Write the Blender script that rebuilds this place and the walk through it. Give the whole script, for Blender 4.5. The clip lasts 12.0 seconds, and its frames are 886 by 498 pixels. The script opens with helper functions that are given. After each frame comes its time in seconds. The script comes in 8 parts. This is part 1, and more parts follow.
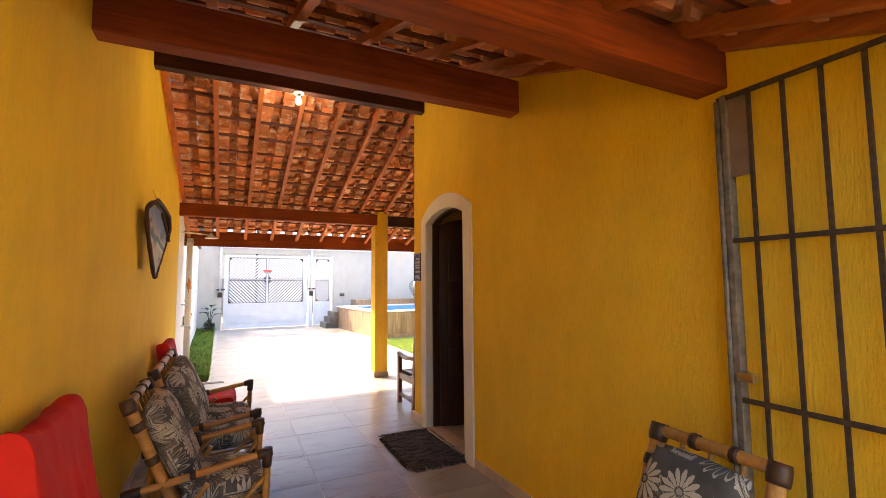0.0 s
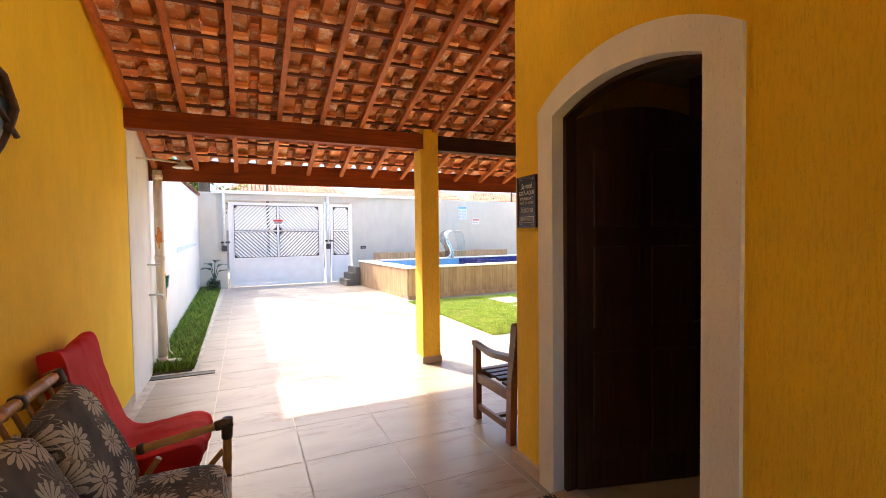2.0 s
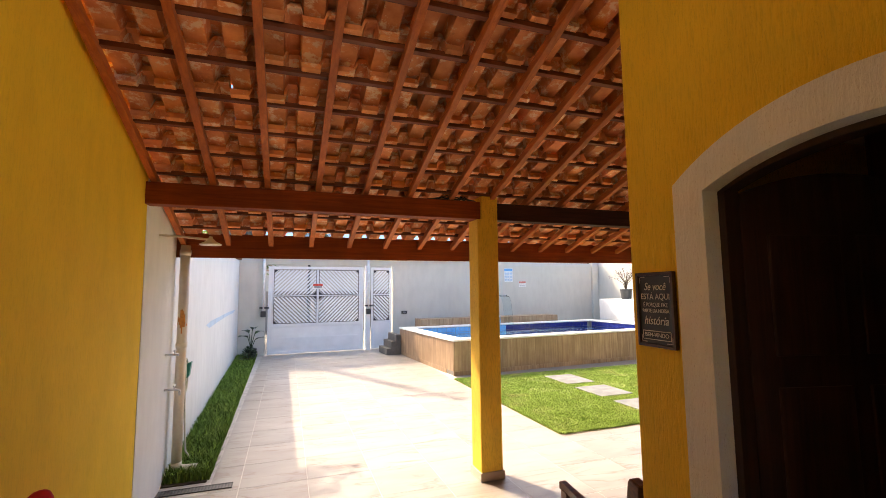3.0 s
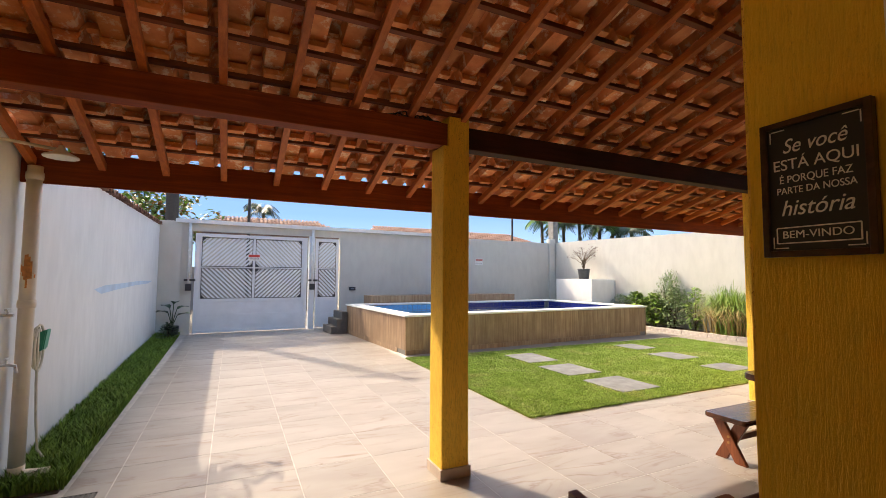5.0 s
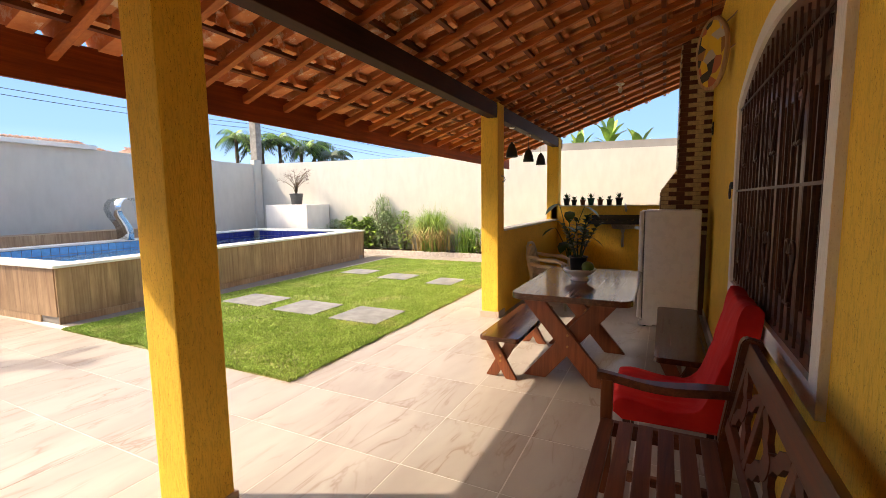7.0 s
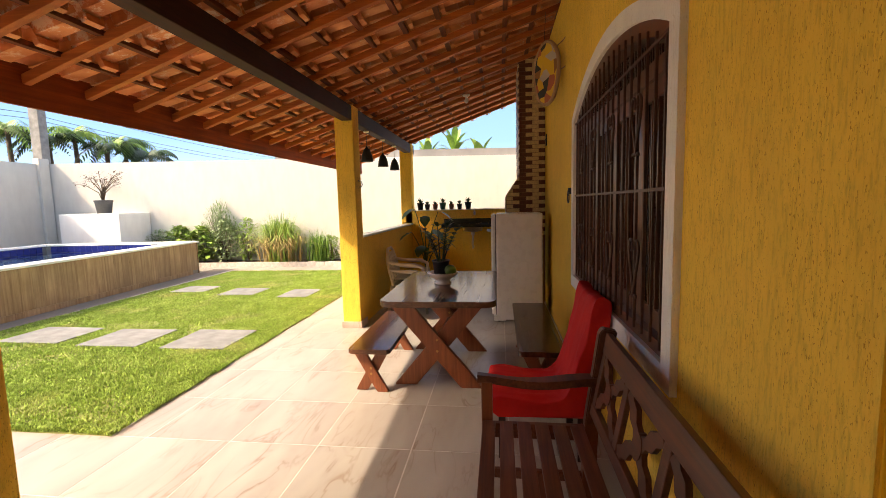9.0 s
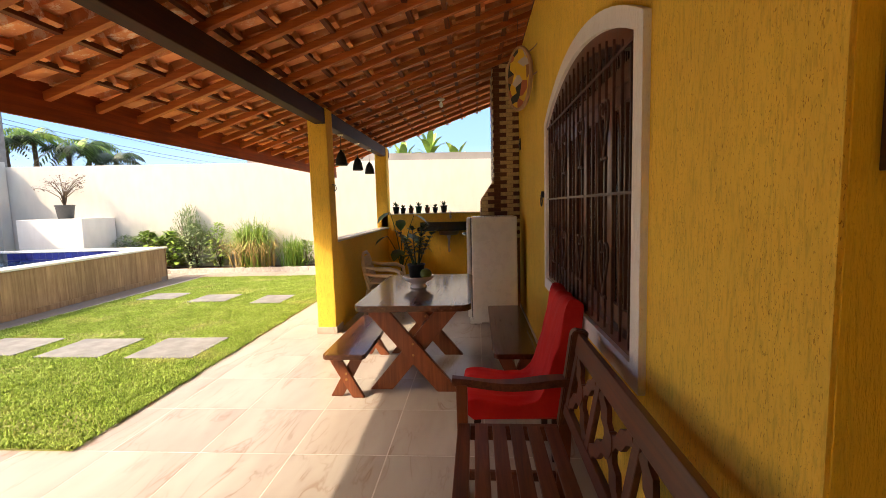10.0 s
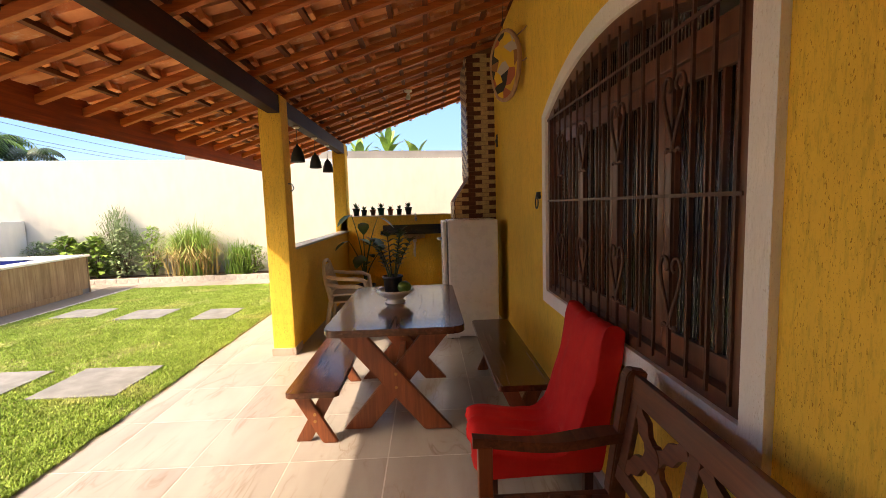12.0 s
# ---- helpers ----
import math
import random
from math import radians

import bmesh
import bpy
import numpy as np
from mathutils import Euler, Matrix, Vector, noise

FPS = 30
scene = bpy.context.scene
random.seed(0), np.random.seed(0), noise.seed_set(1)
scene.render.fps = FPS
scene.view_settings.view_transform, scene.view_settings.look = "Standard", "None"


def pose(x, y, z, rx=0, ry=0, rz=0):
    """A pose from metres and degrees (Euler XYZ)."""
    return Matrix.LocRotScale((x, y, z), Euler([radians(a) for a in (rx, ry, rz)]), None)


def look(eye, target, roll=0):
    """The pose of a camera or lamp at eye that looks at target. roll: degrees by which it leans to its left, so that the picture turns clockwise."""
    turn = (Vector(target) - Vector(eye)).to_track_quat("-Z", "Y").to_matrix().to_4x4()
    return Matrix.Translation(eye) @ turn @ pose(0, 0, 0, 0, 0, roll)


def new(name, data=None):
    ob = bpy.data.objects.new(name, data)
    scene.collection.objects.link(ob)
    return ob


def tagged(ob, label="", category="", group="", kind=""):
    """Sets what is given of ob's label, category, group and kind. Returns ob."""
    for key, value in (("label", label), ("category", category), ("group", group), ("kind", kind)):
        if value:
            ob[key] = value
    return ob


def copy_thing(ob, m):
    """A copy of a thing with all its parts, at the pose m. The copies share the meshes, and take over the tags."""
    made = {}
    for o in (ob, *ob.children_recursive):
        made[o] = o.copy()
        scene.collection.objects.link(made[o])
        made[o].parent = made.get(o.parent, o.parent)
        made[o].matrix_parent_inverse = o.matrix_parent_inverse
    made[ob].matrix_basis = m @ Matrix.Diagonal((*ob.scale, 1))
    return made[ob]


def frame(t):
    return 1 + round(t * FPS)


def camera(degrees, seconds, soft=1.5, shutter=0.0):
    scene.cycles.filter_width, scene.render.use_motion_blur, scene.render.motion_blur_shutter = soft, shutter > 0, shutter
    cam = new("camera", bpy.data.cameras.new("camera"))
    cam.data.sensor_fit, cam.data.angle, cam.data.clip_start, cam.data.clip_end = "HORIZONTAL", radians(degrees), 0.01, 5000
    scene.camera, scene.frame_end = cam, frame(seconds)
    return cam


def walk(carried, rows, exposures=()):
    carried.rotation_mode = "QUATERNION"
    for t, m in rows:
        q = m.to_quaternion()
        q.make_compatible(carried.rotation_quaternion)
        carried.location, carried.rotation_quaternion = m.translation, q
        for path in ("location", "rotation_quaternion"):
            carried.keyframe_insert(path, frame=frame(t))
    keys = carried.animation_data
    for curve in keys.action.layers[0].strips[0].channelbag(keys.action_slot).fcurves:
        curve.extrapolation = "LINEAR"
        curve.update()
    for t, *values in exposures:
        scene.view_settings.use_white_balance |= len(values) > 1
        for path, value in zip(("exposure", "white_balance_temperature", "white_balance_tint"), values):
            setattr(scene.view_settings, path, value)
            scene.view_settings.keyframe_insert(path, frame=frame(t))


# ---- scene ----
cam = camera(90.0, 12.0, soft=0.6)
PATH = [
    (0, (0.504, 1.27, 1.614), (1.379, 3.063, 1.771), -0.4),
    (0.5, (0.594, 1.899, 1.586), (1.462, 3.7, 1.63), -0.7),
    (1, (0.676, 2.501, 1.595), (1.539, 4.305, 1.574), -0.8),
    (1.5, (0.769, 3.126, 1.583), (1.625, 4.933, 1.531), -0.8),
    (2, (0.865, 3.767, 1.602), (1.683, 5.591, 1.54), -0.7),
    (2.5, (0.899, 4.329, 1.692), (1.632, 6.19, 1.674), -0.7),
    (3, (0.989, 4.616, 1.908), (1.647, 6.495, 2.098), -0.6),
    (3.2, (1.002, 4.63, 1.956), (1.631, 6.507, 2.245), -0.5),
    (4.8, (1.279, 5.453, 1.611), (2.029, 7.293, 1.835), 0.6),
    (5, (1.34, 5.662, 1.59), (2.197, 7.464, 1.716), 0.4),
    (5.5, (1.461, 6.123, 1.553), (2.609, 7.759, 1.482), 0.2),
    (6, (1.481, 6.504, 1.56), (2.905, 7.901, 1.404), -0.2),
    (6.5, (1.586, 6.75, 1.558), (3.222, 7.886, 1.365), -0.5),
    (7, (1.649, 6.896, 1.592), (3.427, 7.787, 1.378), -0.8),
    (7.5, (1.67, 6.99, 1.605), (3.54, 7.665, 1.389), -1.0),
    (7.7, (1.699, 7.002, 1.588), (3.596, 7.6, 1.377), -1.1),
    (9.5, (1.747, 7.069, 1.608), (3.728, 7.26, 1.406), -1.5),
    (10, (1.745, 7.043, 1.604), (3.73, 7.195, 1.412), -1.6),
    (10.5, (1.76, 7.036, 1.59), (3.747, 7.15, 1.4), -1.5),
    (11, (1.805, 7.051, 1.607), (3.794, 7.12, 1.408), -1.6),
    (11.5, (1.962, 7.173, 1.603), (3.952, 7.171, 1.399), -1.6),
    (12, (2.334, 7.344, 1.63), (4.324, 7.279, 1.434), -1.7),
]
walk(cam, [(t, look(eye, target, roll)) for t, eye, target, roll in PATH],
     [(0, 3.12, 8100, 13), (0.5, 3.1, 8100, 13), (1.5, 2.92, 8000, 12), (2.0, 2.85, 7900, 12), (2.5, 2.58, 7800, 12), (3.2, 2.08, 7900, 12), (5.0, 1.52, 7500, 11), (5.5, 1.13, 7300, 11), (6.0, 1.37, 7500, 11), (7.0, 1.77, 7800, 12), (9.5, 2.0, 8200, 13), (12, 1.98, 8100, 13)])

# ---- light ----
SUN_EL, SUN_AZ = 42.1, -25.4          # degrees; azimuth from +y towards +x
world = bpy.data.worlds.new("sky")
scene.world = world
world.use_nodes = True
wn = world.node_tree.nodes
sky = wn.new("ShaderNodeTexSky")
sky.sky_type, sky.sun_disc = "NISHITA", False
sky.sun_elevation, sky.sun_rotation = radians(SUN_EL), radians(SUN_AZ)
sky.air_density, sky.dust_density, sky.ozone_density = 1.0, 4.0, 1.0
wn["Background"].inputs["Strength"].default_value = 0.15
world.node_tree.links.new(sky.outputs["Color"], wn["Background"].inputs["Color"])
sun = new("sun", bpy.data.lights.new("sun", "SUN"))
sun.data.energy, sun.data.angle, sun.data.color = 2.0, radians(0.55), (0.90, 0.84, 0.75)
sun_way = Vector((math.sin(radians(SUN_AZ)) * math.cos(radians(SUN_EL)), math.cos(radians(SUN_AZ)) * math.cos(radians(SUN_EL)), math.sin(radians(SUN_EL))))
sun.matrix_world = look(sun_way * 60, (0, 0, 0))



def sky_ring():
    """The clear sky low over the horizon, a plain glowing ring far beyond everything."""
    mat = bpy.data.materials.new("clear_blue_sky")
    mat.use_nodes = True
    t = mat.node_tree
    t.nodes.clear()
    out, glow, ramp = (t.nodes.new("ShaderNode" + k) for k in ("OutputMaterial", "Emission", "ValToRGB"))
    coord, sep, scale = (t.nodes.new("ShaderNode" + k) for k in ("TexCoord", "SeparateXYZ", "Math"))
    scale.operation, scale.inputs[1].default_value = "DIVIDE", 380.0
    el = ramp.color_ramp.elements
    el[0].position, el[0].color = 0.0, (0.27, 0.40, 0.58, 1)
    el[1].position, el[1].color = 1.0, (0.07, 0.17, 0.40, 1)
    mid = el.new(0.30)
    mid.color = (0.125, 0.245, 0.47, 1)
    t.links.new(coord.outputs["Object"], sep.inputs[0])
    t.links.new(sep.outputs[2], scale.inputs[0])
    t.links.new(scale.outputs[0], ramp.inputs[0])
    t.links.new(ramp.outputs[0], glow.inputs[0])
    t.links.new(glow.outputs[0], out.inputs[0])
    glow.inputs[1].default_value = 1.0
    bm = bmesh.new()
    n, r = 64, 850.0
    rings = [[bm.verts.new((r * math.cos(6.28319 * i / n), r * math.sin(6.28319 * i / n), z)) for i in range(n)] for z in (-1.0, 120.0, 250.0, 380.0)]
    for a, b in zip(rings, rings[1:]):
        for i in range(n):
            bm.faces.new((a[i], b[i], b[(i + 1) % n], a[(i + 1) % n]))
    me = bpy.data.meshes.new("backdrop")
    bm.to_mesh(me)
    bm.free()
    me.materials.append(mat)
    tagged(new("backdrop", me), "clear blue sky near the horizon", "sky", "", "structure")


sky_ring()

# ---- small tools ----
rnd = random.Random(7)


def bm_box(bm, x0, x1, y0, y1, z0, z1, bev=0.0):
    vs = [bm.verts.new((x, y, z)) for x in (x0, x1) for y in (y0, y1) for z in (z0, z1)]
    fs = [bm.faces.new([vs[i] for i in q]) for q in ((0, 1, 3, 2), (4, 6, 7, 5), (0, 4, 5, 1), (2, 3, 7, 6), (0, 2, 6, 4), (1, 5, 7, 3))]
    if bev:
        es = list({e for f in fs for e in f.edges})
        bmesh.ops.bevel(bm, geom=es, offset=bev, segments=2, affect="EDGES", profile=0.6)
    return vs


def bm_beam(bm, p, q, w, h, bev=0.0, up=(0, 0, 1)):
    """A bar from p to q, w wide, h high, its axis in the middle."""
    p, q = Vector(p), Vector(q)
    d = (q - p).normalized()
    s = d.cross(Vector(up))
    if s.length < 1e-4:
        s = d.cross(Vector((1, 0, 0)))
    s.normalize()
    u = s.cross(d)
    vs = [bm.verts.new(c + s * a * w / 2 + u * b * h / 2) for c in (p, q) for a in (-1, 1) for b in (-1, 1)]
    fs = [bm.faces.new([vs[i] for i in k]) for k in ((0, 1, 3, 2), (4, 6, 7, 5), (0, 4, 5, 1), (2, 3, 7, 6), (0, 2, 6, 4), (1, 5, 7, 3))]
    if bev:
        bmesh.ops.bevel(bm, geom=list({e for f in fs for e in f.edges}), offset=bev, segments=2, affect="EDGES", profile=0.6)


def bm_tube(bm, pts, r, seg=8, r2=None, caps=True):
    """A round bar through pts; its radius runs from r to r2, or is a list."""
    pts = [Vector(p) for p in pts]
    n = len(pts)
    rad = r if isinstance(r, (list, tuple)) else [r + ((r if r2 is None else r2) - r) * i / max(1, n - 1) for i in range(n)]
    ref, rings = None, []
    for i, p in enumerate(pts):
        d = (pts[min(i + 1, n - 1)] - pts[max(i - 1, 0)]).normalized()
        if ref is None:
            ref = d.orthogonal().normalized()
        ref = (ref - d * ref.dot(d)).normalized()
        b = d.cross(ref)
        rings.append([bm.verts.new(p + (ref * math.cos(2 * math.pi * k / seg) + b * math.sin(2 * math.pi * k / seg)) * rad[i]) for k in range(seg)])
    for a, b in zip(rings, rings[1:]):
        for k in range(seg):
            f = bm.faces.new((a[k], a[(k + 1) % seg], b[(k + 1) % seg], b[k]))
            f.smooth = True
    if caps:
        bm.faces.new(rings[0][::-1])
        bm.faces.new(rings[-1])


def bm_lathe(bm, profile, seg=24, at=(0, 0, 0)):
    """A turned body: profile of (radius, z) from bottom to top, round the z axis at at."""
    c = Vector(at)
    rings = [[bm.verts.new(c + Vector((r * math.cos(2 * math.pi * k / seg), r * math.sin(2 * math.pi * k / seg), z))) for k in range(seg)] for r, z in profile]
    for a, b in zip(rings, rings[1:]):
        for k in range(seg):
            f = bm.faces.new((a[k], a[(k + 1) % seg], b[(k + 1) % seg], b[k]))
            f.smooth = True
    bm.faces.new(rings[0][::-1])
    bm.faces.new(rings[-1])


def bm_prism(bm, pts, way):
    """A flat outline pts, pushed along way."""
    way = Vector(way)
    a = [bm.verts.new(p) for p in pts]
    b = [bm.verts.new(Vector(p) + way) for p in pts]
    n = len(a)
    bm.faces.new(a[::-1])
    bm.faces.new(b)
    for i in range(n):
        bm.faces.new((a[i], a[(i + 1) % n], b[(i + 1) % n], b[i]))


def bm_cushion(bm, sx, sy, sz, m=None, n=10, puff=0.5):
    """A stuffed cushion sx by sy, sz thick in the middle, thin at its rim, with soft corners."""
    m = m or Matrix()
    vs = {}
    for side in (1, -1):
        for i in range(n + 1):
            for j in range(n + 1):
                a, b = 2 * i / n - 1, 2 * j / n - 1
                if side < 0 and max(abs(a), abs(b)) > 0.999:
                    vs[side, i, j] = vs[1, i, j]
                    continue
                t = max(0.0, (1 - a ** 4) * (1 - b ** 4)) ** puff
                pinch = 1 - 0.06 * (1 - t)
                x = a * sx / 2 * (1 - 0.05 * b * b) * pinch
                y = b * sy / 2 * (1 - 0.05 * a * a) * pinch
                z = side * sz / 2 * t + 0.006 * noise.noise(Vector((x * 9, y * 9, side)))
                vs[side, i, j] = bm.verts.new(m @ Vector((x, y, z)))
    for side in (1, -1):
        for i in range(n):
            for j in range(n):
                q = [vs[side, i, j], vs[side, i + 1, j], vs[side, i + 1, j + 1], vs[side, i, j + 1]]
                f = bm.faces.new(q if side > 0 else q[::-1])
                f.smooth = True


def mesh_of(name, bm, material):
    bmesh.ops.recalc_face_normals(bm, faces=bm.faces)
    me = bpy.data.meshes.new(name)
    bm.to_mesh(me)
    bm.free()
    if material:
        me.materials.append(material)
    return me


def part(name, bm, material, parent=None, label=""):
    ob = new(name, mesh_of(name, bm, material))
    ob.parent = parent
    return tagged(ob, label)


def thing(name, m, label, category, group="", kind=""):
    ob = new(name)
    ob.empty_display_size = 0.1
    ob.matrix_world = m
    return tagged(ob, label, category, group, kind)


def structure(name, bm, material, label, category):
    return tagged(part(name, bm, material), label, category, "", "structure")


# ---- materials ----
class Nodes:
    """A material's nodes, with short ways to add and join them."""

    def __init__(self, name, rough=0.6, metal=0.0, spec=0.5):
        self.mat = bpy.data.materials.new(name)
        self.mat.use_nodes = True
        self.t = self.mat.node_tree
        self.b = self.t.nodes["Principled BSDF"]
        self.b.inputs["Roughness"].default_value = rough
        self.b.inputs["Metallic"].default_value = metal
        self.b.inputs["Specular IOR Level"].default_value = spec
        self.coord = self.t.nodes.new("ShaderNodeTexCoord")

    def put(self, socket, value):
        if hasattr(value, "is_output"):
            self.t.links.new(value, socket)
        elif value is not None:
            socket.default_value = value

    def space(self, scale=(1, 1, 1), rot=(0, 0, 0), kind="Object", shift=None, loose=False):
        """Coordinates; loose ones start elsewhere in each object, so that alike pieces differ."""
        n = self.t.nodes.new("ShaderNodeMapping")
        if loose:
            info, far, add = (self.t.nodes.new("ShaderNode" + k) for k in ("ObjectInfo", "VectorMath", "VectorMath"))
            far.operation, add.operation = "SCALE", "ADD"
            far.inputs[0].default_value = (1.0, 0.73, 0.41)
            self.put(far.inputs["Scale"], self.math("MULTIPLY", info.outputs["Random"], 61.0))
            self.put(add.inputs[0], self.coord.outputs[kind])
            self.put(add.inputs[1], far.outputs[0])
            self.put(n.inputs["Vector"], add.outputs[0])
        else:
            self.t.links.new(self.coord.outputs[kind], n.inputs["Vector"])
        n.inputs["Scale"].default_value = scale
        n.inputs["Rotation"].default_value = rot
        self.put(n.inputs["Location"], shift)
        return n.outputs["Vector"]

    def noise(self, vec, scale=5.0, detail=4.0, rough=0.55, warp=0.0):
        n = self.t.nodes.new("ShaderNodeTexNoise")
        self.put(n.inputs["Vector"], vec)
        n.inputs["Scale"].default_value, n.inputs["Detail"].default_value = scale, detail
        n.inputs["Roughness"].default_value, n.inputs["Distortion"].default_value = rough, warp
        return n.outputs["Fac"]

    def cells(self, vec, scale=5.0, feature="F1", jitter=1.0, out="Distance"):
        n = self.t.nodes.new("ShaderNodeTexVoronoi")
        n.feature = feature
        self.put(n.inputs["Vector"], vec)
        n.inputs["Scale"].default_value, n.inputs["Randomness"].default_value = scale, jitter
        return n.outputs[out]

    def ramp(self, fac, *stops):
        n = self.t.nodes.new("ShaderNodeValToRGB")
        el = n.color_ramp.elements
        while len(el) < len(stops):
            el.new(0.5)
        for e, (p, c) in zip(el, stops):
            e.position = p
            e.color = (*c, 1) if isinstance(c, (tuple, list)) else (c, c, c, 1)
        self.put(n.inputs["Fac"], fac)
        return n.outputs["Color"]

    def math(self, op, a, b=0.5, c=None):
        n = self.t.nodes.new("ShaderNodeMath")
        n.operation = op
        for i, v in enumerate((a, b, c)):
            self.put(n.inputs[i], v)
        return n.outputs[0]

    def mix(self, fac, a, b, how="MIX"):
        n = self.t.nodes.new("ShaderNodeMix")
        n.data_type, n.blend_type = "RGBA", how
        for key, v in ((0, fac), (6, a), (7, b)):
            self.put(n.inputs[key], (*v, 1) if isinstance(v, tuple) and len(v) == 3 else v)
        return n.outputs[2]

    def vary(self, colour, amount=0.15, per="Random"):
        """The colour, lighter or darker from object to object."""
        n = self.t.nodes.new("ShaderNodeObjectInfo") if per == "Random" else self.t.nodes.new("ShaderNodeNewGeometry")
        k = n.outputs[per]
        v = self.t.nodes.new("ShaderNodeHueSaturation")
        self.put(v.inputs["Color"], (*colour, 1) if isinstance(colour, tuple) else colour)
        self.put(v.inputs["Value"], self.math("MULTIPLY_ADD", k, 2 * amount, 1 - amount))
        return v.outputs["Color"]

    def bump(self, height, strength=0.3, dist=0.01):
        n = self.t.nodes.new("ShaderNodeBump")
        n.inputs["Strength"].default_value, n.inputs["Distance"].default_value = strength, dist
        self.put(n.inputs["Height"], height)
        old = self.b.inputs["Normal"]
        if old.is_linked:
            self.t.links.new(old.links[0].from_socket, n.inputs["Normal"])
        self.t.links.new(n.outputs["Normal"], old)

    def colour(self, c):
        self.put(self.b.inputs["Base Color"], (*c, 1) if isinstance(c, tuple) else c)

    def rough(self, r):
        self.put(self.b.inputs["Roughness"], r)


def plain(name, c, rough=0.5, metal=0.0, amount=0.12, scale=14.0, bump=0.05, dist=0.002):
    """Paint, plastic or metal with slight blotches and grain."""
    n = Nodes(name, rough, metal)
    big = n.noise(n.space(), scale, 3)
    lo, hi = tuple(v * (1 - amount) for v in c), tuple(min(1, v * (1 + amount)) for v in c)
    n.colour(n.ramp(big, (0.3, lo), (0.7, hi)))
    n.rough(n.math("MULTIPLY_ADD", n.noise(n.space(), scale * 3, 4), 0.2, rough - 0.1))
    if bump:
        n.bump(n.noise(n.space(), scale * 12, 3), bump, dist)
    return n.mat


def plaster(name, c, strength=0.7, streak=(70, 70, 9), dirt=0.10, pits=0.5, groove_shade=0.0):
    """Combed render: coat with upright scratches of grit and faint weather marks; shade in the grooves and light on the
    ridges are painted in.
    """
    n = Nodes(name, 0.82, spec=0.25)
    big = n.noise(n.space(), 0.8, 4, 0.6)
    fine = n.noise(n.space((1, 1, 0.35)), 6, 5)
    base = n.ramp(big, (0.3, tuple(v * (1 - dirt) for v in c)), (0.7, tuple(min(1, v * (1 + dirt * 0.5)) for v in c)))
    base = n.mix(n.ramp(fine, (0.35, 0.22), (0.6, 0.0)), base, tuple(v * 0.72 for v in c))
    grain = n.noise(n.space(streak), 1.0, 4, 0.65)
    if groove_shade:
        # relief painted as colour: grooves darker like shade, ridges lighter, on the bump's grain
        base = n.mix(n.ramp(grain, (0.36, groove_shade), (0.50, 0.0)), base, tuple(v * 0.35 for v in c))
        base = n.mix(n.ramp(grain, (0.55, 0.0), (0.68, groove_shade * 0.6)), base, tuple(min(1, v * 1.15) for v in c))
    if pits:
        mark = n.ramp(n.noise(n.space((210, 210, 80)), 1.0, 3, 0.6, 0.4), (0.355, 1.0), (0.405, 0.0))
        mark = n.math("MULTIPLY", mark, n.ramp(n.noise(n.space((30, 30, 3)), 1.0, 3), (0.36, 0.15), (0.58, 1.0)))
        base = n.mix(n.math("MULTIPLY", mark, min(1.0, pits * 1.5)), base, (c[0] * 0.52, c[1] * 0.38, c[2] * 0.25))
        n.bump(mark, -pits, 0.006)
    n.colour(base)
    n.bump(grain, strength, 0.008)
    n.bump(n.noise(n.space(), 180, 3), 0.25, 0.002)
    return n.mat


def wood(name, dark, light, axis=0, rough=0.42, scale=1.0, gloss=0.0, spec=0.35):
    """Stained timber, grain along the axis 0, 1 or 2."""
    n = Nodes(name, rough, spec=spec)
    s = [34.0 * scale] * 3
    s[axis] = 1.6 * scale
    grain = n.noise(n.space(tuple(s), loose=True), 1.0, 6, 0.65, 0.6)
    big = n.noise(n.space(loose=True), 2.2, 3)
    c = n.ramp(grain, (0.28, dark), (0.52, tuple((a + b) / 2 for a, b in zip(dark, light))), (0.75, light))
    c = n.mix(n.ramp(big, (0.35, 0.5), (0.65, 0.0)), c, dark)
    n.colour(n.vary(c, 0.10))
    n.rough(n.math("MULTIPLY_ADD", grain, 0.25, rough - 0.12))
    n.bump(grain, 0.25, 0.002)
    if gloss:
        n.b.inputs["Coat Weight"].default_value = gloss
        n.b.inputs["Coat Roughness"].default_value = 0.08
    return n.mat


YELLOW = plaster("yellow_render", (0.94, 0.59, 0.085), 0.8, (90, 90, 16), 0.10, 0.9, 0.26)
OCHRE = plaster("yellow_inner_render", (0.92, 0.59, 0.05), 0.4, (80, 80, 14), 0.08, 0.12, 0.10)
COMBED = plaster("yellow_combed_render", (0.92, 0.57, 0.05), 0.8, (100, 100, 13), 0.10, 0.2, 0.16)
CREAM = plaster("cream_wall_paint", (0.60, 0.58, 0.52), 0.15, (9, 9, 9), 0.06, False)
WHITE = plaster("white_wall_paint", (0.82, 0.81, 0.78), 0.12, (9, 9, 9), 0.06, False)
TRIM = plaster("white_trim_paint", (0.84, 0.79, 0.71), 0.9, (60, 60, 14), 0.08, 0.25)
CEMENT = plaster("bare_cement", (0.30, 0.28, 0.26), 0.4, (20, 20, 20), 0.25, False)


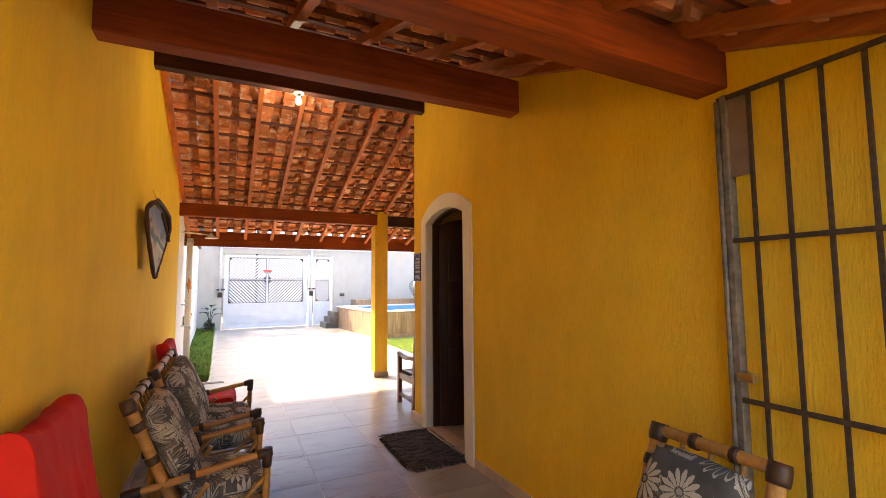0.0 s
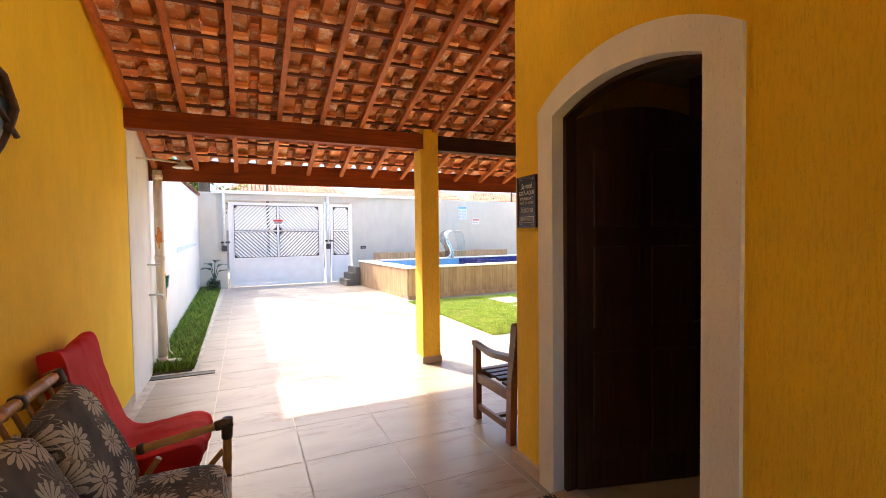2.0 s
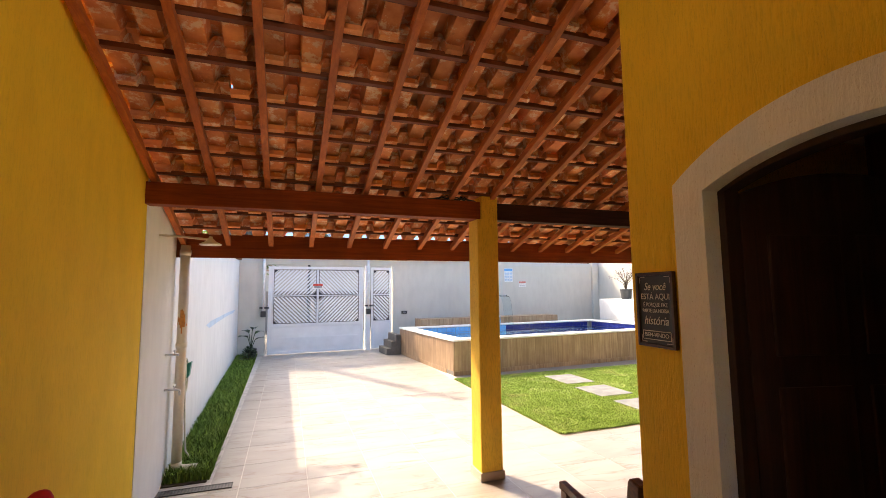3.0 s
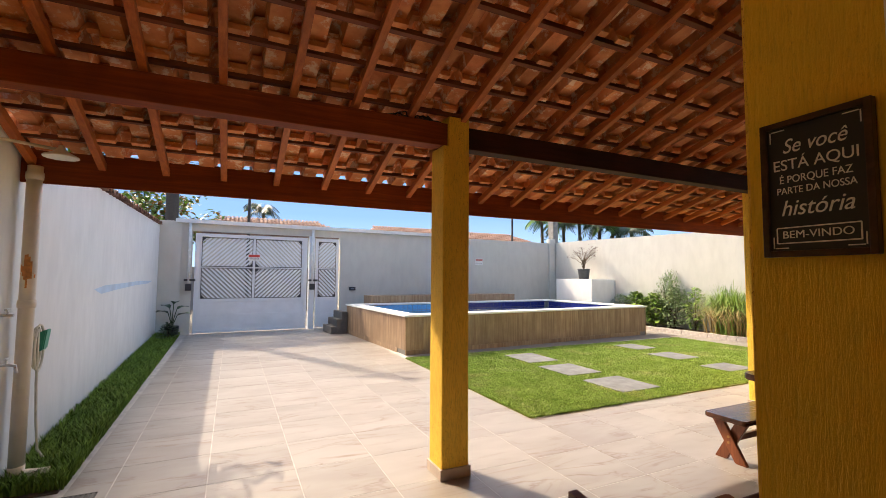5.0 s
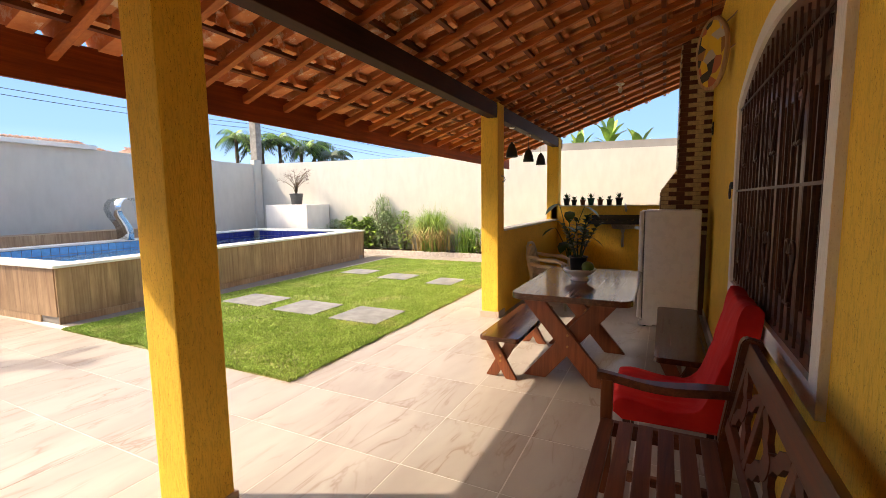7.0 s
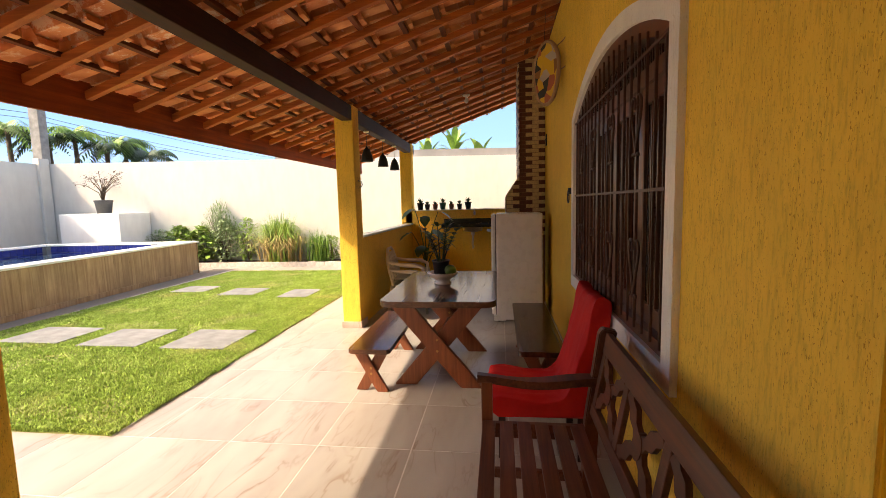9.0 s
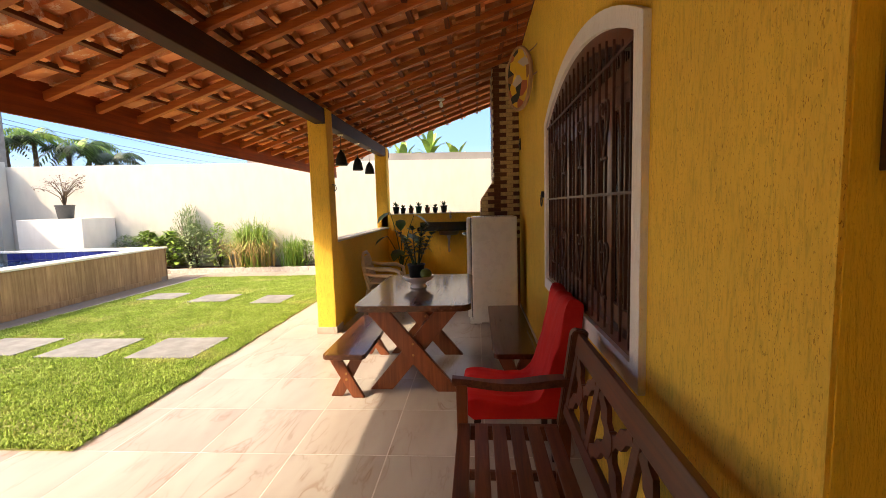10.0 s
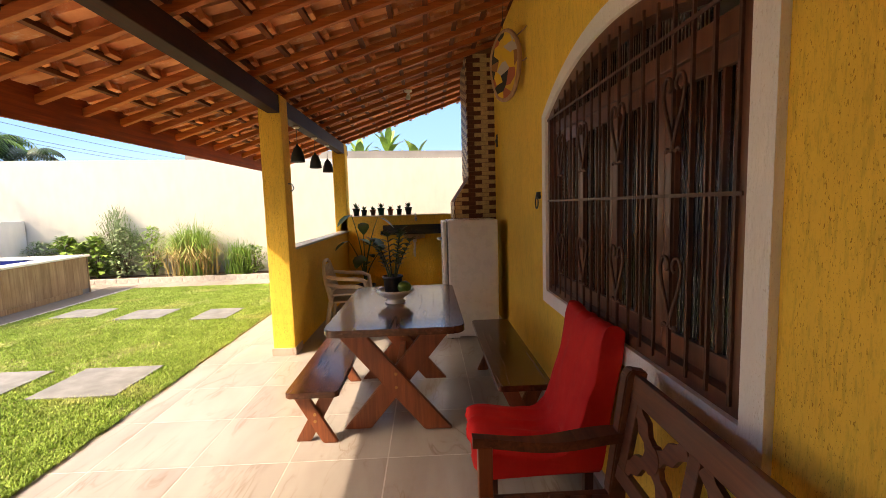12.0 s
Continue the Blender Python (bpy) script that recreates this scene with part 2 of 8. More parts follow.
def tile_floor(name, c1, c2, vein, rough):
    """Polished porcelain: soft clouds and thin broken veins that run aslant, other on each tile."""
    n = Nodes(name, rough, spec=0.38)
    v = n.space((1, 1, 1), (0, 0, 0.6))
    cloud = n.noise(n.space((0.8, 2.4, 1), (0, 0, 0.75), loose=True), 1.2, 3, 0.5, 0.3)
    c = n.ramp(cloud, (0.32, c1), (0.64, c2))
    field = n.noise(n.space((0.5, 2.0, 1), (0, 0, 0.75), loose=True), 2.0, 4, 0.55, 0.8)
    ridge = n.math("ABSOLUTE", n.math("SUBTRACT", field, 0.5))
    patch = n.ramp(n.noise(n.space((1, 2, 1), (0, 0, 0.75), shift=(5, 2, 0), loose=True), 1.6, 2), (0.42, 0.0), (0.66, 1.0))
    thin = n.math("MULTIPLY", n.ramp(ridge, (0.0, 0.62), (0.022, 0.0)), patch)
    wide = n.math("MULTIPLY", n.ramp(ridge, (0.0, 0.34), (0.085, 0.0)), patch)
    c = n.mix(wide, c, tuple(0.45 * p + 0.55 * q for p, q in zip(c1, vein)))
    c = n.mix(thin, c, vein)
    n.colour(n.vary(c, 0.06))
    n.rough(n.math("MULTIPLY_ADD", n.noise(v, 6, 4), 0.16, rough - 0.07))
    n.bump(n.noise(v, 30, 3), 0.03, 0.002)
    return n.mat


FLOOR_TILE = tile_floor("beige_porcelain_tile", (0.30, 0.26, 0.225), (0.375, 0.34, 0.30), (0.20, 0.12, 0.072), 0.30)
GROUT = plain("pale_grout", (0.54, 0.50, 0.455), 0.9, 0, 0.2, 8)
SKIRT = tile_floor("beige_skirting_tile", (0.45, 0.35, 0.28), (0.58, 0.46, 0.38), (0.34, 0.24, 0.18), 0.35)

BEAM = wood("red_stained_beam", (0.14, 0.024, 0.007), (0.38, 0.080, 0.020), 0, 0.6, spec=0.2)
RAFTER = wood("red_stained_rafter", (0.30, 0.070, 0.018), (0.62, 0.19, 0.05), 1, 0.55)
BATTEN = wood("stained_batten", (0.11, 0.026, 0.009), (0.26, 0.065, 0.020), 0, 0.6)
DARK_BEAM = wood("dark_stained_beam", (0.028, 0.009, 0.006), (0.085, 0.030, 0.018), 0, 0.65, spec=0.2)


def clay():
    n = Nodes("terracotta_clay", 0.85, spec=0.2)
    v = n.space(loose=True)
    base = n.ramp(n.noise(v, 7, 4), (0.3, (0.56, 0.18, 0.075)), (0.7, (0.80, 0.36, 0.17)))
    bloom = n.ramp(n.noise(n.space((1, 1, 1), shift=(3, 1, 0), loose=True), 9, 5, 0.7), (0.53, 0.0), (0.61, 0.8))
    c = n.mix(bloom, base, (0.80, 0.63, 0.48))
    black = n.ramp(n.noise(n.space((1, 1, 1), shift=(8, 4, 2), loose=True), 5, 5, 0.7), (0.60, 0.0), (0.78, 0.6))
    c = n.mix(black, c, (0.10, 0.05, 0.035))
    n.colour(n.vary(c, 0.22))
    n.bump(n.noise(v, 90, 4), 0.3, 0.003)
    return n.mat


CLAY = clay()

# ---- the plan ----
LX, RX, HY = -0.16, 2.52, 6.385         # wall by the passage, wall with the door, house front
XE = 11.35                             # end of the porch
SKEW = 0.055                           # the door wall bends outward to its corner
TILT = 0.060                           # the plot lies askew to the house by this slope
RIDGE_Y, RIDGE_Z, FALL, BACK_FALL = 5.9, 3.90, 0.34, 0.36


def front_y(x):
    return 19.40 + TILT * (x - 0.4)


def far_x(y):
    return 13.75 - TILT * (y - 13.0)


def left_x(y):
    return -0.17 - 0.025 * (y - 9.9)


def bm_wall_arch(bm, to3, u0, u1, z0, z1, holes, thick):
    """A wall in (u, z) with arched holes (a, b, sill, spring, crown); to3 takes (u, z, depth)."""
    def block(quad):
        a = [bm.verts.new(to3(u, z, 0)) for u, z in quad]
        b = [bm.verts.new(to3(u, z, thick)) for u, z in quad]
        bm.faces.new(a), bm.faces.new(b[::-1])
        for i in range(4):
            bm.faces.new((a[i], b[i], b[(i + 1) % 4], a[(i + 1) % 4]))
    at = u0
    for a, b, sill, spring, crown in sorted(holes):
        block([(at, z0), (a, z0), (a, z1), (at, z1)])
        if sill > z0:
            block([(a, z0), (b, z0), (b, sill), (a, sill)])
        n = 16 if crown > spring else 1
        for i in range(n):
            p, q = a + (b - a) * i / n, a + (b - a) * (i + 1) / n
            block([(p, arch_z(p, a, b, spring, crown)), (q, arch_z(q, a, b, spring, crown)), (q, z1), (p, z1)])
        at = b
    block([(at, z0), (u1, z0), (u1, z1), (at, z1)])


def arch_z(u, a, b, spring, crown):
    h, w = crown - spring, (b - a) / 2
    if h < 1e-4:
        return spring
    r = (w * w + h * h) / (2 * h)
    return crown - r + math.sqrt(max(0, r * r - (u - (a + b) / 2) ** 2))


def bm_arch_band(bm, to3, a, b, sill, spring, crown, w, d0, d1, bottom=False, n=24):
    """A band of width w round an arched opening, from depth d0 to d1."""
    inner = [(a, sill)] + [(a + (b - a) * i / n, arch_z(a + (b - a) * i / n, a, b, spring, crown)) for i in range(n + 1)] + [(b, sill)]
    A, B = a - w, b + w
    base = sill - (w if bottom else 0)
    outer = [(A, base)] + [(A + (B - A) * i / n, arch_z(A + (B - A) * i / n, A, B, spring + w * 0.35, crown + w)) for i in range(n + 1)] + [(B, base)]
    if bottom:
        inner.append((a, sill)), outer.append((A, base))
    vs = [[bm.verts.new(to3(u, z, d)) for u, z in line] for line in (inner, outer) for d in (d0, d1)]
    i0, i1, o0, o1 = vs
    for k in range(len(inner) - 1):
        bm.faces.new((i0[k], i0[k + 1], o0[k + 1], o0[k]))
        bm.faces.new((i1[k], o1[k], o1[k + 1], i1[k + 1]))
        bm.faces.new((i0[k], i1[k], i1[k + 1], i0[k + 1]))
        bm.faces.new((o0[k], o0[k + 1], o1[k + 1], o1[k]))


DOOR = (4.93, 5.93, 0.0, 2.30, 2.41)
WIN = (3.60, 5.80, 0.93, 2.27, 2.515)


def on_side(u, z, d):
    return Vector((RX + d + SKEW * max(0.0, u - 4.94), u, z))


def on_front(u, z, d):
    return Vector((u, HY - d, z))


def build_walls():
    # wall by the passage, up under the roof on both slopes
    bm = bmesh.new()
    bm_prism(bm, [(LX, -1.6, -0.1), (LX, 8.97, -0.1), (LX, 8.97, 2.945), (LX, RIDGE_Y, RIDGE_Z + 0.10), (LX, -0.2, RIDGE_Z + 0.10 - BACK_FALL * (RIDGE_Y + 0.2)), (LX, -1.6, 1.75)], (-0.18, 0, 0))
    structure("wall_west", bm, OCHRE, "yellow textured plaster wall beside the covered passage", "wall")
    # tiled end of that wall, beyond the post beam
    bm = bmesh.new()
    bm_prism(bm, [(LX + 0.004, 8.974, -0.1), (LX + 0.004, 9.90, -0.1), (LX + 0.004, 9.90, 2.60), (LX + 0.004, 8.974, 2.92)], (-0.18, 0, 0))
    structure("wall_shower", bm, WHITE, "white glazed outdoor shower wall under the eave", "wall")
    # wall with the door
    bm = bmesh.new()
    bm_wall_arch(bm, on_side, 0.6, HY - 0.010, -0.1, 2.0 + 0.6, [DOOR], 0.16)
    slope_z = RIDGE_Z + 0.08 - BACK_FALL * (RIDGE_Y - 4.94)
    bm_prism(bm, [on_side(4.94, 2.6, 0), on_side(HY - 0.01, 2.6, 0), on_side(HY - 0.01, RIDGE_Z - 0.02, 0), on_side(RIDGE_Y, RIDGE_Z + 0.08, 0), on_side(4.94, slope_z, 0)], (0.16, 0, 0))
    bm_prism(bm, [(RX, 2.05, 2.6), (RX, 4.94, 2.6), (RX, 4.94, slope_z), (RX, 2.05, RIDGE_Z + 0.08 - BACK_FALL * (RIDGE_Y - 2.05))], (0.16, 0, 0))
    structure("wall_east", bm, COMBED, "yellow textured plaster wall with an arched doorway", "wall")
    bm = bmesh.new()
    bm_wall_arch(bm, on_front, RX + 0.083, XE, -0.1, 3.72, [WIN], 0.16)
    structure("wall_front", bm, YELLOW, "sunlit yellow scratched-plaster house front wall", "wall")
    # the passage's blind end and the rest of the house
    bm = bmesh.new()
    bm_box(bm, LX - 0.6, XE + 2, -6.2, -6.0, -0.1, 1.7)
    structure("wall_back", bm, OCHRE, "plain yellow wall closing the back yard", "wall")
    bm = bmesh.new()
    bm_box(bm, RX + 0.16, XE, 1.0, 1.16, -0.1, 3.0)
    bm_box(bm, 7.4, 7.56, 1.16, HY - 0.16, -0.1, 3.0)
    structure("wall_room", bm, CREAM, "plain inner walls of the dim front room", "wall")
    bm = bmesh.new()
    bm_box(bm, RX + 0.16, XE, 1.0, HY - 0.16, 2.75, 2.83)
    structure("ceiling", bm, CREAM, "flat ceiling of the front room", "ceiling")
    bm = bmesh.new()
    bm_box(bm, RX + 0.1, XE, 1.0, HY - 0.16, -0.1, 0.012)
    structure("floor_room", bm, FLOOR_TILE, "brown tiled floor inside the house", "floor")


build_walls()


def build_roof():
    cs = math.cos(math.atan(FALL))
    sn = math.sin(math.atan(FALL))

    def at(x, s, h):
        return Vector((x, RIDGE_Y + s * cs + h * sn, RIDGE_Z - s * sn + h * cs))
    cb, sb = math.cos(math.atan(BACK_FALL)), math.sin(math.atan(BACK_FALL))

    def back(x, s, h):
        return Vector((x, RIDGE_Y - s * cb - h * sb, RIDGE_Z - s * sb + h * cb))
    length = (10.16 - RIDGE_Y) / cs
    roof = structure("roof", _ridge(), CLAY, "exposed clay tile porch roof on red timber rafters", "roof")
    x, k = LX + 0.05, 0
    while x < XE + 0.25:
        bm = bmesh.new()
        p, q = at(x, 0.05, 0.03), at(x, length, 0.03)
        bm_beam(bm, p, q, 0.052, 0.062, 0.004)
        part("rafter", bm, RAFTER, roof)
        x += 0.452
    for i in range(14):
        s = 0.10 + i * 0.34
        bm = bmesh.new()
        a, b = at(LX + 0.02, s, 0.067), at(XE + 0.3, s, 0.067)
        bm_beam(bm, a, b, 0.048, 0.034)
        part("batten", bm, BATTEN, roof)
    bm = bmesh.new()
    bm_box(bm, LX - 0.02, XE + 0.32, 10.165, 10.195, 2.31, 2.585, 0.004)
    part("fascia", bm, BEAM, roof)
    # slope behind the ridge
    for i, x in enumerate([LX + 0.05, 0.38, 0.85, 1.32, 1.79, 2.24, RX - 0.03]):
        bm = bmesh.new()
        bm_beam(bm, back(x, 0.03, 0.03), back(x, 4.75, 0.03), 0.055, 0.065, 0.004)
        part("rafter", bm, RAFTER, roof)
    for i in range(14):
        s = 0.12 + i * 0.34
        bm = bmesh.new()
        bm_beam(bm, back(LX + 0.02, s, 0.076), back(RX + 0.1, s, 0.076), 0.045, 0.022)
        part("batten", bm, BATTEN, roof)
    # tiles: one mesh shared by all that lie near the path
    outline = [(-0.016, 0.030), (0.010, 0.092), (0.072, 0.098), (0.088, 0.0), (0.208, 0.0), (0.228, 0.074)]

    def tile_bm(bm, place, x, s):
        a, r1, r2, c, d, b = ([bm.verts.new(place(x + u, ss, hh + z)) for u, z in outline] for ss, hh in ((s - 0.040, 0.050), (s, 0.050), (s, 0.087), (s + 0.41, 0.122), (s + 0.41, 0.140), (s - 0.035, 0.102)))
        n = len(outline)
        for k in range(n - 1):
            for p, q in ((a, r1), (r1, r2), (r2, c), (c, d), (d, b), (b, a)):
                bm.faces.new((p[k], p[k + 1], q[k + 1], q[k]))
        for k in (0, -1):
            bm.faces.new((a[k], r1[k], r2[k], c[k], d[k], b[k]))
    far, n_part = bmesh.new(), 0
    jit = random.Random(3)
    proto = bmesh.new()
    tile_bm(proto, lambda u, s, h: at(u, s, h) - at(0, 0, 0), 0, 0)
    one = mesh_of("roof_tile", proto, CLAY)
    for r in range(13):
        for c in range(52):
            x, s = LX - 0.02 + c * 0.2265, 0.06 + r * 0.34
            if x > XE + 0.12:
                continue
            if x < 4.9 and r >= 0 and n_part < 290:
                ob = new("roof_tile", one)
                ob.parent = roof
                ob.location = at(x + jit.uniform(-0.006, 0.006), s + jit.uniform(-0.012, 0.012), jit.uniform(0, 0.004))
                ob.rotation_euler = (0, 0, jit.uniform(-0.015, 0.015))
                n_part += 1
            else:
                tile_bm(far, at, x + jit.uniform(-0.006, 0.006), s + jit.uniform(-0.012, 0.012))
    for r in range(14):
        for c in range(13):
            tile_bm(far, back, LX - 0.04 + c * 0.2265, 0.0 + r * 0.34)
    tagged(part("roof_tiles", far, CLAY_FAR, roof), kind="stuff")
    # solid sheet over the house behind the porch, never open to the sky
    bm = bmesh.new()
    bm_prism(bm, [back(RX + 0.2, 0.0, 0.05), back(RX + 0.2, 5.3, 0.05), back(XE + 0.2, 5.3, 0.05), back(XE + 0.2, 0.0, 0.05)], (0, 0, 0.06))
    structure("roof_house", bm, CLAY, "clay tiled slope over the house", "roof")

    def beam(name, x0, x1, y0, y1, z0, z1, mat, label):
        bm = bmesh.new()
        bm_box(bm, x0, x1, y0, y1, z0, z1, 0.008)
        return structure(name, bm, mat, label, "beam")
    beam("beam_ridge", LX - 0.05, RX + 0.10, 6.0, 6.11, 3.66, 3.83, DARK_BEAM, "dark stained ridge beam across the passage")
    beam("beam_cross", LX - 0.05, RX + 0.03, 4.03, 4.16, 2.94, 3.20, BEAM, "red stained timber beam across the passage")
    beam("beam_near", LX - 0.05, RX + 0.03, 2.45, 2.60, 2.49, 2.68, BEAM, "thick red stained beam across the passage")
    beam("beam_post", LX - 0.05, 2.917, 8.90, 9.04, 2.67, 2.86, BEAM, "red stained beam resting on a yellow post")
    beam("beam_porch", 3.112, XE, 8.89, 9.02, 2.665, 2.85, DARK_BEAM, "dark brown porch beam over the yellow posts")


def _ridge():
    bm = bmesh.new()
    n = 10
    for i in range(30):
        x = LX - 0.1 + i * 0.40
        r = 0.13
        rows = []
        for xx, k in ((x, 1.0), (x + 0.44, 0.9)):
            for rr in (r * k, r * k - 0.014):
                rows.append([bm.verts.new((xx, RIDGE_Y + rr * math.cos(math.pi * j / n), RIDGE_Z + 0.10 + rr * math.sin(math.pi * j / n))) for j in range(n + 1)])
        a, b, c, d = rows
        for j in range(n):
            bm.faces.new((a[j], a[j + 1], c[j + 1], c[j]))
            bm.faces.new((b[j], d[j], d[j + 1], b[j + 1]))
            bm.faces.new((a[j], b[j], b[j + 1], a[j + 1]))
            bm.faces.new((c[j], c[j + 1], d[j + 1], d[j]))
    return bm


def clay_islands():
    n = Nodes("terracotta_clay_far", 0.85, spec=0.2)
    v = n.space()
    base = n.ramp(n.noise(v, 5, 4), (0.3, (0.56, 0.18, 0.075)), (0.7, (0.80, 0.36, 0.17)))
    c = n.mix(n.ramp(n.noise(n.space((1, 1, 1), shift=(3, 1, 0)), 8, 5, 0.7), (0.56, 0.0), (0.70, 0.7)), base, (0.80, 0.63, 0.48))
    n.colour(n.vary(c, 0.22, "Random Per Island"))
    n.bump(n.noise(v, 90, 4), 0.3, 0.003)
    return n.mat


CLAY_FAR = clay_islands()


def old_clay():
    n = Nodes("weathered_clay", 0.9, spec=0.15)
    v = n.space(loose=True)
    c = n.ramp(n.noise(v, 12, 5, 0.65), (0.3, (0.07, 0.045, 0.035)), (0.55, (0.24, 0.13, 0.09)), (0.75, (0.36, 0.27, 0.21)))
    n.colour(n.vary(c, 0.25))
    n.bump(n.noise(v, 80, 4), 0.4, 0.003)
    return n.mat


CLAY_OLD = old_clay()
build_roof()


def build_posts():
    for i, (x0, x1) in enumerate(((2.87, 3.11), (7.25, 7.50), (10.95, 11.20))):
        bm = bmesh.new()
        bm_box(bm, x0, x1, 8.88, 9.12, -0.05, 2.67 if i == 0 else 2.86, 0.012)
        if i == 0:
            bm_box(bm, x0 + 0.05, x1, 8.882, 9.118, 2.64, 2.92, 0.012)
        post = structure("post_%d" % (i + 1), bm, YELLOW, "square yellow plastered porch post with tiled foot", "post")
        bm = bmesh.new()
        bm_box(bm, x0 - 0.014, x1 + 0.014, 8.866, 9.134, 0.0, 0.085, 0.004)
        part("foot_tile", bm, SKIRT, post)


build_posts()


# ---- ground ----
def grass_mat(name, c1, c2, dry):
    n = Nodes(name, 0.9, spec=0.2)
    c = n.ramp(n.noise(n.space(), 3, 5, 0.65), (0.3, c1), (0.7, c2))
    c = n.mix(n.ramp(n.noise(n.space(shift=(4, 2, 0)), 1.1, 4, 0.6), (0.55, 0.0), (0.72, 0.6)), c, dry)
    n.colour(n.vary(c, 0.5, "Random Per Island"))
    return n.mat


THATCH = plain("lawn_thatch", (0.23, 0.25, 0.07), 0.95, 0, 0.4, 9, 0.6, 0.02)
LAWN = grass_mat("lawn_grass", (0.18, 0.29, 0.045), (0.34, 0.45, 0.11), (0.50, 0.44, 0.19))
# darker copy of the lawn grass: the wall's shade is put into its colour
STRIP_SHADED = grass_mat("strip_grass", (0.085, 0.16, 0.025), (0.19, 0.29, 0.05), (0.20, 0.24, 0.06))
SOIL = plain("dark_soil", (0.10, 0.07, 0.045), 0.95, 0, 0.4, 9, 0.6, 0.02)
EARTH = plain("street_earth", (0.17, 0.15, 0.125), 0.95, 0, 0.3, 2, 0.4, 0.02)
LAWN_X0, LAWN_X1, LAWN_Y0, LAWN_Y1 = 4.44, 12.2, 9.86, 13.86
X0, Y0, PITCH_X, PITCH_Y = 4.45, 8.93, 0.6455, 0.6385


def build_ground():
    bm = bmesh.new()
    bm_prism(bm, [(-900, -900, -0.12), (900, -900, -0.12), (900, 900, -0.12), (-900, 900, -0.12)], (0, 0, -0.3))
    structure("ground", bm, EARTH, "bare earth and street around the plot", "ground")
    bm = bmesh.new()
    bm_prism(bm, [(LX - 0.3, -6.0, -0.11), (XE + 2.2, -6.0, -0.11), (13.9, 20.5, -0.11), (-0.5, 19.6, -0.11)], (0, 0, 0.1085))
    structure("floor", bm, GROUT, "pale grout bed under the floor tiles", "floor")
    bm = bmesh.new()
    bm_box(bm, LAWN_X0, LAWN_X1, LAWN_Y0, LAWN_Y1, -0.02, 0.012)
    structure("lawn_soil", bm, THATCH, "soil under the lawn", "ground")
    bm = bmesh.new()
    bm_prism(bm, [(left_x(9.9), 9.86, -0.02), (0.25, 9.86, -0.02), (0.13, 19.3, -0.02), (left_x(19.3), 19.3, -0.02)], (0, 0, 0.03))
    structure("strip_soil", bm, SOIL, "soil of the narrow grass strip", "ground")


build_ground()


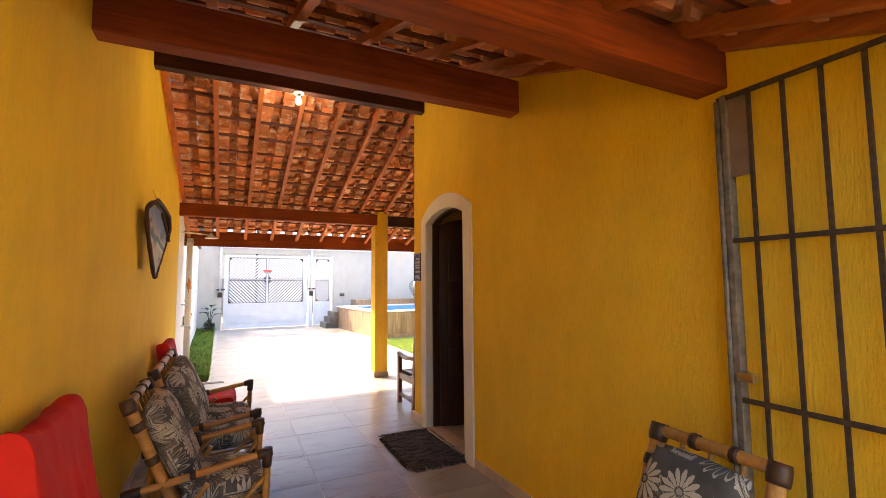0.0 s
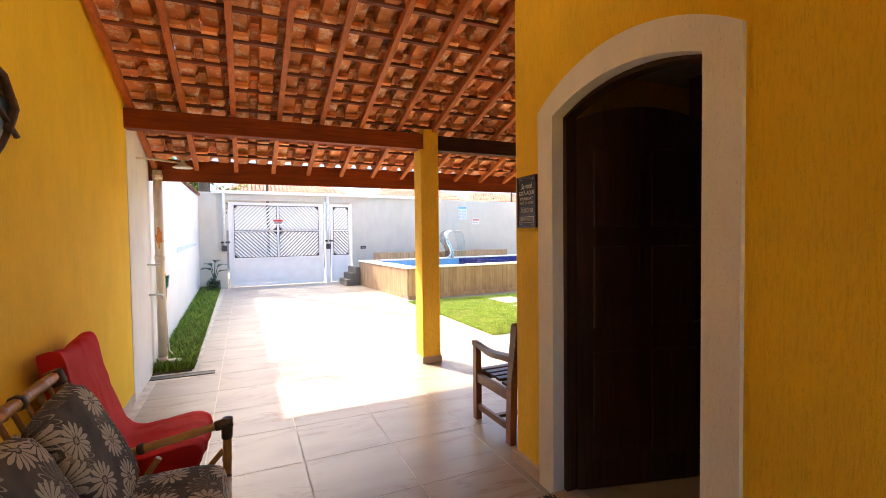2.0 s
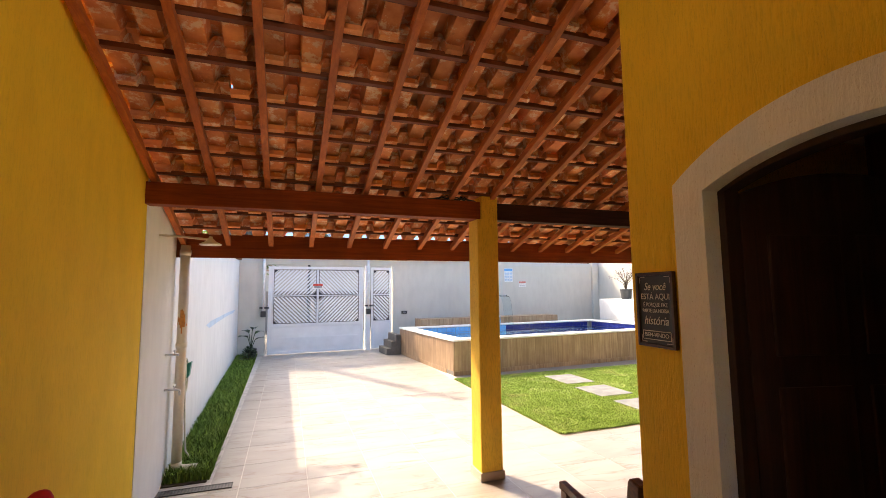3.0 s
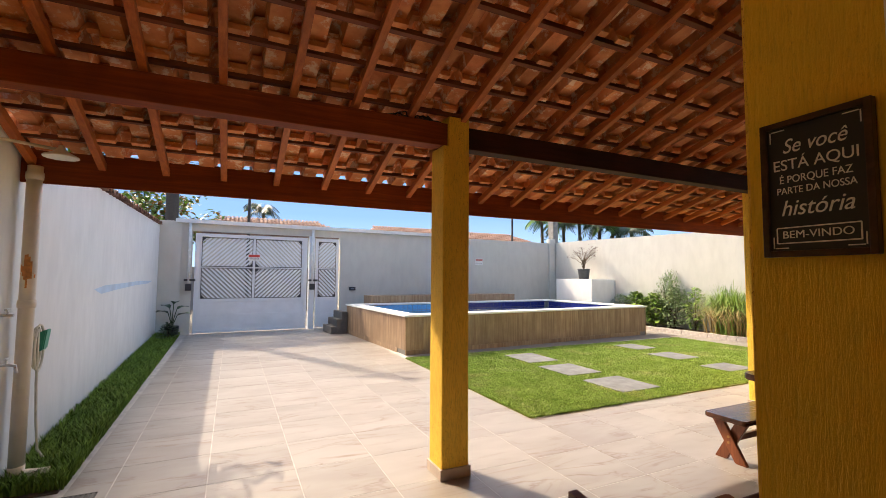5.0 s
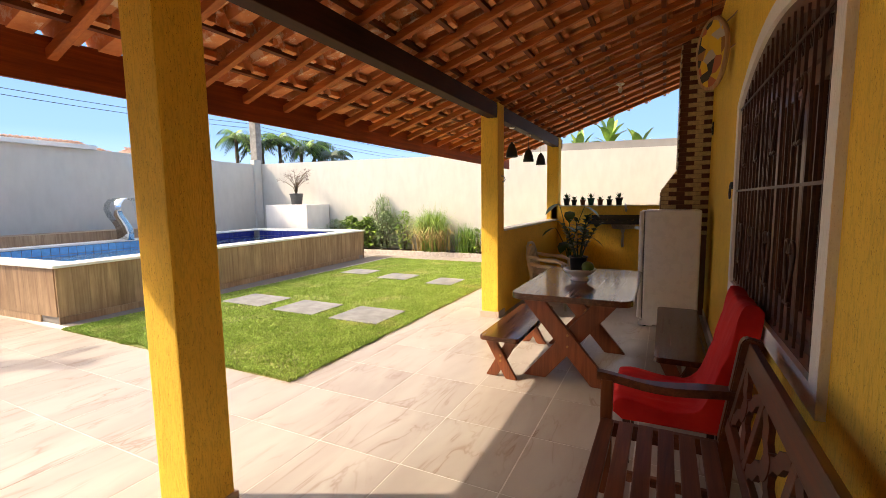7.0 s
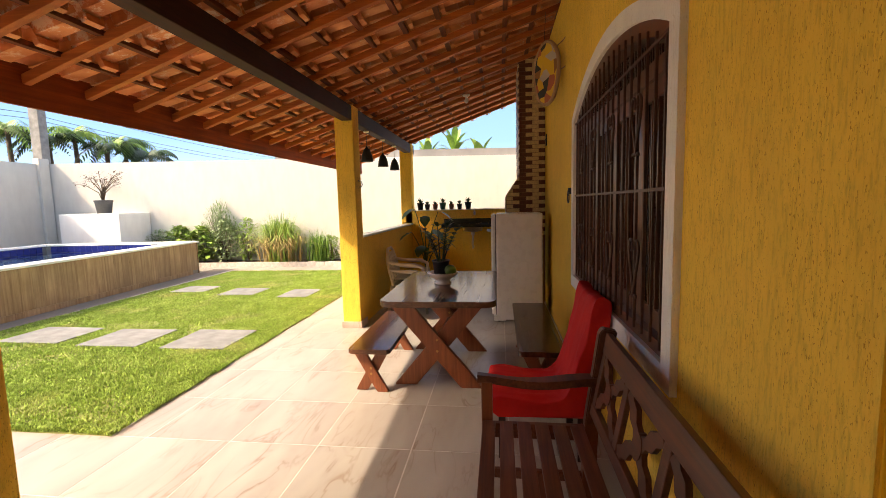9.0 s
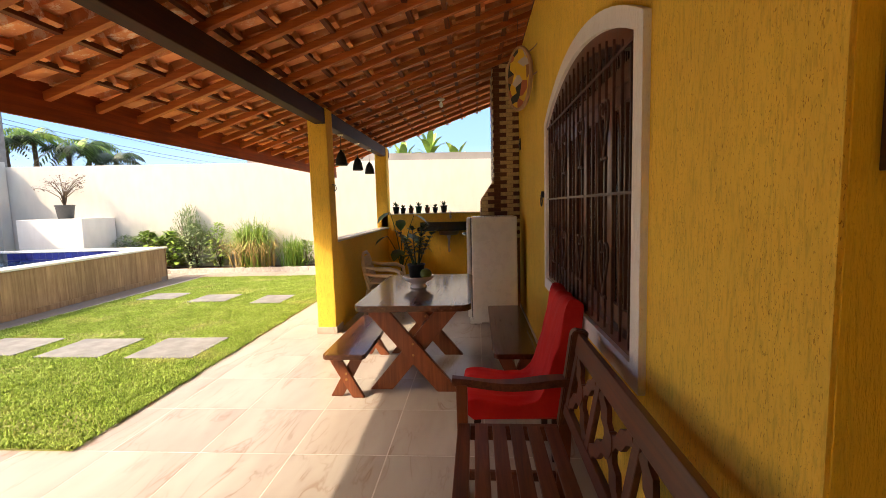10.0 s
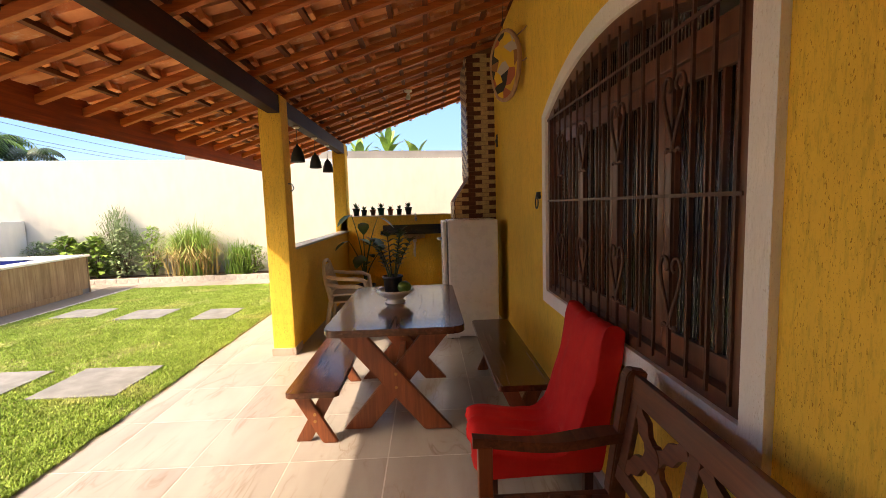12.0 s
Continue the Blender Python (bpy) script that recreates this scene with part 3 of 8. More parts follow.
def build_yard_walls():
    bm = bmesh.new()
    z = 2.62
    bm_prism(bm, [(left_x(9.9), 9.905, -0.1), (left_x(19.6), 19.6, -0.1), (left_x(19.6), 19.6, z + 0.3), (left_x(9.9), 9.905, z)], (-0.15, 0, 0))
    structure("wall_left", bm, WHITE, "white painted boundary wall beside the grass strip", "wall")
    # clay tiles along its top, each a half round laid across the wall
    cap = thing("wall_coping", pose(0, 0, 0), "weathered half-round clay tiles capping the white wall", "coping")
    proto = bmesh.new()
    n = 8
    rings = [[proto.verts.new((x, rr * math.cos(math.pi * k / n), rr * 0.75 * math.sin(math.pi * k / n))) for k in range(n + 1)] for x, rr in ((-0.135, 0.098), (0.135, 0.112), (0.135, 0.098), (-0.135, 0.084))]
    for p, q in zip(rings, rings[1:] + rings[:1]):
        for k in range(n):
            proto.faces.new((p[k], p[k + 1], q[k + 1], q[k]))
    me = mesh_of("coping_tile", proto, CLAY_OLD)
    for i in range(43):
        y = 10.02 + i * 0.225
        ob = new("coping_tile", me)
        ob.parent = cap
        ob.location = (left_x(y) - 0.075 + rnd.uniform(-0.012, 0.012), y, z + 0.3 * (y - 9.905) / 9.695 - 0.012 + rnd.uniform(0, 0.008))
        ob.rotation_euler = (0, rnd.uniform(-0.03, 0.03), rnd.uniform(-0.05, 0.05))
    # a smear of pale blue paint left on it
    bm = bmesh.new()
    smear = [(12.7, 1.40), (13.3, 1.44), (14.6, 1.45), (16.4, 1.47), (18.3, 1.45), (17.6, 1.40), (15.8, 1.39), (14.2, 1.36), (13.1, 1.33)]
    bm_prism(bm, [(left_x(y) + 0.0005, y, zz) for y, zz in smear], (0.001, 0, 0))
    structure("paint_smear", bm, plain("pale_blue_smear", (0.52, 0.64, 0.74), 0.8, 0, 0.12, 3), "pale blue paint smear on the white wall", "stain")
    # front wall with gate openings
    ca = math.cos(math.atan(TILT))

    def to3(u, z, d):
        return Vector((u - d * TILT, front_y(u) + d * ca, z))
    bm = bmesh.new()
    bm_wall_arch(bm, to3, -0.45, 14.2, -0.1, 3.0, [(0.36, 3.46, -0.1, 2.80, 2.80), (3.62, 4.40, -0.1, 2.80, 2.80)], 0.16)
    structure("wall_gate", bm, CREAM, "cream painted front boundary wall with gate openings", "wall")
    bm = bmesh.new()
    bm_prism(bm, [to3(-0.05, 3.0, -0.14), to3(7.9, 3.0, -0.14), to3(7.9, 3.0, 0.2), to3(-0.05, 3.0, 0.2)], (0, 0, 0.10))
    structure("coping", bm, WHITE, "white slab coping over the gate wall", "coping")
    bm = bmesh.new()
    bm_prism(bm, [to3(-0.42, -0.1, -0.04), to3(0.10, -0.1, -0.04), to3(0.10, -0.1, 0.1), to3(-0.42, -0.1, 0.1)], (0, 0, 3.14))
    structure("pilaster", bm, CREAM, "cream corner pilaster beside the gate", "pilaster")
    # far wall, with a bare cement cap
    bm = bmesh.new()
    a, b = (far_x(2), 2.0), (far_x(20.6), 20.6)
    bm_prism(bm, [(a[0], a[1], -0.1), (b[0], b[1], -0.1), (b[0], b[1], 3.03), (a[0], a[1], 2.82)], (0.16, 0, 0))
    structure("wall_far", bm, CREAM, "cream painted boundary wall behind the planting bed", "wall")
    bm = bmesh.new()
    bm_prism(bm, [(far_x(2) + 0.16, 2, -0.1), (far_x(13.4) + 0.16, 13.4, -0.1), (far_x(13.4) + 0.16, 13.4, 3.16), (far_x(2) + 0.16, 2, 3.02)], (0.16, 0, 0))
    structure("wall_neighbour", bm, CEMENT, "bare cement neighbour wall", "wall")


build_yard_walls()


def build_pool():
    m = pose(4.56, 14.16, 0, 0, 0, 3.6)
    L, W, H = 7.45, 4.05, 0.80
    pool = thing("pool", m, "raised swimming pool clad in wood-look tile, white rim", "pool")
    cladding = wood("wood_look_tile", (0.22, 0.13, 0.075), (0.56, 0.39, 0.24), 2, 0.45, 0.55)
    bm = bmesh.new()
    bm_box(bm, 0.02, L - 0.02, 0.02, 0.30, 0, H - 0.03)
    bm_box(bm, 0.02, L - 0.02, W - 0.30, W - 0.02, 0, H - 0.03)
    bm_box(bm, 0.02, 0.30, 0.30, W - 0.30, 0, H - 0.03)
    bm_box(bm, L - 0.30, L - 0.02, 0.30, W - 0.30, 0, H - 0.03)
    part("basin", bm, CEMENT, pool)
    # upright planks of wood-look tile on the sides
    wide = 0.20
    proto = bmesh.new()
    bm_box(proto, 0, wide - 0.003, 0, 0.018, 0.10, H - 0.035)
    me = mesh_of("plank", proto, cladding)
    kerb = bmesh.new()
    bm_box(kerb, 0, 0.60 - 0.003, -0.002, 0.018, 0.0, 0.097)
    ke = mesh_of("kerb_tile", kerb, cladding)
    for mesh, step in ((me, wide), (ke, 0.6)):
        for i in range(int(L / step)):
            ob = new(mesh.name, mesh)
            ob.parent, ob.location = pool, (i * step, 0, 0)
        for i in range(int(W / step)):
            for x, s in ((0.0, 1), (L, -1)):
                ob = new(mesh.name, mesh)
                ob.parent, ob.location, ob.rotation_euler = pool, (x, (W - i * step) if s > 0 else i * step, 0), (0, 0, -math.pi / 2 * s)
    bm = bmesh.new()
    for b in ((-0.03, L + 0.03, -0.03, 0.34), (-0.03, L + 0.03, W - 0.34, W + 0.03), (-0.03, 0.34, 0.34, W - 0.34), (L - 0.34, L + 0.03, 0.34, W - 0.34)):
        bm_box(bm, *b, H - 0.03, H + 0.01, 0.006)
    part("rim", bm, plain("white_pool_stone", (0.80, 0.79, 0.76), 0.5, 0, 0.06, 6), pool, "white stone rim")
    vinyl = Nodes("blue_pool_tile", 0.2)
    v = vinyl.space((1, 1, 1))
    cell = vinyl.t.nodes.new("ShaderNodeTexBrick")
    vinyl.put(cell.inputs["Vector"], v)
    cell.offset = 0
    cell.inputs["Scale"].default_value, cell.inputs["Mortar Size"].default_value = 6.0, 0.012
    cell.inputs["Brick Width"].default_value = cell.inputs["Row Height"].default_value = 0.5
    cell.inputs["Color1"].default_value, cell.inputs["Color2"].default_value, cell.inputs["Mortar"].default_value = (0.36, 0.62, 0.82, 1), (0.28, 0.55, 0.78, 1), (0.40, 0.62, 0.78, 1)
    vinyl.colour(cell.outputs["Color"])
    bm = bmesh.new()
    bm_box(bm, 0.30, L - 0.30, 0.30, W - 0.30, 0.0, 0.03)
    part("pool_floor", bm, vinyl.mat, pool)
    small = plain("navy_band_tile", (0.02, 0.03, 0.17), 0.2)
    sky_blue = plain("light_blue_band_tile", (0.10, 0.38, 0.72), 0.2)
    bands = {k: bmesh.new() for k in (0, 1)}
    for i in range(int((L - 0.7) / 0.155)):
        for r in range(2):
            k = 1 if i > 20 else 0
            bm_box(bands[k], 0.34 + i * 0.155, 0.485 + i * 0.155, W - 0.346, W - 0.338, 0.46 + r * 0.155, 0.605 + r * 0.155)
    for i in range(int((W - 0.7) / 0.155)):
        for r in range(2):
            bm_box(bands[1], L - 0.346, L - 0.338, 0.34 + i * 0.155, 0.485 + i * 0.155, 0.46 + r * 0.155, 0.605 + r * 0.155)
            bm_box(bands[0], 0.338, 0.346, 0.34 + i * 0.155, 0.485 + i * 0.155, 0.46 + r * 0.155, 0.605 + r * 0.155)
    tagged(part("tile_band", bands[0], sky_blue, pool, "light blue glazed band tiles"), kind="stuff")
    tagged(part("tile_band", bands[1], small, pool, "navy glazed band tiles"), kind="stuff")
    bm = bmesh.new()
    bm_box(bm, 0.305, L - 0.305, 0.305, W - 0.305, 0.031, 0.58)
    water = Nodes("pool_water", 0.02)
    water.b.inputs["Transmission Weight"].default_value, water.b.inputs["IOR"].default_value = 1.0, 1.33
    water.colour((0.84, 0.94, 0.98))
    water.bump(water.noise(water.space(), 7, 3), 0.25, 0.03)
    part("water", bm, water.mat, pool, "clear rippled water").visible_shadow = False
    # raised back shelf and the water spout
    bm = bmesh.new()
    bm_box(bm, 0.75, 6.0, W + 0.05, W + 0.75, 0.0, 1.02, 0.01)
    part("shelf", bm, cladding, pool)
    steel = Nodes("polished_steel", 0.12, 1.0)
    steel.colour((0.75, 0.78, 0.80))
    bm = bmesh.new()
    # an S-shaped blade, bowed back at its shoulder, its lip over the water
    prof = [(0.02, 0.0), (0.03, 0.14), (0.0, 0.28), (-0.07, 0.40), (-0.15, 0.52), (-0.19, 0.64), (-0.17, 0.75), (-0.10, 0.83), (0.0, 0.86), (0.12, 0.86), (0.28, 0.845)]
    def ribbon(bm, line, y0, y1, thick):
        rows = [[bm.verts.new((3.2 + x + o, y, H + z + o)) for y in (y0, y1) for o in (0, thick)] for x, z in line]
        for p, q in zip(rows, rows[1:]):
            for i, j in ((0, 2), (2, 3), (3, 1), (1, 0)):
                bm.faces.new((p[i], p[j], q[j], q[i]))
        for e in (rows[0], rows[-1]):
            bm.faces.new((e[0], e[2], e[3], e[1]))
    ribbon(bm, [(1.12 * x, 1.12 * z) for x, z in prof], W - 0.60, W + 0.02, 0.008)
    spout = thing("water_spout", m, "curved polished steel waterfall spout on pool rim", "spout")
    for f in bm.faces:
        f.smooth = True
    part("blade", bm, steel.mat, spout)
    bm = bmesh.new()
    ribbon(bm, [(0.31, 0.94), (0.40, 0.90), (0.46, 0.74), (0.50, 0.44), (0.52, 0.10), (0.53, -0.22)], W - 0.58, W - 0.02, 0.004)
    part("falling_water", bm, water.mat, spout, "thin clear sheet of falling water").visible_shadow = False
    # steps by the gate side
    st = thing("pool_steps", m, "dark tiled steps climbing to the raised pool", "steps")
    stone = plain("dark_grey_step_tile", (0.13, 0.115, 0.10), 0.6)
    for i in range(3):
        bm = bmesh.new()
        bm_box(bm, -0.15 * (3 - i) - 0.02, -0.15 * (2 - i) - 0.02, W - 0.15, W + 0.75, 0, 0.2 + 0.2 * i, 0.006)
        part("step", bm, stone, st)
    bm = bmesh.new()
    bm_prism(bm, [(-0.0, -0.02, 0), (L + 0.6, -0.02, 0), (L + 0.6, -0.62, 0), (-0.0, -0.30, 0)], (0, 0, 0.006))
    path = structure("path_pool", bm, plain("grey_brown_path_tile", (0.20, 0.165, 0.14), 0.6), "grey-brown tiled path along the pool", "path")
    path.matrix_world = m


build_pool()


def build_gate():
    ang = math.degrees(math.atan(TILT))
    paint = plain("white_gate_enamel", (0.80, 0.82, 0.84), 0.35, 0, 0.05, 3)
    dark = plain("black_gate_corner", (0.03, 0.03, 0.035), 0.5)

    def gate(x, w, leaves, label):
        g = thing("gate" if leaves == 2 else "gate_door", pose(x, front_y(x) + 0.06, 0, 0, 0, ang), label, "gate")
        H = 2.74
        bm = bmesh.new()
        for a, b in ((0, 0.07), (w - 0.07, w)):
            bm_box(bm, a, b, -0.03, 0.03, 0.02, H, 0.004)
        bm_box(bm, 0.07, w - 0.07, -0.03, 0.03, H - 0.08, H, 0.004)
        bm_box(bm, 0.07, w - 0.07, -0.03, 0.03, 0.02, 0.10, 0.004)
        bm_box(bm, 0.07, w - 0.07, -0.03, 0.03, 0.86, 0.95, 0.004)
        part("frame", bm, paint, g)
        bm = bmesh.new()
        bm_box(bm, 0.07, w - 0.07, -0.012, 0.012, 0.10, 0.86)
        bm_box(bm, 0.18, w - 0.18, -0.020, -0.011, 0.20, 0.52, 0.003)
        part("panel", bm, paint, g)
        x0, x1, z0, z1 = 0.16 if leaves == 2 else 0.08, w - (0.16 if leaves == 2 else 0.08), 0.95, H - 0.10
        if leaves == 2:
            for a in (0.07, w - 0.16):
                bm = bmesh.new()
                bm_box(bm, a, a + 0.09, -0.012, 0.012, 0.95, H - 0.08)
                part("side_panel", bm, paint, g)
        zm, xm = (z0 + z1) / 2 + 0.02, w / 2
        bm = bmesh.new()
        bm_box(bm, x0, x1, -0.022, 0.022, zm - 0.018, zm + 0.018, 0.003)
        if leaves == 2:
            bm_box(bm, xm - 0.035, xm + 0.035, -0.026, 0.026, z0, z1, 0.003)
        part("rail", bm, paint, g)
        fields = [(x0, xm - 0.035, 1), (xm + 0.035, x1, -1)] if leaves == 2 else [(x0, x1, 1)]
        for a, b, way in fields:
            for c, d, w2 in ((z0, zm - 0.018, 1), (zm + 0.018, z1, -1)):
                # thin black bars line the edge of each slat field
                bm = bmesh.new()
                for q in ((a, b, c, c + 0.014), (a, b, d - 0.014, d), (a, a + 0.014, c + 0.014, d - 0.014), (b - 0.014, b, c + 0.014, d - 0.014)):
                    bm_box(bm, q[0], q[1], -0.034, -0.018, q[2], q[3])
                part("bead", bm, dark, g, "thin black edge bead")
                slope = way * w2 if leaves == 2 else w2
                k = a - (d - c)
                while k < b:
                    # a slat at 45 degrees, cut by the field's edges
                    lo, hi = max(0.0, a - k), min(d - c, b - k)
                    if hi - lo > 0.03:
                        zz = (lambda t: c + t) if slope < 0 else (lambda t: d - t)
                        bm = bmesh.new()
                        bm_beam(bm, (k + lo, 0, zz(lo)), (k + hi, 0, zz(hi)), 0.046, 0.014, up=(0, 1, 0))
                        part("slat", bm, paint, g)
                    k += 0.118
                for u, v, e, f in ((a, c, 1, 1), (b, c, -1, 1), (a, d, 1, -1), (b, d, -1, -1)):
                    outer = (abs(u - x0) < 0.01 or abs(u - x1) < 0.01) and (abs(v - z0) < 0.01 or abs(v - z1) < 0.01)
                    inner = leaves == 2 and abs(u - xm) < 0.05 and abs(v - zm) < 0.05
                    if outer or inner:
                        bm = bmesh.new()
                        bm_prism(bm, [(u, -0.03, v), (u + e * 0.13, -0.03, v), (u, -0.03, v + f * 0.13)], (0, 0.006, 0))
                        part("corner_plate", bm, dark, g)
        if leaves == 2:
            bm = bmesh.new()
            bm_box(bm, xm - 0.16, xm + 0.16, -0.05, -0.035, 2.02, 2.20, 0.003)
            s = part("notice", bm, plain("white_notice", (0.8, 0.78, 0.75), 0.5), g, "small white and red warning notice")
            bm = bmesh.new()
            bm_box(bm, xm - 0.15, xm + 0.15, -0.054, -0.05, 2.12, 2.19)
            part("notice_band", bm, plain("red_notice", (0.65, 0.06, 0.04), 0.5), s)
            bm = bmesh.new()
            bm_box(bm, xm - 0.12, xm + 0.12, -0.054, -0.05, 2.06, 2.075)
            bm_box(bm, xm - 0.12, xm + 0.12, -0.054, -0.05, 2.09, 2.105)
            part("text_bar", bm, dark, s)
        return g
    gate(0.42, 2.98, 2, "white steel double gate with diagonal slat panels")
    gate(3.66, 0.70, 1, "narrow white steel pedestrian gate with slat panel")
    for x in (0.30, 3.54):
        op = thing("gate_opener", pose(x, front_y(x) - 0.10, 0, 0, 0, ang), "white tubular swing gate motor with black base", "gate motor")
        bm = bmesh.new()
        bm_tube(bm, [(0, 0, 1.35), (0, 0, 3.02)], 0.038, 12)
        part("tube", bm, plain("white_motor_tube", (0.75, 0.75, 0.73), 0.4), op)
        bm = bmesh.new()
        bm_box(bm, -0.075, 0.075, -0.08, 0.06, 1.18, 1.36, 0.02)
        bm_box(bm, -0.11, 0.16, -0.03, 0.03, 1.43, 1.49, 0.01)
        part("housing", bm, dark, op, "black motor housing")
    bm = bmesh.new()
    bm_box(bm, 3.46, 3.62, -0.02, 0.14, -0.1, 2.80, 0.004)
    p = structure("gate_jamb", bm, paint, "white steel post between the gates", "post")
    p.matrix_world = pose(0, front_y(0) , 0, 0, 0, ang)
    box = thing("wall_socket", pose(4.81, front_y(4.81) - 0.012, 1.2, 0, 0, ang), "black intercom box on the cream wall", "intercom")
    bm = bmesh.new()
    bm_box(bm, -0.10, 0.10, -0.03, 0.012, -0.05, 0.05, 0.008)
    part("case", bm, dark, box)
    bm = bmesh.new()
    bm_box(bm, -0.06, 0.06, -0.034, -0.03, -0.02, 0.02)
    part("button_plate", bm, plain("grey_plate", (0.2, 0.2, 0.22), 0.4), box)


build_gate()


# ---- shared finishes ----
BAMBOO = wood("honey_bamboo", (0.30, 0.13, 0.035), (0.58, 0.32, 0.11), 0, 0.35, 0.6)
BINDING = plain("dark_cane_binding", (0.045, 0.018, 0.010), 0.5, 0, 0.3, 30)
RED = Nodes("red_chair_cloth", 0.75, spec=0.2)
RED.colour(RED.ramp(RED.noise(RED.space(), 4, 4), (0.3, (0.50, 0.012, 0.012)), (0.7, (0.66, 0.028, 0.022))))
RED.bump(RED.noise(RED.space((1, 1, 0.5)), 9, 3), 0.35, 0.02)
RED.bump(RED.noise(RED.space(), 300, 2), 0.2, 0.001)
RED = RED.mat
TABLE_WOOD = wood("glossy_brown_wood", (0.045, 0.015, 0.008), (0.19, 0.066, 0.028), 0, 0.24, 0.7, 0.4)
LEG_WOOD = wood("red_brown_wood", (0.13, 0.034, 0.014), (0.36, 0.11, 0.042), 2, 0.38, 0.7, 0.2)
BENCH_WOOD = wood("garden_bench_wood", (0.07, 0.022, 0.011), (0.26, 0.088, 0.038), 0, 0.45, 0.9, 0.15)
DOOR_WOOD = wood("dark_door_wood", (0.028, 0.011, 0.006), (0.10, 0.040, 0.022), 2, 0.35, 0.8, 0.2)
BLACK = plain("black_plastic", (0.02, 0.02, 0.022), 0.45)
STEEL = plain("brushed_steel", (0.62, 0.62, 0.62), 0.3, 1.0, 0.08, 20)
PVC = plain("aged_white_pvc", (0.72, 0.64, 0.52), 0.45, 0, 0.12, 4)
RUST = plain("rusty_iron_bar", (0.075, 0.045, 0.030), 0.7, 0.4, 0.4, 40, 0.3, 0.002)


def flower_cloth():
    n = Nodes("floral_cushion_cloth", 0.85, spec=0.2)
    uv = n.space((1, 1, 1), kind="UV")

    def flowers(scale, petals, shift, hollow):
        v = n.space((scale, scale, scale), kind="UV", shift=(shift, shift * 0.7, 0))
        cell = n.t.nodes.new("ShaderNodeTexVoronoi")
        cell.voronoi_dimensions = "2D"
        cell.inputs["Scale"].default_value, cell.inputs["Randomness"].default_value = 1.0, 0.6
        n.put(cell.inputs["Vector"], v)
        sub = n.t.nodes.new("ShaderNodeVectorMath")
        sub.operation = "SUBTRACT"
        n.put(sub.inputs[0], v)
        n.put(sub.inputs[1], cell.outputs["Position"])
        sep = n.t.nodes.new("ShaderNodeSeparateXYZ")
        n.put(sep.inputs[0], sub.outputs[0])
        ang = n.math("ARCTAN2", sep.outputs[1], sep.outputs[0])
        wave = n.math("ABSOLUTE", n.math("COSINE", n.math("MULTIPLY", ang, petals / 2)))
        r = cell.outputs["Distance"]
        edge = n.math("MULTIPLY_ADD", wave, 0.20, 0.24)
        inside = n.math("LESS_THAN", r, edge)
        body = n.math("MULTIPLY", inside, n.math("GREATER_THAN", r, 0.10))
        gap = n.math("GREATER_THAN", wave, 0.35)
        body = n.math("MULTIPLY", body, gap)
        if hollow:
            core = n.math("LESS_THAN", r, n.math("SUBTRACT", edge, 0.045))
            core = n.math("MULTIPLY", core, n.math("GREATER_THAN", wave, 0.58))
            body = n.math("SUBTRACT", body, core)
        return n.math("MAXIMUM", body, n.math("MULTIPLY", n.math("LESS_THAN", r, 0.06), 0.6))
    f1 = flowers(5.2, 14, 0.3, False)
    f2 = flowers(3.8, 18, 2.6, True)
    base = n.ramp(n.noise(uv, 5, 4), (0.3, (0.045, 0.045, 0.042)), (0.7, (0.13, 0.125, 0.12)))
    c = n.mix(n.math("MULTIPLY", f2, 0.75), base, (0.42, 0.39, 0.33))
    c = n.mix(n.math("MULTIPLY", f1, 0.85), c, (0.52, 0.49, 0.43))
    n.colour(c)
    n.bump(n.noise(uv, 220, 2), 0.2, 0.001)
    return n.mat


FLORAL = flower_cloth()


def cushion(name, sx, sy, sz, m, parent):
    bm = bmesh.new()
    bm_cushion(bm, sx, sy, sz, m, 12, 0.42)
    uv = bm.loops.layers.uv.new("UVMap")
    inv = m.inverted()
    ox, oy = rnd.uniform(0, 3), rnd.uniform(0, 3)
    for f in bm.faces:
        for lo in f.loops:
            p = inv @ lo.vert.co
            lo[uv].uv = (p.x + ox, p.y + oy + (0.7 if p.z < 0 else 0))
    return part(name, bm, FLORAL, parent, "grey cushion with pale daisy print")


def knots(pts, r):
    """Points along a bamboo stem with a slight swelling at each joint."""
    out, rad = [], []
    pts = [Vector(p) for p in pts]
    for a, b in zip(pts, pts[1:]):
        n = max(1, int((b - a).length / 0.16))
        for i in range(n):
            for f, k in ((0.0, 1.0), (0.12, 0.93), (0.88, 0.93), (0.97, 1.10)):
                out.append(a.lerp(b, (i + f) / n))
                rad.append(r * k)
    out.append(pts[-1])
    rad.append(r)
    return out, rad


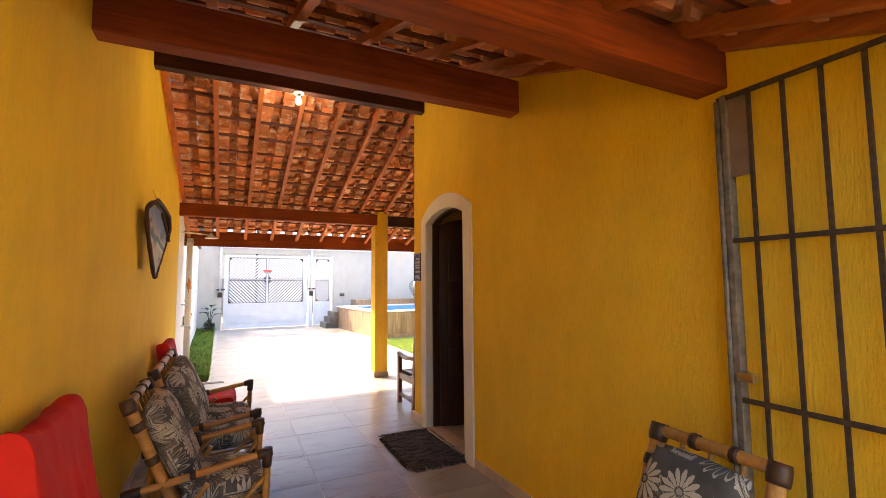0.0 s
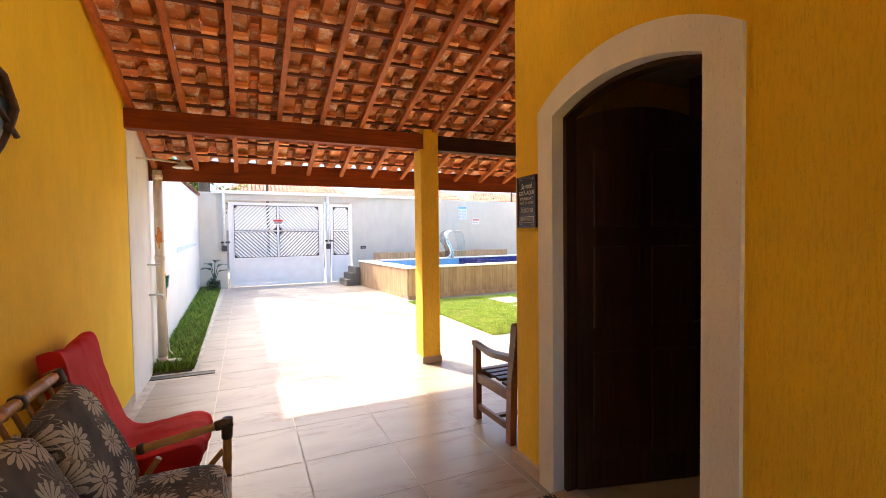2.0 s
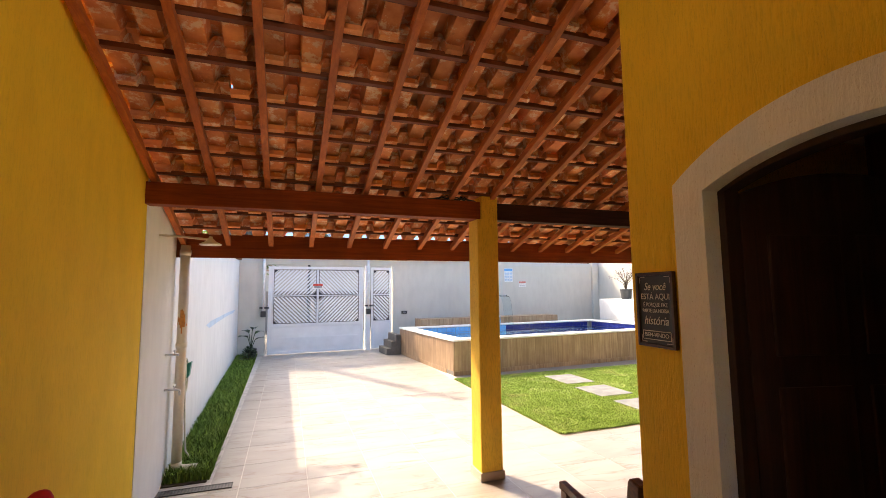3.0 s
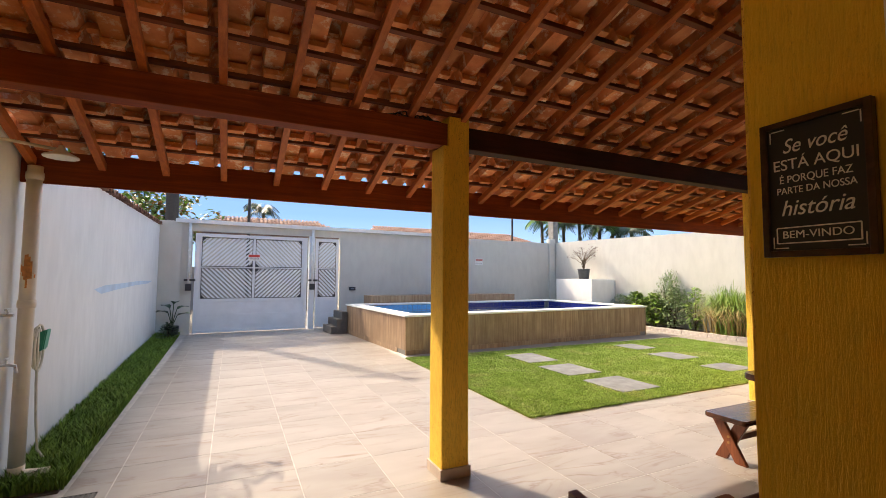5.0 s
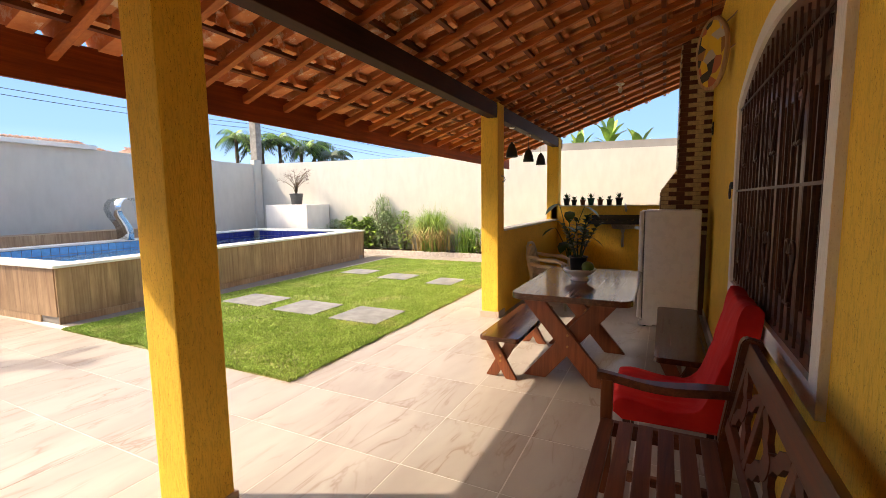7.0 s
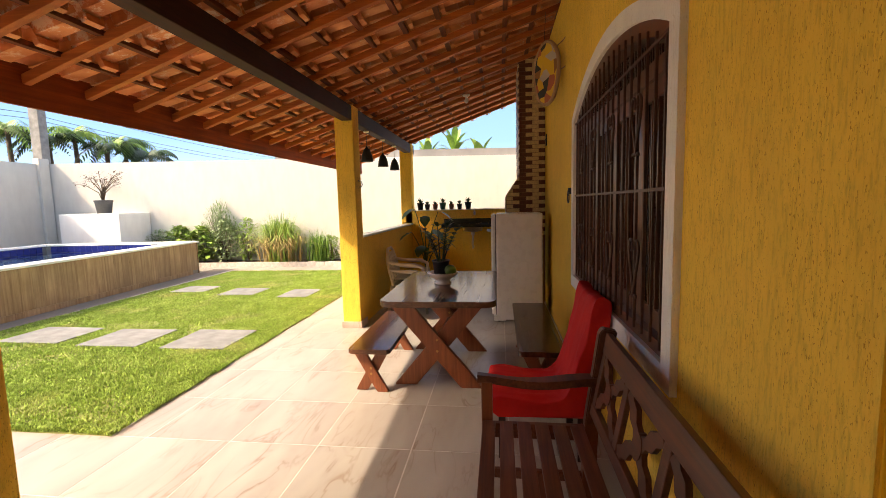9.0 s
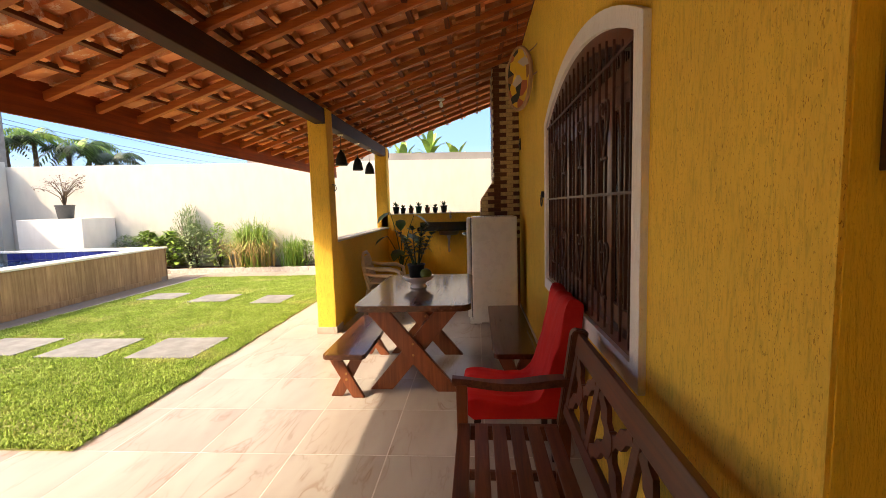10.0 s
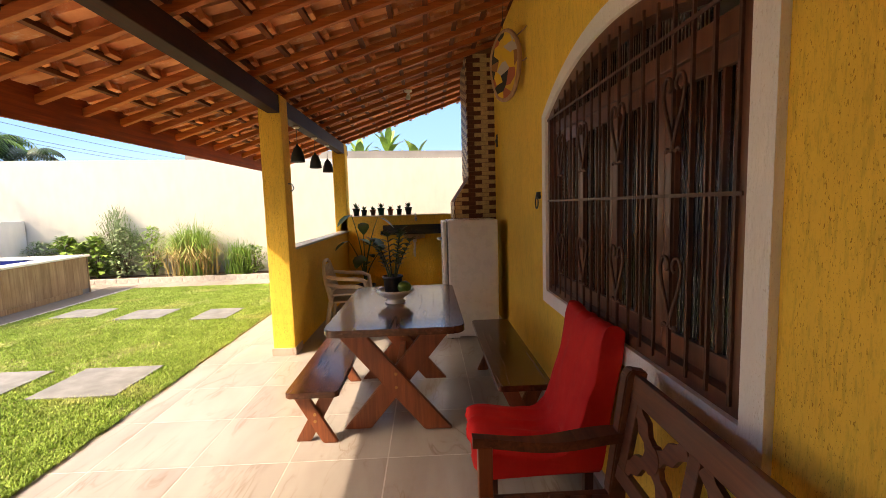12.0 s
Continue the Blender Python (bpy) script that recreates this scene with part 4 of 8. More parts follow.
def bamboo_chair(m, width, label, seats, group=""):
    """Bamboo seat: x runs forward from the wall, y along its width."""
    ch = thing("bamboo_chair" if seats == 1 else "bamboo_loveseat", m, label, "chair" if seats == 1 else "sofa", group)

    def stem(name, pts, r=0.021):
        bm = bmesh.new()
        p, rad = knots(pts, r)
        bm_tube(bm, p, rad, 8)
        return part(name, bm, BAMBOO, ch)

    def tie(p, q, r=0.027):
        bm = bmesh.new()
        p, q = Vector(p), Vector(q)
        bm_tube(bm, [p, p.lerp(q, 0.3), p.lerp(q, 0.7), q], [r * 0.97, r * 1.04, r * 1.04, r * 0.97], 8)
        part("binding", bm, BINDING, ch, "dark cane binding")
    w = width / 2
    for s in (-1, 1):
        y = s * w
        stem("front_leg", [(0.86, y, 0), (0.88, y, 0.62)], 0.024)
        stem("rear_leg", [(0.22, y, 0), (0.20, y, 0.50)], 0.024)
        stem("back_post", [(0.46, y * 0.97, 0.22), (0.16, y * 0.97, 0.97)], 0.031)
        stem("arm", [(0.90, y, 0.605), (0.18, y, 0.49)], 0.023)
        stem("side_rail", [(0.88, y, 0.30), (0.22, y, 0.24)], 0.02)
        stem("brace", [(0.86, y, 0.46), (0.52, y, 0.10)], 0.016)
        stem("brace", [(0.30, y, 0.10), (0.56, y, 0.48)], 0.016)
        for a, b in (((0.905, y, 0.607), (0.82, y, 0.592)), ((0.88, y, 0.63), (0.875, y, 0.52)), ((0.50, y, 0.543), (0.47, y, 0.538)), ((0.24, y, 0.50), (0.15, y, 0.486)), ((0.865, y, 0.33), (0.863, y, 0.27))):
            tie(a, b, 0.028)
        for f in (0.10, 0.55, 0.80):
            p = Vector((0.46, y * 0.97, 0.22)).lerp(Vector((0.16, y * 0.97, 0.97)), f)
            tie(p, p + Vector((-0.02, 0, 0.042)), 0.035)
        tie((0.175, y * 0.97, 0.92), (0.15, y * 0.97, 0.99), 0.038)
    stem("top_rail", [(0.16, -w, 0.965), (0.16, w, 0.965)], 0.028)
    for f in (0.33, 0.66):
        tie((0.16, -w + 2 * w * f, 0.965), (0.16, -w + 2 * w * f + 0.03, 0.965), 0.033)
    stem("seat_rail", [(0.87, -w, 0.30), (0.87, w, 0.30)], 0.022)
    stem("seat_rail", [(0.42, -w, 0.27), (0.42, w, 0.27)], 0.022)
    n = max(4, int(width / 0.105))
    for i in range(1, n):
        y = -w + 2 * w * i / n
        stem("spindle", [(0.40, y, 0.34), (0.16, y, 0.955)], 0.011)
        stem("slat", [(0.87, y, 0.31), (0.42, y, 0.28)], 0.011)
    each = (2 * w - 0.06) / seats
    for i in range(seats):
        y = -w + 0.03 + each * (i + 0.5)
        cushion("seat_cushion", 0.52, each * 0.98, 0.15, pose(0.645, y, 0.385, 0, 2, rnd.uniform(-3, 3)), ch)
        cushion("back_cushion", 0.62, each * 0.98, 0.15, pose(0.355, y, 0.68, 0, 66, 0) @ pose(0, 0, 0, 0, 0, rnd.uniform(-3, 3)), ch)
    return ch


def red_chair(m, label):
    """Armless easy chair under a loose red cover: x forward, y along its width."""
    ch = thing("covered_chair", m, label, "chair", "red covered chairs")
    knots_2d = [(0.60, 0.29), (0.645, 0.34), (0.645, 0.405), (0.59, 0.435), (0.42, 0.415), (0.25, 0.405), (0.17, 0.46), (0.12, 0.62), (0.06, 0.86), (0.02, 1.02), (-0.02, 1.055), (-0.075, 1.04), (-0.09, 0.98), (-0.05, 0.75), (0.0, 0.5), (0.03, 0.31)]
    outline, count = [], len(knots_2d)
    for i in range(count - 1):
        p0, p1, p2, p3 = (Vector(knots_2d[max(0, min(count - 1, i + o))]) for o in (-1, 0, 1, 2))
        for f in range(3):
            u = f / 3
            outline.append(0.5 * (2 * p1 + (p2 - p0) * u + (2 * p0 - 5 * p1 + 4 * p2 - p3) * u * u + (3 * p1 - p0 - 3 * p2 + p3) * u ** 3))
    outline.append(Vector(knots_2d[-1]))
    bm = bmesh.new()
    rows, n = [], 34
    seed = m.translation.y * 3.1 + m.translation.x
    for k in range(n + 1):
        y = -0.285 + 0.57 * k / n
        e = abs(2 * k / n - 1)
        shrink = 0.018 * e ** 8
        row = []
        for i, (x, z) in enumerate(outline):
            part_of = i / (len(outline) - 1)
            # loose folds: slack creases fan out from the seat's back corner, the top corners stand up as ears
            slack = noise.noise(Vector((x * 5, y * 6, z * 5 + seed)))
            crease = 1 - abs(noise.noise(Vector((x * 4 + z * 3, y * 7 + seed, z * 4 - x * 3)))) * 2
            f = 0.014 * slack + 0.020 * max(0.0, crease) ** 3 * (1.2 if z < 0.62 else 0.7)
            hem = 0.03 * noise.noise(Vector((y * 11, x * 5, 3.1 + seed))) if z < 0.325 else 0
            front = part_of < 0.40
            cx, cz = (0.33, 0.36) if front else (0.02, 0.75)
            d = Vector((x - cx, 0, z - cz)).normalized()
            ear = 0.035 * e ** 6 - 0.016 * (1 - e * e) if z > 0.97 else 0
            row.append(bm.verts.new((x + d.x * (f - shrink), y * (1 + 0.02 * slack), z + d.z * (f - shrink) + hem + ear)))
        rows.append(row)
    k = len(outline)
    for a, b in zip(rows, rows[1:]):
        for i in range(k):
            f = bm.faces.new((a[i], a[(i + 1) % k], b[(i + 1) % k], b[i]))
            f.smooth = True
    bm.faces.new(rows[0][::-1]), bm.faces.new(rows[-1])
    part("cover", bm, RED, ch, "loose red fabric cover")
    for x in (0.08, 0.56):
        for y in (-0.23, 0.23):
            bm = bmesh.new()
            bm_box(bm, x - 0.022, x + 0.022, y - 0.022, y + 0.022, 0, 0.36, 0.004)
            part("leg", bm, DOOR_WOOD, ch, "dark wooden leg")
    return ch


def build_passage():
    bamboo_chair(pose(LX + 0.04, 4.57, 0), 0.66, "bamboo armchair with daisy print cushions against yellow wall", 1, "bamboo seats")
    bamboo_chair(pose(LX + 0.04, 5.80, 0), 1.22, "two-seat bamboo sofa with grey daisy print cushions", 2, "bamboo seats")
    red_chair(pose(-0.03, 6.95, 0) @ Matrix.Diagonal((1, 1, 0.95, 1)), "easy chair under red cover beside the bamboo sofa")
    red_chair(pose(-0.04, 3.36, 0) @ Matrix.Diagonal((1, 1, 1.09, 1)), "easy chair under red cover against the passage wall")
    bamboo_chair(pose(RX - 0.12, 2.42, 0, 0, 0, 178), 0.50, "bamboo armchair with daisy cushions beside the iron grille", 1, "bamboo seats")

    # woven rag rug by the door
    rug = thing("rag_rug", pose(2.27, 5.42, 0.001, 0, 0, -1.5), "dark shaggy woven rag rug before the doorway", "rug")
    n = Nodes("dark_rag_weave", 0.95, spec=0.1)
    band = n.noise(n.space((6, 60, 6)), 1.0, 4, 0.7)
    n.colour(n.ramp(band, (0.30, (0.012, 0.012, 0.014)), (0.48, (0.05, 0.045, 0.045)), (0.58, (0.16, 0.13, 0.11)), (0.66, (0.05, 0.06, 0.08)), (0.8, (0.13, 0.05, 0.04))))
    n.bump(n.noise(n.space((30, 120, 30)), 1, 3), 0.8, 0.01)
    bm = bmesh.new()
    k = 26
    grid = [[bm.verts.new((-0.26 + 0.52 * i / k + 0.008 * noise.noise(Vector((j * 0.6, i, 0))), -0.43 + 0.86 * j / k, 0.014 + 0.010 * noise.noise(Vector((i * 0.9, j * 0.9, 1))))) for j in range(k + 1)] for i in range(k + 1)]
    for i in range(k):
        for j in range(k):
            bm.faces.new((grid[i][j], grid[i + 1][j], grid[i + 1][j + 1], grid[i][j + 1]))
    part("weave", bm, n.mat, rug)
    bm = bmesh.new()
    r = random.Random(4)
    for i in range(800):
        on_end = r.random() < 0.5
        if on_end:
            x, y, dx, dy = r.uniform(-0.26, 0.26), r.choice((-1, 1)) * 0.43, r.uniform(-0.03, 0.03), 0
            dy = math.copysign(r.uniform(0.03, 0.10), y)
        else:
            x, y = r.choice((-1, 1)) * 0.26, r.uniform(-0.43, 0.43)
            dx, dy = math.copysign(r.uniform(0.01, 0.05), x), r.uniform(-0.03, 0.03)
        bm_tube(bm, [(x, y, 0.012), (x + dx * 0.6, y + dy * 0.6, 0.014 + r.uniform(0, 0.012)), (x + dx, y + dy, 0.004)], 0.004, 4)
    tagged(part("fringe", bm, n.mat, rug), kind="stuff")

    # beach picture in a twig frame
    art = thing("beach_picture", pose(LX + 0.055, 5.84, 1.99, 0, 0, -6), "painted beach scene in a dark twig and vine frame", "picture")
    outer = [(0.0, -0.30), (0.07, -0.20), (0.20, 0.0), (0.27, 0.18), (0.19, 0.26), (0.05, 0.32), (-0.10, 0.33), (-0.20, 0.25), (-0.18, 0.10), (-0.10, -0.10)]

    def ring(k, x):
        return [(x, y * k * 1.55, z * k) for y, z in outer]
    n = Nodes("painted_beach", 0.4)
    sep = n.t.nodes.new("ShaderNodeSeparateXYZ")
    n.put(sep.inputs[0], n.space())
    tone = n.math("ADD", n.math("MULTIPLY", sep.outputs[2], 1.5), n.math("MULTIPLY_ADD", n.noise(n.space(), 4, 3), 0.2, 0.36))
    tone = n.math("ADD", tone, n.math("MULTIPLY", sep.outputs[1], 0.5))
    c = n.ramp(tone, (0.10, (0.42, 0.30, 0.17)), (0.40, (0.45, 0.34, 0.20)), (0.44, (0.55, 0.55, 0.45)), (0.47, (0.06, 0.16, 0.11)), (0.52, (0.05, 0.10, 0.15)), (0.56, (0.42, 0.40, 0.32)), (0.75, (0.12, 0.22, 0.42)), (1.0, (0.07, 0.14, 0.30)))
    dark = n.ramp(n.noise(n.space((1, 2.5, 3)), 3, 4, 0.6, 0.5), (0.55, 0.0), (0.62, 0.8))
    n.colour(n.mix(dark, c, (0.05, 0.06, 0.06)))
    bm = bmesh.new()
    bm_prism(bm, ring(0.93, 0.045), (0.008, 0, 0))
    part("painting", bm, n.mat, art)
    twig = wood("dark_twig", (0.035, 0.014, 0.008), (0.13, 0.055, 0.028), 2, 0.6, 1.5)
    bm = bmesh.new()
    pts = [Vector(p) for p in ring(1.0, 0.045)]
    smooth = []
    for i in range(len(pts)):
        for f in range(4):
            a, b, c0, d = pts[i - 1], pts[i], pts[(i + 1) % len(pts)], pts[(i + 2) % len(pts)]
            t = f / 4
            smooth.append(0.5 * (2 * b + (c0 - a) * t + (2 * a - 5 * b + 4 * c0 - d) * t * t + (3 * b - a - 3 * c0 + d) * t ** 3))
    smooth.append(smooth[0])
    bm_tube(bm, smooth, [0.017 + 0.006 * noise.noise(Vector((i * 0.7, 0, 0))) for i in range(len(smooth))], 8)
    part("frame", bm, twig, art)
    bm = bmesh.new()
    bm_tube(bm, [(0.05, -0.30, 0.27), (0.07, -0.10, 0.36), (0.07, 0.12, 0.33), (0.08, 0.28, 0.27), (0.07, 0.37, 0.16), (0.06, 0.33, 0.06)], 0.017, 8)
    part("vine", bm, twig, art)
    bm = bmesh.new()
    bm_tube(bm, [(0.06, 0.10, 0.27), (0.06, 0.25, 0.17), (0.06, 0.40, 0.05)], 0.012, 8)
    part("vine", bm, twig, art)
    bm = bmesh.new()
    bm_tube(bm, [(0.006, -0.02, 0.47), (0.045, 0.06, 0.34)], 0.0015, 5)
    part("string", bm, BINDING, art)

    # bulb under the ridge beam
    for at, lit, label in (((1.14, 6.05, 3.66), True, "lit white bulb on a ceramic holder under the beam"), ((9.06, 7.57, 3.325), False, "unlit white bulb on a ceramic holder under the rafters")):
        lamp = thing("light_bulb", pose(*at), label, "lamp")
        bm = bmesh.new()
        bm_lathe(bm, [(0.052, -0.022), (0.060, -0.012), (0.060, 0.0)], 20)
        bm_lathe(bm, [(0.020, -0.055), (0.024, -0.022)], 16)
        part("holder", bm, PVC, lamp)
        g = Nodes("bulb_glass_" + ("lit" if lit else "off"), 0.25)
        g.colour((0.85, 0.85, 0.82))
        if lit:
            g.put(g.b.inputs["Emission Color"], (1.0, 0.93, 0.82, 1))
            g.b.inputs["Emission Strength"].default_value = 4.0
        bm = bmesh.new()
        bm_lathe(bm, [(0.006, -0.135), (0.022, -0.128), (0.033, -0.110), (0.034, -0.092), (0.026, -0.07), (0.018, -0.055)], 20)
        part("bulb", bm, g.mat, lamp)
    point = new("passage_bulb_light", bpy.data.lights.new("passage_bulb_light", "POINT"))
    point.data.energy, point.data.shadow_soft_size, point.data.color = 2.2, 0.05, (1.0, 0.88, 0.70)
    point.location = (1.14, 6.05, 3.46)


build_passage()


def build_doorway():
    a, b, sill, spring, crown = DOOR
    bm = bmesh.new()
    bm_arch_band(bm, on_side, a + 0.006, b - 0.006, 0.0, spring, crown - 0.006, 0.152, -0.022, 0.06)
    structure("trim_door", bm, TRIM, "rough cream plaster band round the arched doorway", "trim")
    bm = bmesh.new()
    bm_arch_band(bm, on_side, a + 0.035, b - 0.035, 0.0, spring, crown - 0.03, 0.033, 0.062, 0.14)
    structure("door_frame", bm, DOOR_WOOD, "dark wooden arched door frame", "door frame")
    bm = bmesh.new()
    bm_box(bm, RX + 0.01, RX + 0.20, a, b, -0.01, 0.022, 0.004)
    structure("door_sill", bm, SKIRT, "beige stone door sill", "sill")
    # the leaf stands open into the room, hinged on the far side
    door = thing("door", pose(RX + 0.19, b - 0.045, 0.02, 0, 0, -14), "dark wooden arched door standing open into the room", "door")
    bm = bmesh.new()
    n = 14
    w = b - a - 0.09
    pts = [(0, 0, 0), (w, 0, 0)] + [(w - w * i / n, 0, arch_z(a + 0.045 + w * i / n, a, b, spring, crown) - 0.05) for i in range(n + 1)]
    bm_prism(bm, pts, (0, 0.04, 0))
    part("leaf", bm, DOOR_WOOD, door)
    for z0, z1 in ((0.18, 0.85), (1.0, 1.5), (1.62, 2.1)):
        for x0, x1 in ((0.10, w / 2 - 0.04), (w / 2 + 0.04, w - 0.10)):
            bm = bmesh.new()
            bm_box(bm, x0, x1, -0.012, 0.002, z0, z1, 0.006)
            part("panel", bm, DOOR_WOOD, door)
    bm = bmesh.new()
    bm_tube(bm, [(w - 0.06, 0, 1.02), (w - 0.06, -0.05, 1.02), (w - 0.15, -0.055, 1.02)], 0.010, 8)
    part("handle", bm, BLACK, door)
    # slim timber column and the window of the room beyond
    col = thing("room_column", pose(4.0, 6.0, 0), "red varnished timber column inside the front room", "column")
    bm = bmesh.new()
    bm_box(bm, -0.07, 0.07, -0.07, 0.07, 0.012, 2.75, 0.01)
    part("shaft", bm, LEG_WOOD, col)
    # welcome sign
    sign = thing("welcome_sign", pose(RX + 0.0655, 6.218, 1.815, 90, 0, -90 - math.degrees(math.atan(SKEW))), "black framed welcome sign with white lettering", "sign")
    bm = bmesh.new()
    bm_box(bm, -0.100, 0.100, -0.155, 0.155, 0, 0.012)
    part("board", bm, BLACK, sign)
    for i, q in enumerate(((-0.115, -0.100, -0.17, 0.17), (0.100, 0.115, -0.17, 0.17), (-0.100, 0.100, 0.155, 0.17), (-0.100, 0.100, -0.17, -0.155))):
        bm = bmesh.new()
        bm_box(bm, *q, 0, 0.020, 0.002)
        part("frame_bar", bm, DOOR_WOOD, sign)
    chalk = plain("white_lettering", (0.80, 0.77, 0.70), 0.7)

    def word(text, y, size, shear=0.0, width=1.0):
        cu = bpy.data.curves.new("lettering", "FONT")
        cu.body, cu.size, cu.align_x, cu.shear, cu.extrude = text, size, "CENTER", shear, 0.0006
        ob = bpy.data.objects.new("lettering_curve", cu)
        scene.collection.objects.link(ob)
        me = bpy.data.meshes.new_from_object(ob.evaluated_get(bpy.context.evaluated_depsgraph_get()))
        bpy.data.objects.remove(ob)
        me.materials.append(chalk)
        t = new("lettering", me)
        t.parent, t.location, t.scale = sign, (0, y, 0.0132), (width, 1, 1)
    word("Se você", 0.088, 0.050, 0.3, 0.85)
    word("ESTÁ AQUI", 0.046, 0.038, 0, 0.95)
    word("É PORQUE FAZ", 0.013, 0.026, 0, 0.85)
    word("PARTE DA NOSSA", -0.014, 0.024, 0, 0.85)
    word("história", -0.068, 0.055, 0.3, 0.9)
    word("BEM-VINDO", -0.124, 0.026, 0, 1.05)
    bm = bmesh.new()
    for y in (-0.098, -0.136):
        bm_beam(bm, (-0.085, y, 0.0128), (0.085, y, 0.0128), 0.003, 0.001)
    for x in (-0.085, 0.085):
        bm_beam(bm, (x, -0.136, 0.0128), (x, -0.098, 0.0128), 0.003, 0.001)
    part("ornament", bm, chalk, sign)
    for sx in (-1, 1):
        for sy in (-1, 1):
            bm = bmesh.new()
            bm_beam(bm, (sx * 0.09, sy * 0.148, 0.0128), (sx * 0.06, sy * 0.148, 0.0128), 0.0025, 0.001)
            bm_beam(bm, (sx * 0.093, sy * 0.148, 0.0128), (sx * 0.093, sy * 0.12, 0.0128), 0.0025, 0.001)
            part("ornament", bm, chalk, sign)
    # iron grille over a walled-up opening
    gr = thing("iron_grille", pose(RX - 0.045, 0, 0), "rusty iron bar grille fixed over a walled-up opening", "grille")
    ys = [2.47 - 0.128 * i for i in range(9)]
    bm = bmesh.new()
    bm_box(bm, -0.015, 0.035, 2.43, 2.456, 0.30, 2.44, 0.003)
    bm_tube(bm, [(-0.012, 2.468, 0.32), (-0.012, 2.470, 2.42)], 0.012, 6)
    part("frame", bm, plain("weathered_grey_iron", (0.19, 0.16, 0.13), 0.7, 0.2, 0.4, 25), gr)
    for y in ys[1:]:
        bm = bmesh.new()
        bm_beam(bm, (0, y, 0.30), (0, y, 2.42), 0.014, 0.014)
        part("bar", bm, RUST, gr)
    for z in (0.45, 1.12, 1.79, 2.425):
        bm = bmesh.new()
        bm_beam(bm, (-0.008, 2.47, z), (-0.008, 1.4, z), 0.012, 0.020)
        part("crossbar", bm, RUST, gr)
    bm = bmesh.new()
    bm_box(bm, 0.0, 0.012, 2.345, 2.445, 2.07, 2.42)
    part("plate", bm, plain("dull_brown_plate", (0.20, 0.14, 0.10), 0.6), gr, "dull brown metal plate")
    bm = bmesh.new()
    bm_box(bm, -0.03, 0.01, 2.37, 2.44, 1.20, 1.235, 0.004)
    part("latch", bm, STEEL, gr)
    # tiled skirting
    for k, (x0, x1, y0, y1) in enumerate(((LX, LX + 0.012, -1.5, 8.96), (RX - 0.012, RX, -1.5, DOOR[0] - 0.155), (RX + 0.040, RX + 0.075, DOOR[1] + 0.155, HY + 0.012), (RX + 0.076, 10.9, HY, HY + 0.012))):
        bm = bmesh.new()
        bm_box(bm, x0, x1, y0, y1, 0.0, 0.085, 0.002)
        structure("baseboard_%d" % (k + 1), bm, SKIRT, "beige tile skirting along the wall foot", "baseboard")


build_doorway()


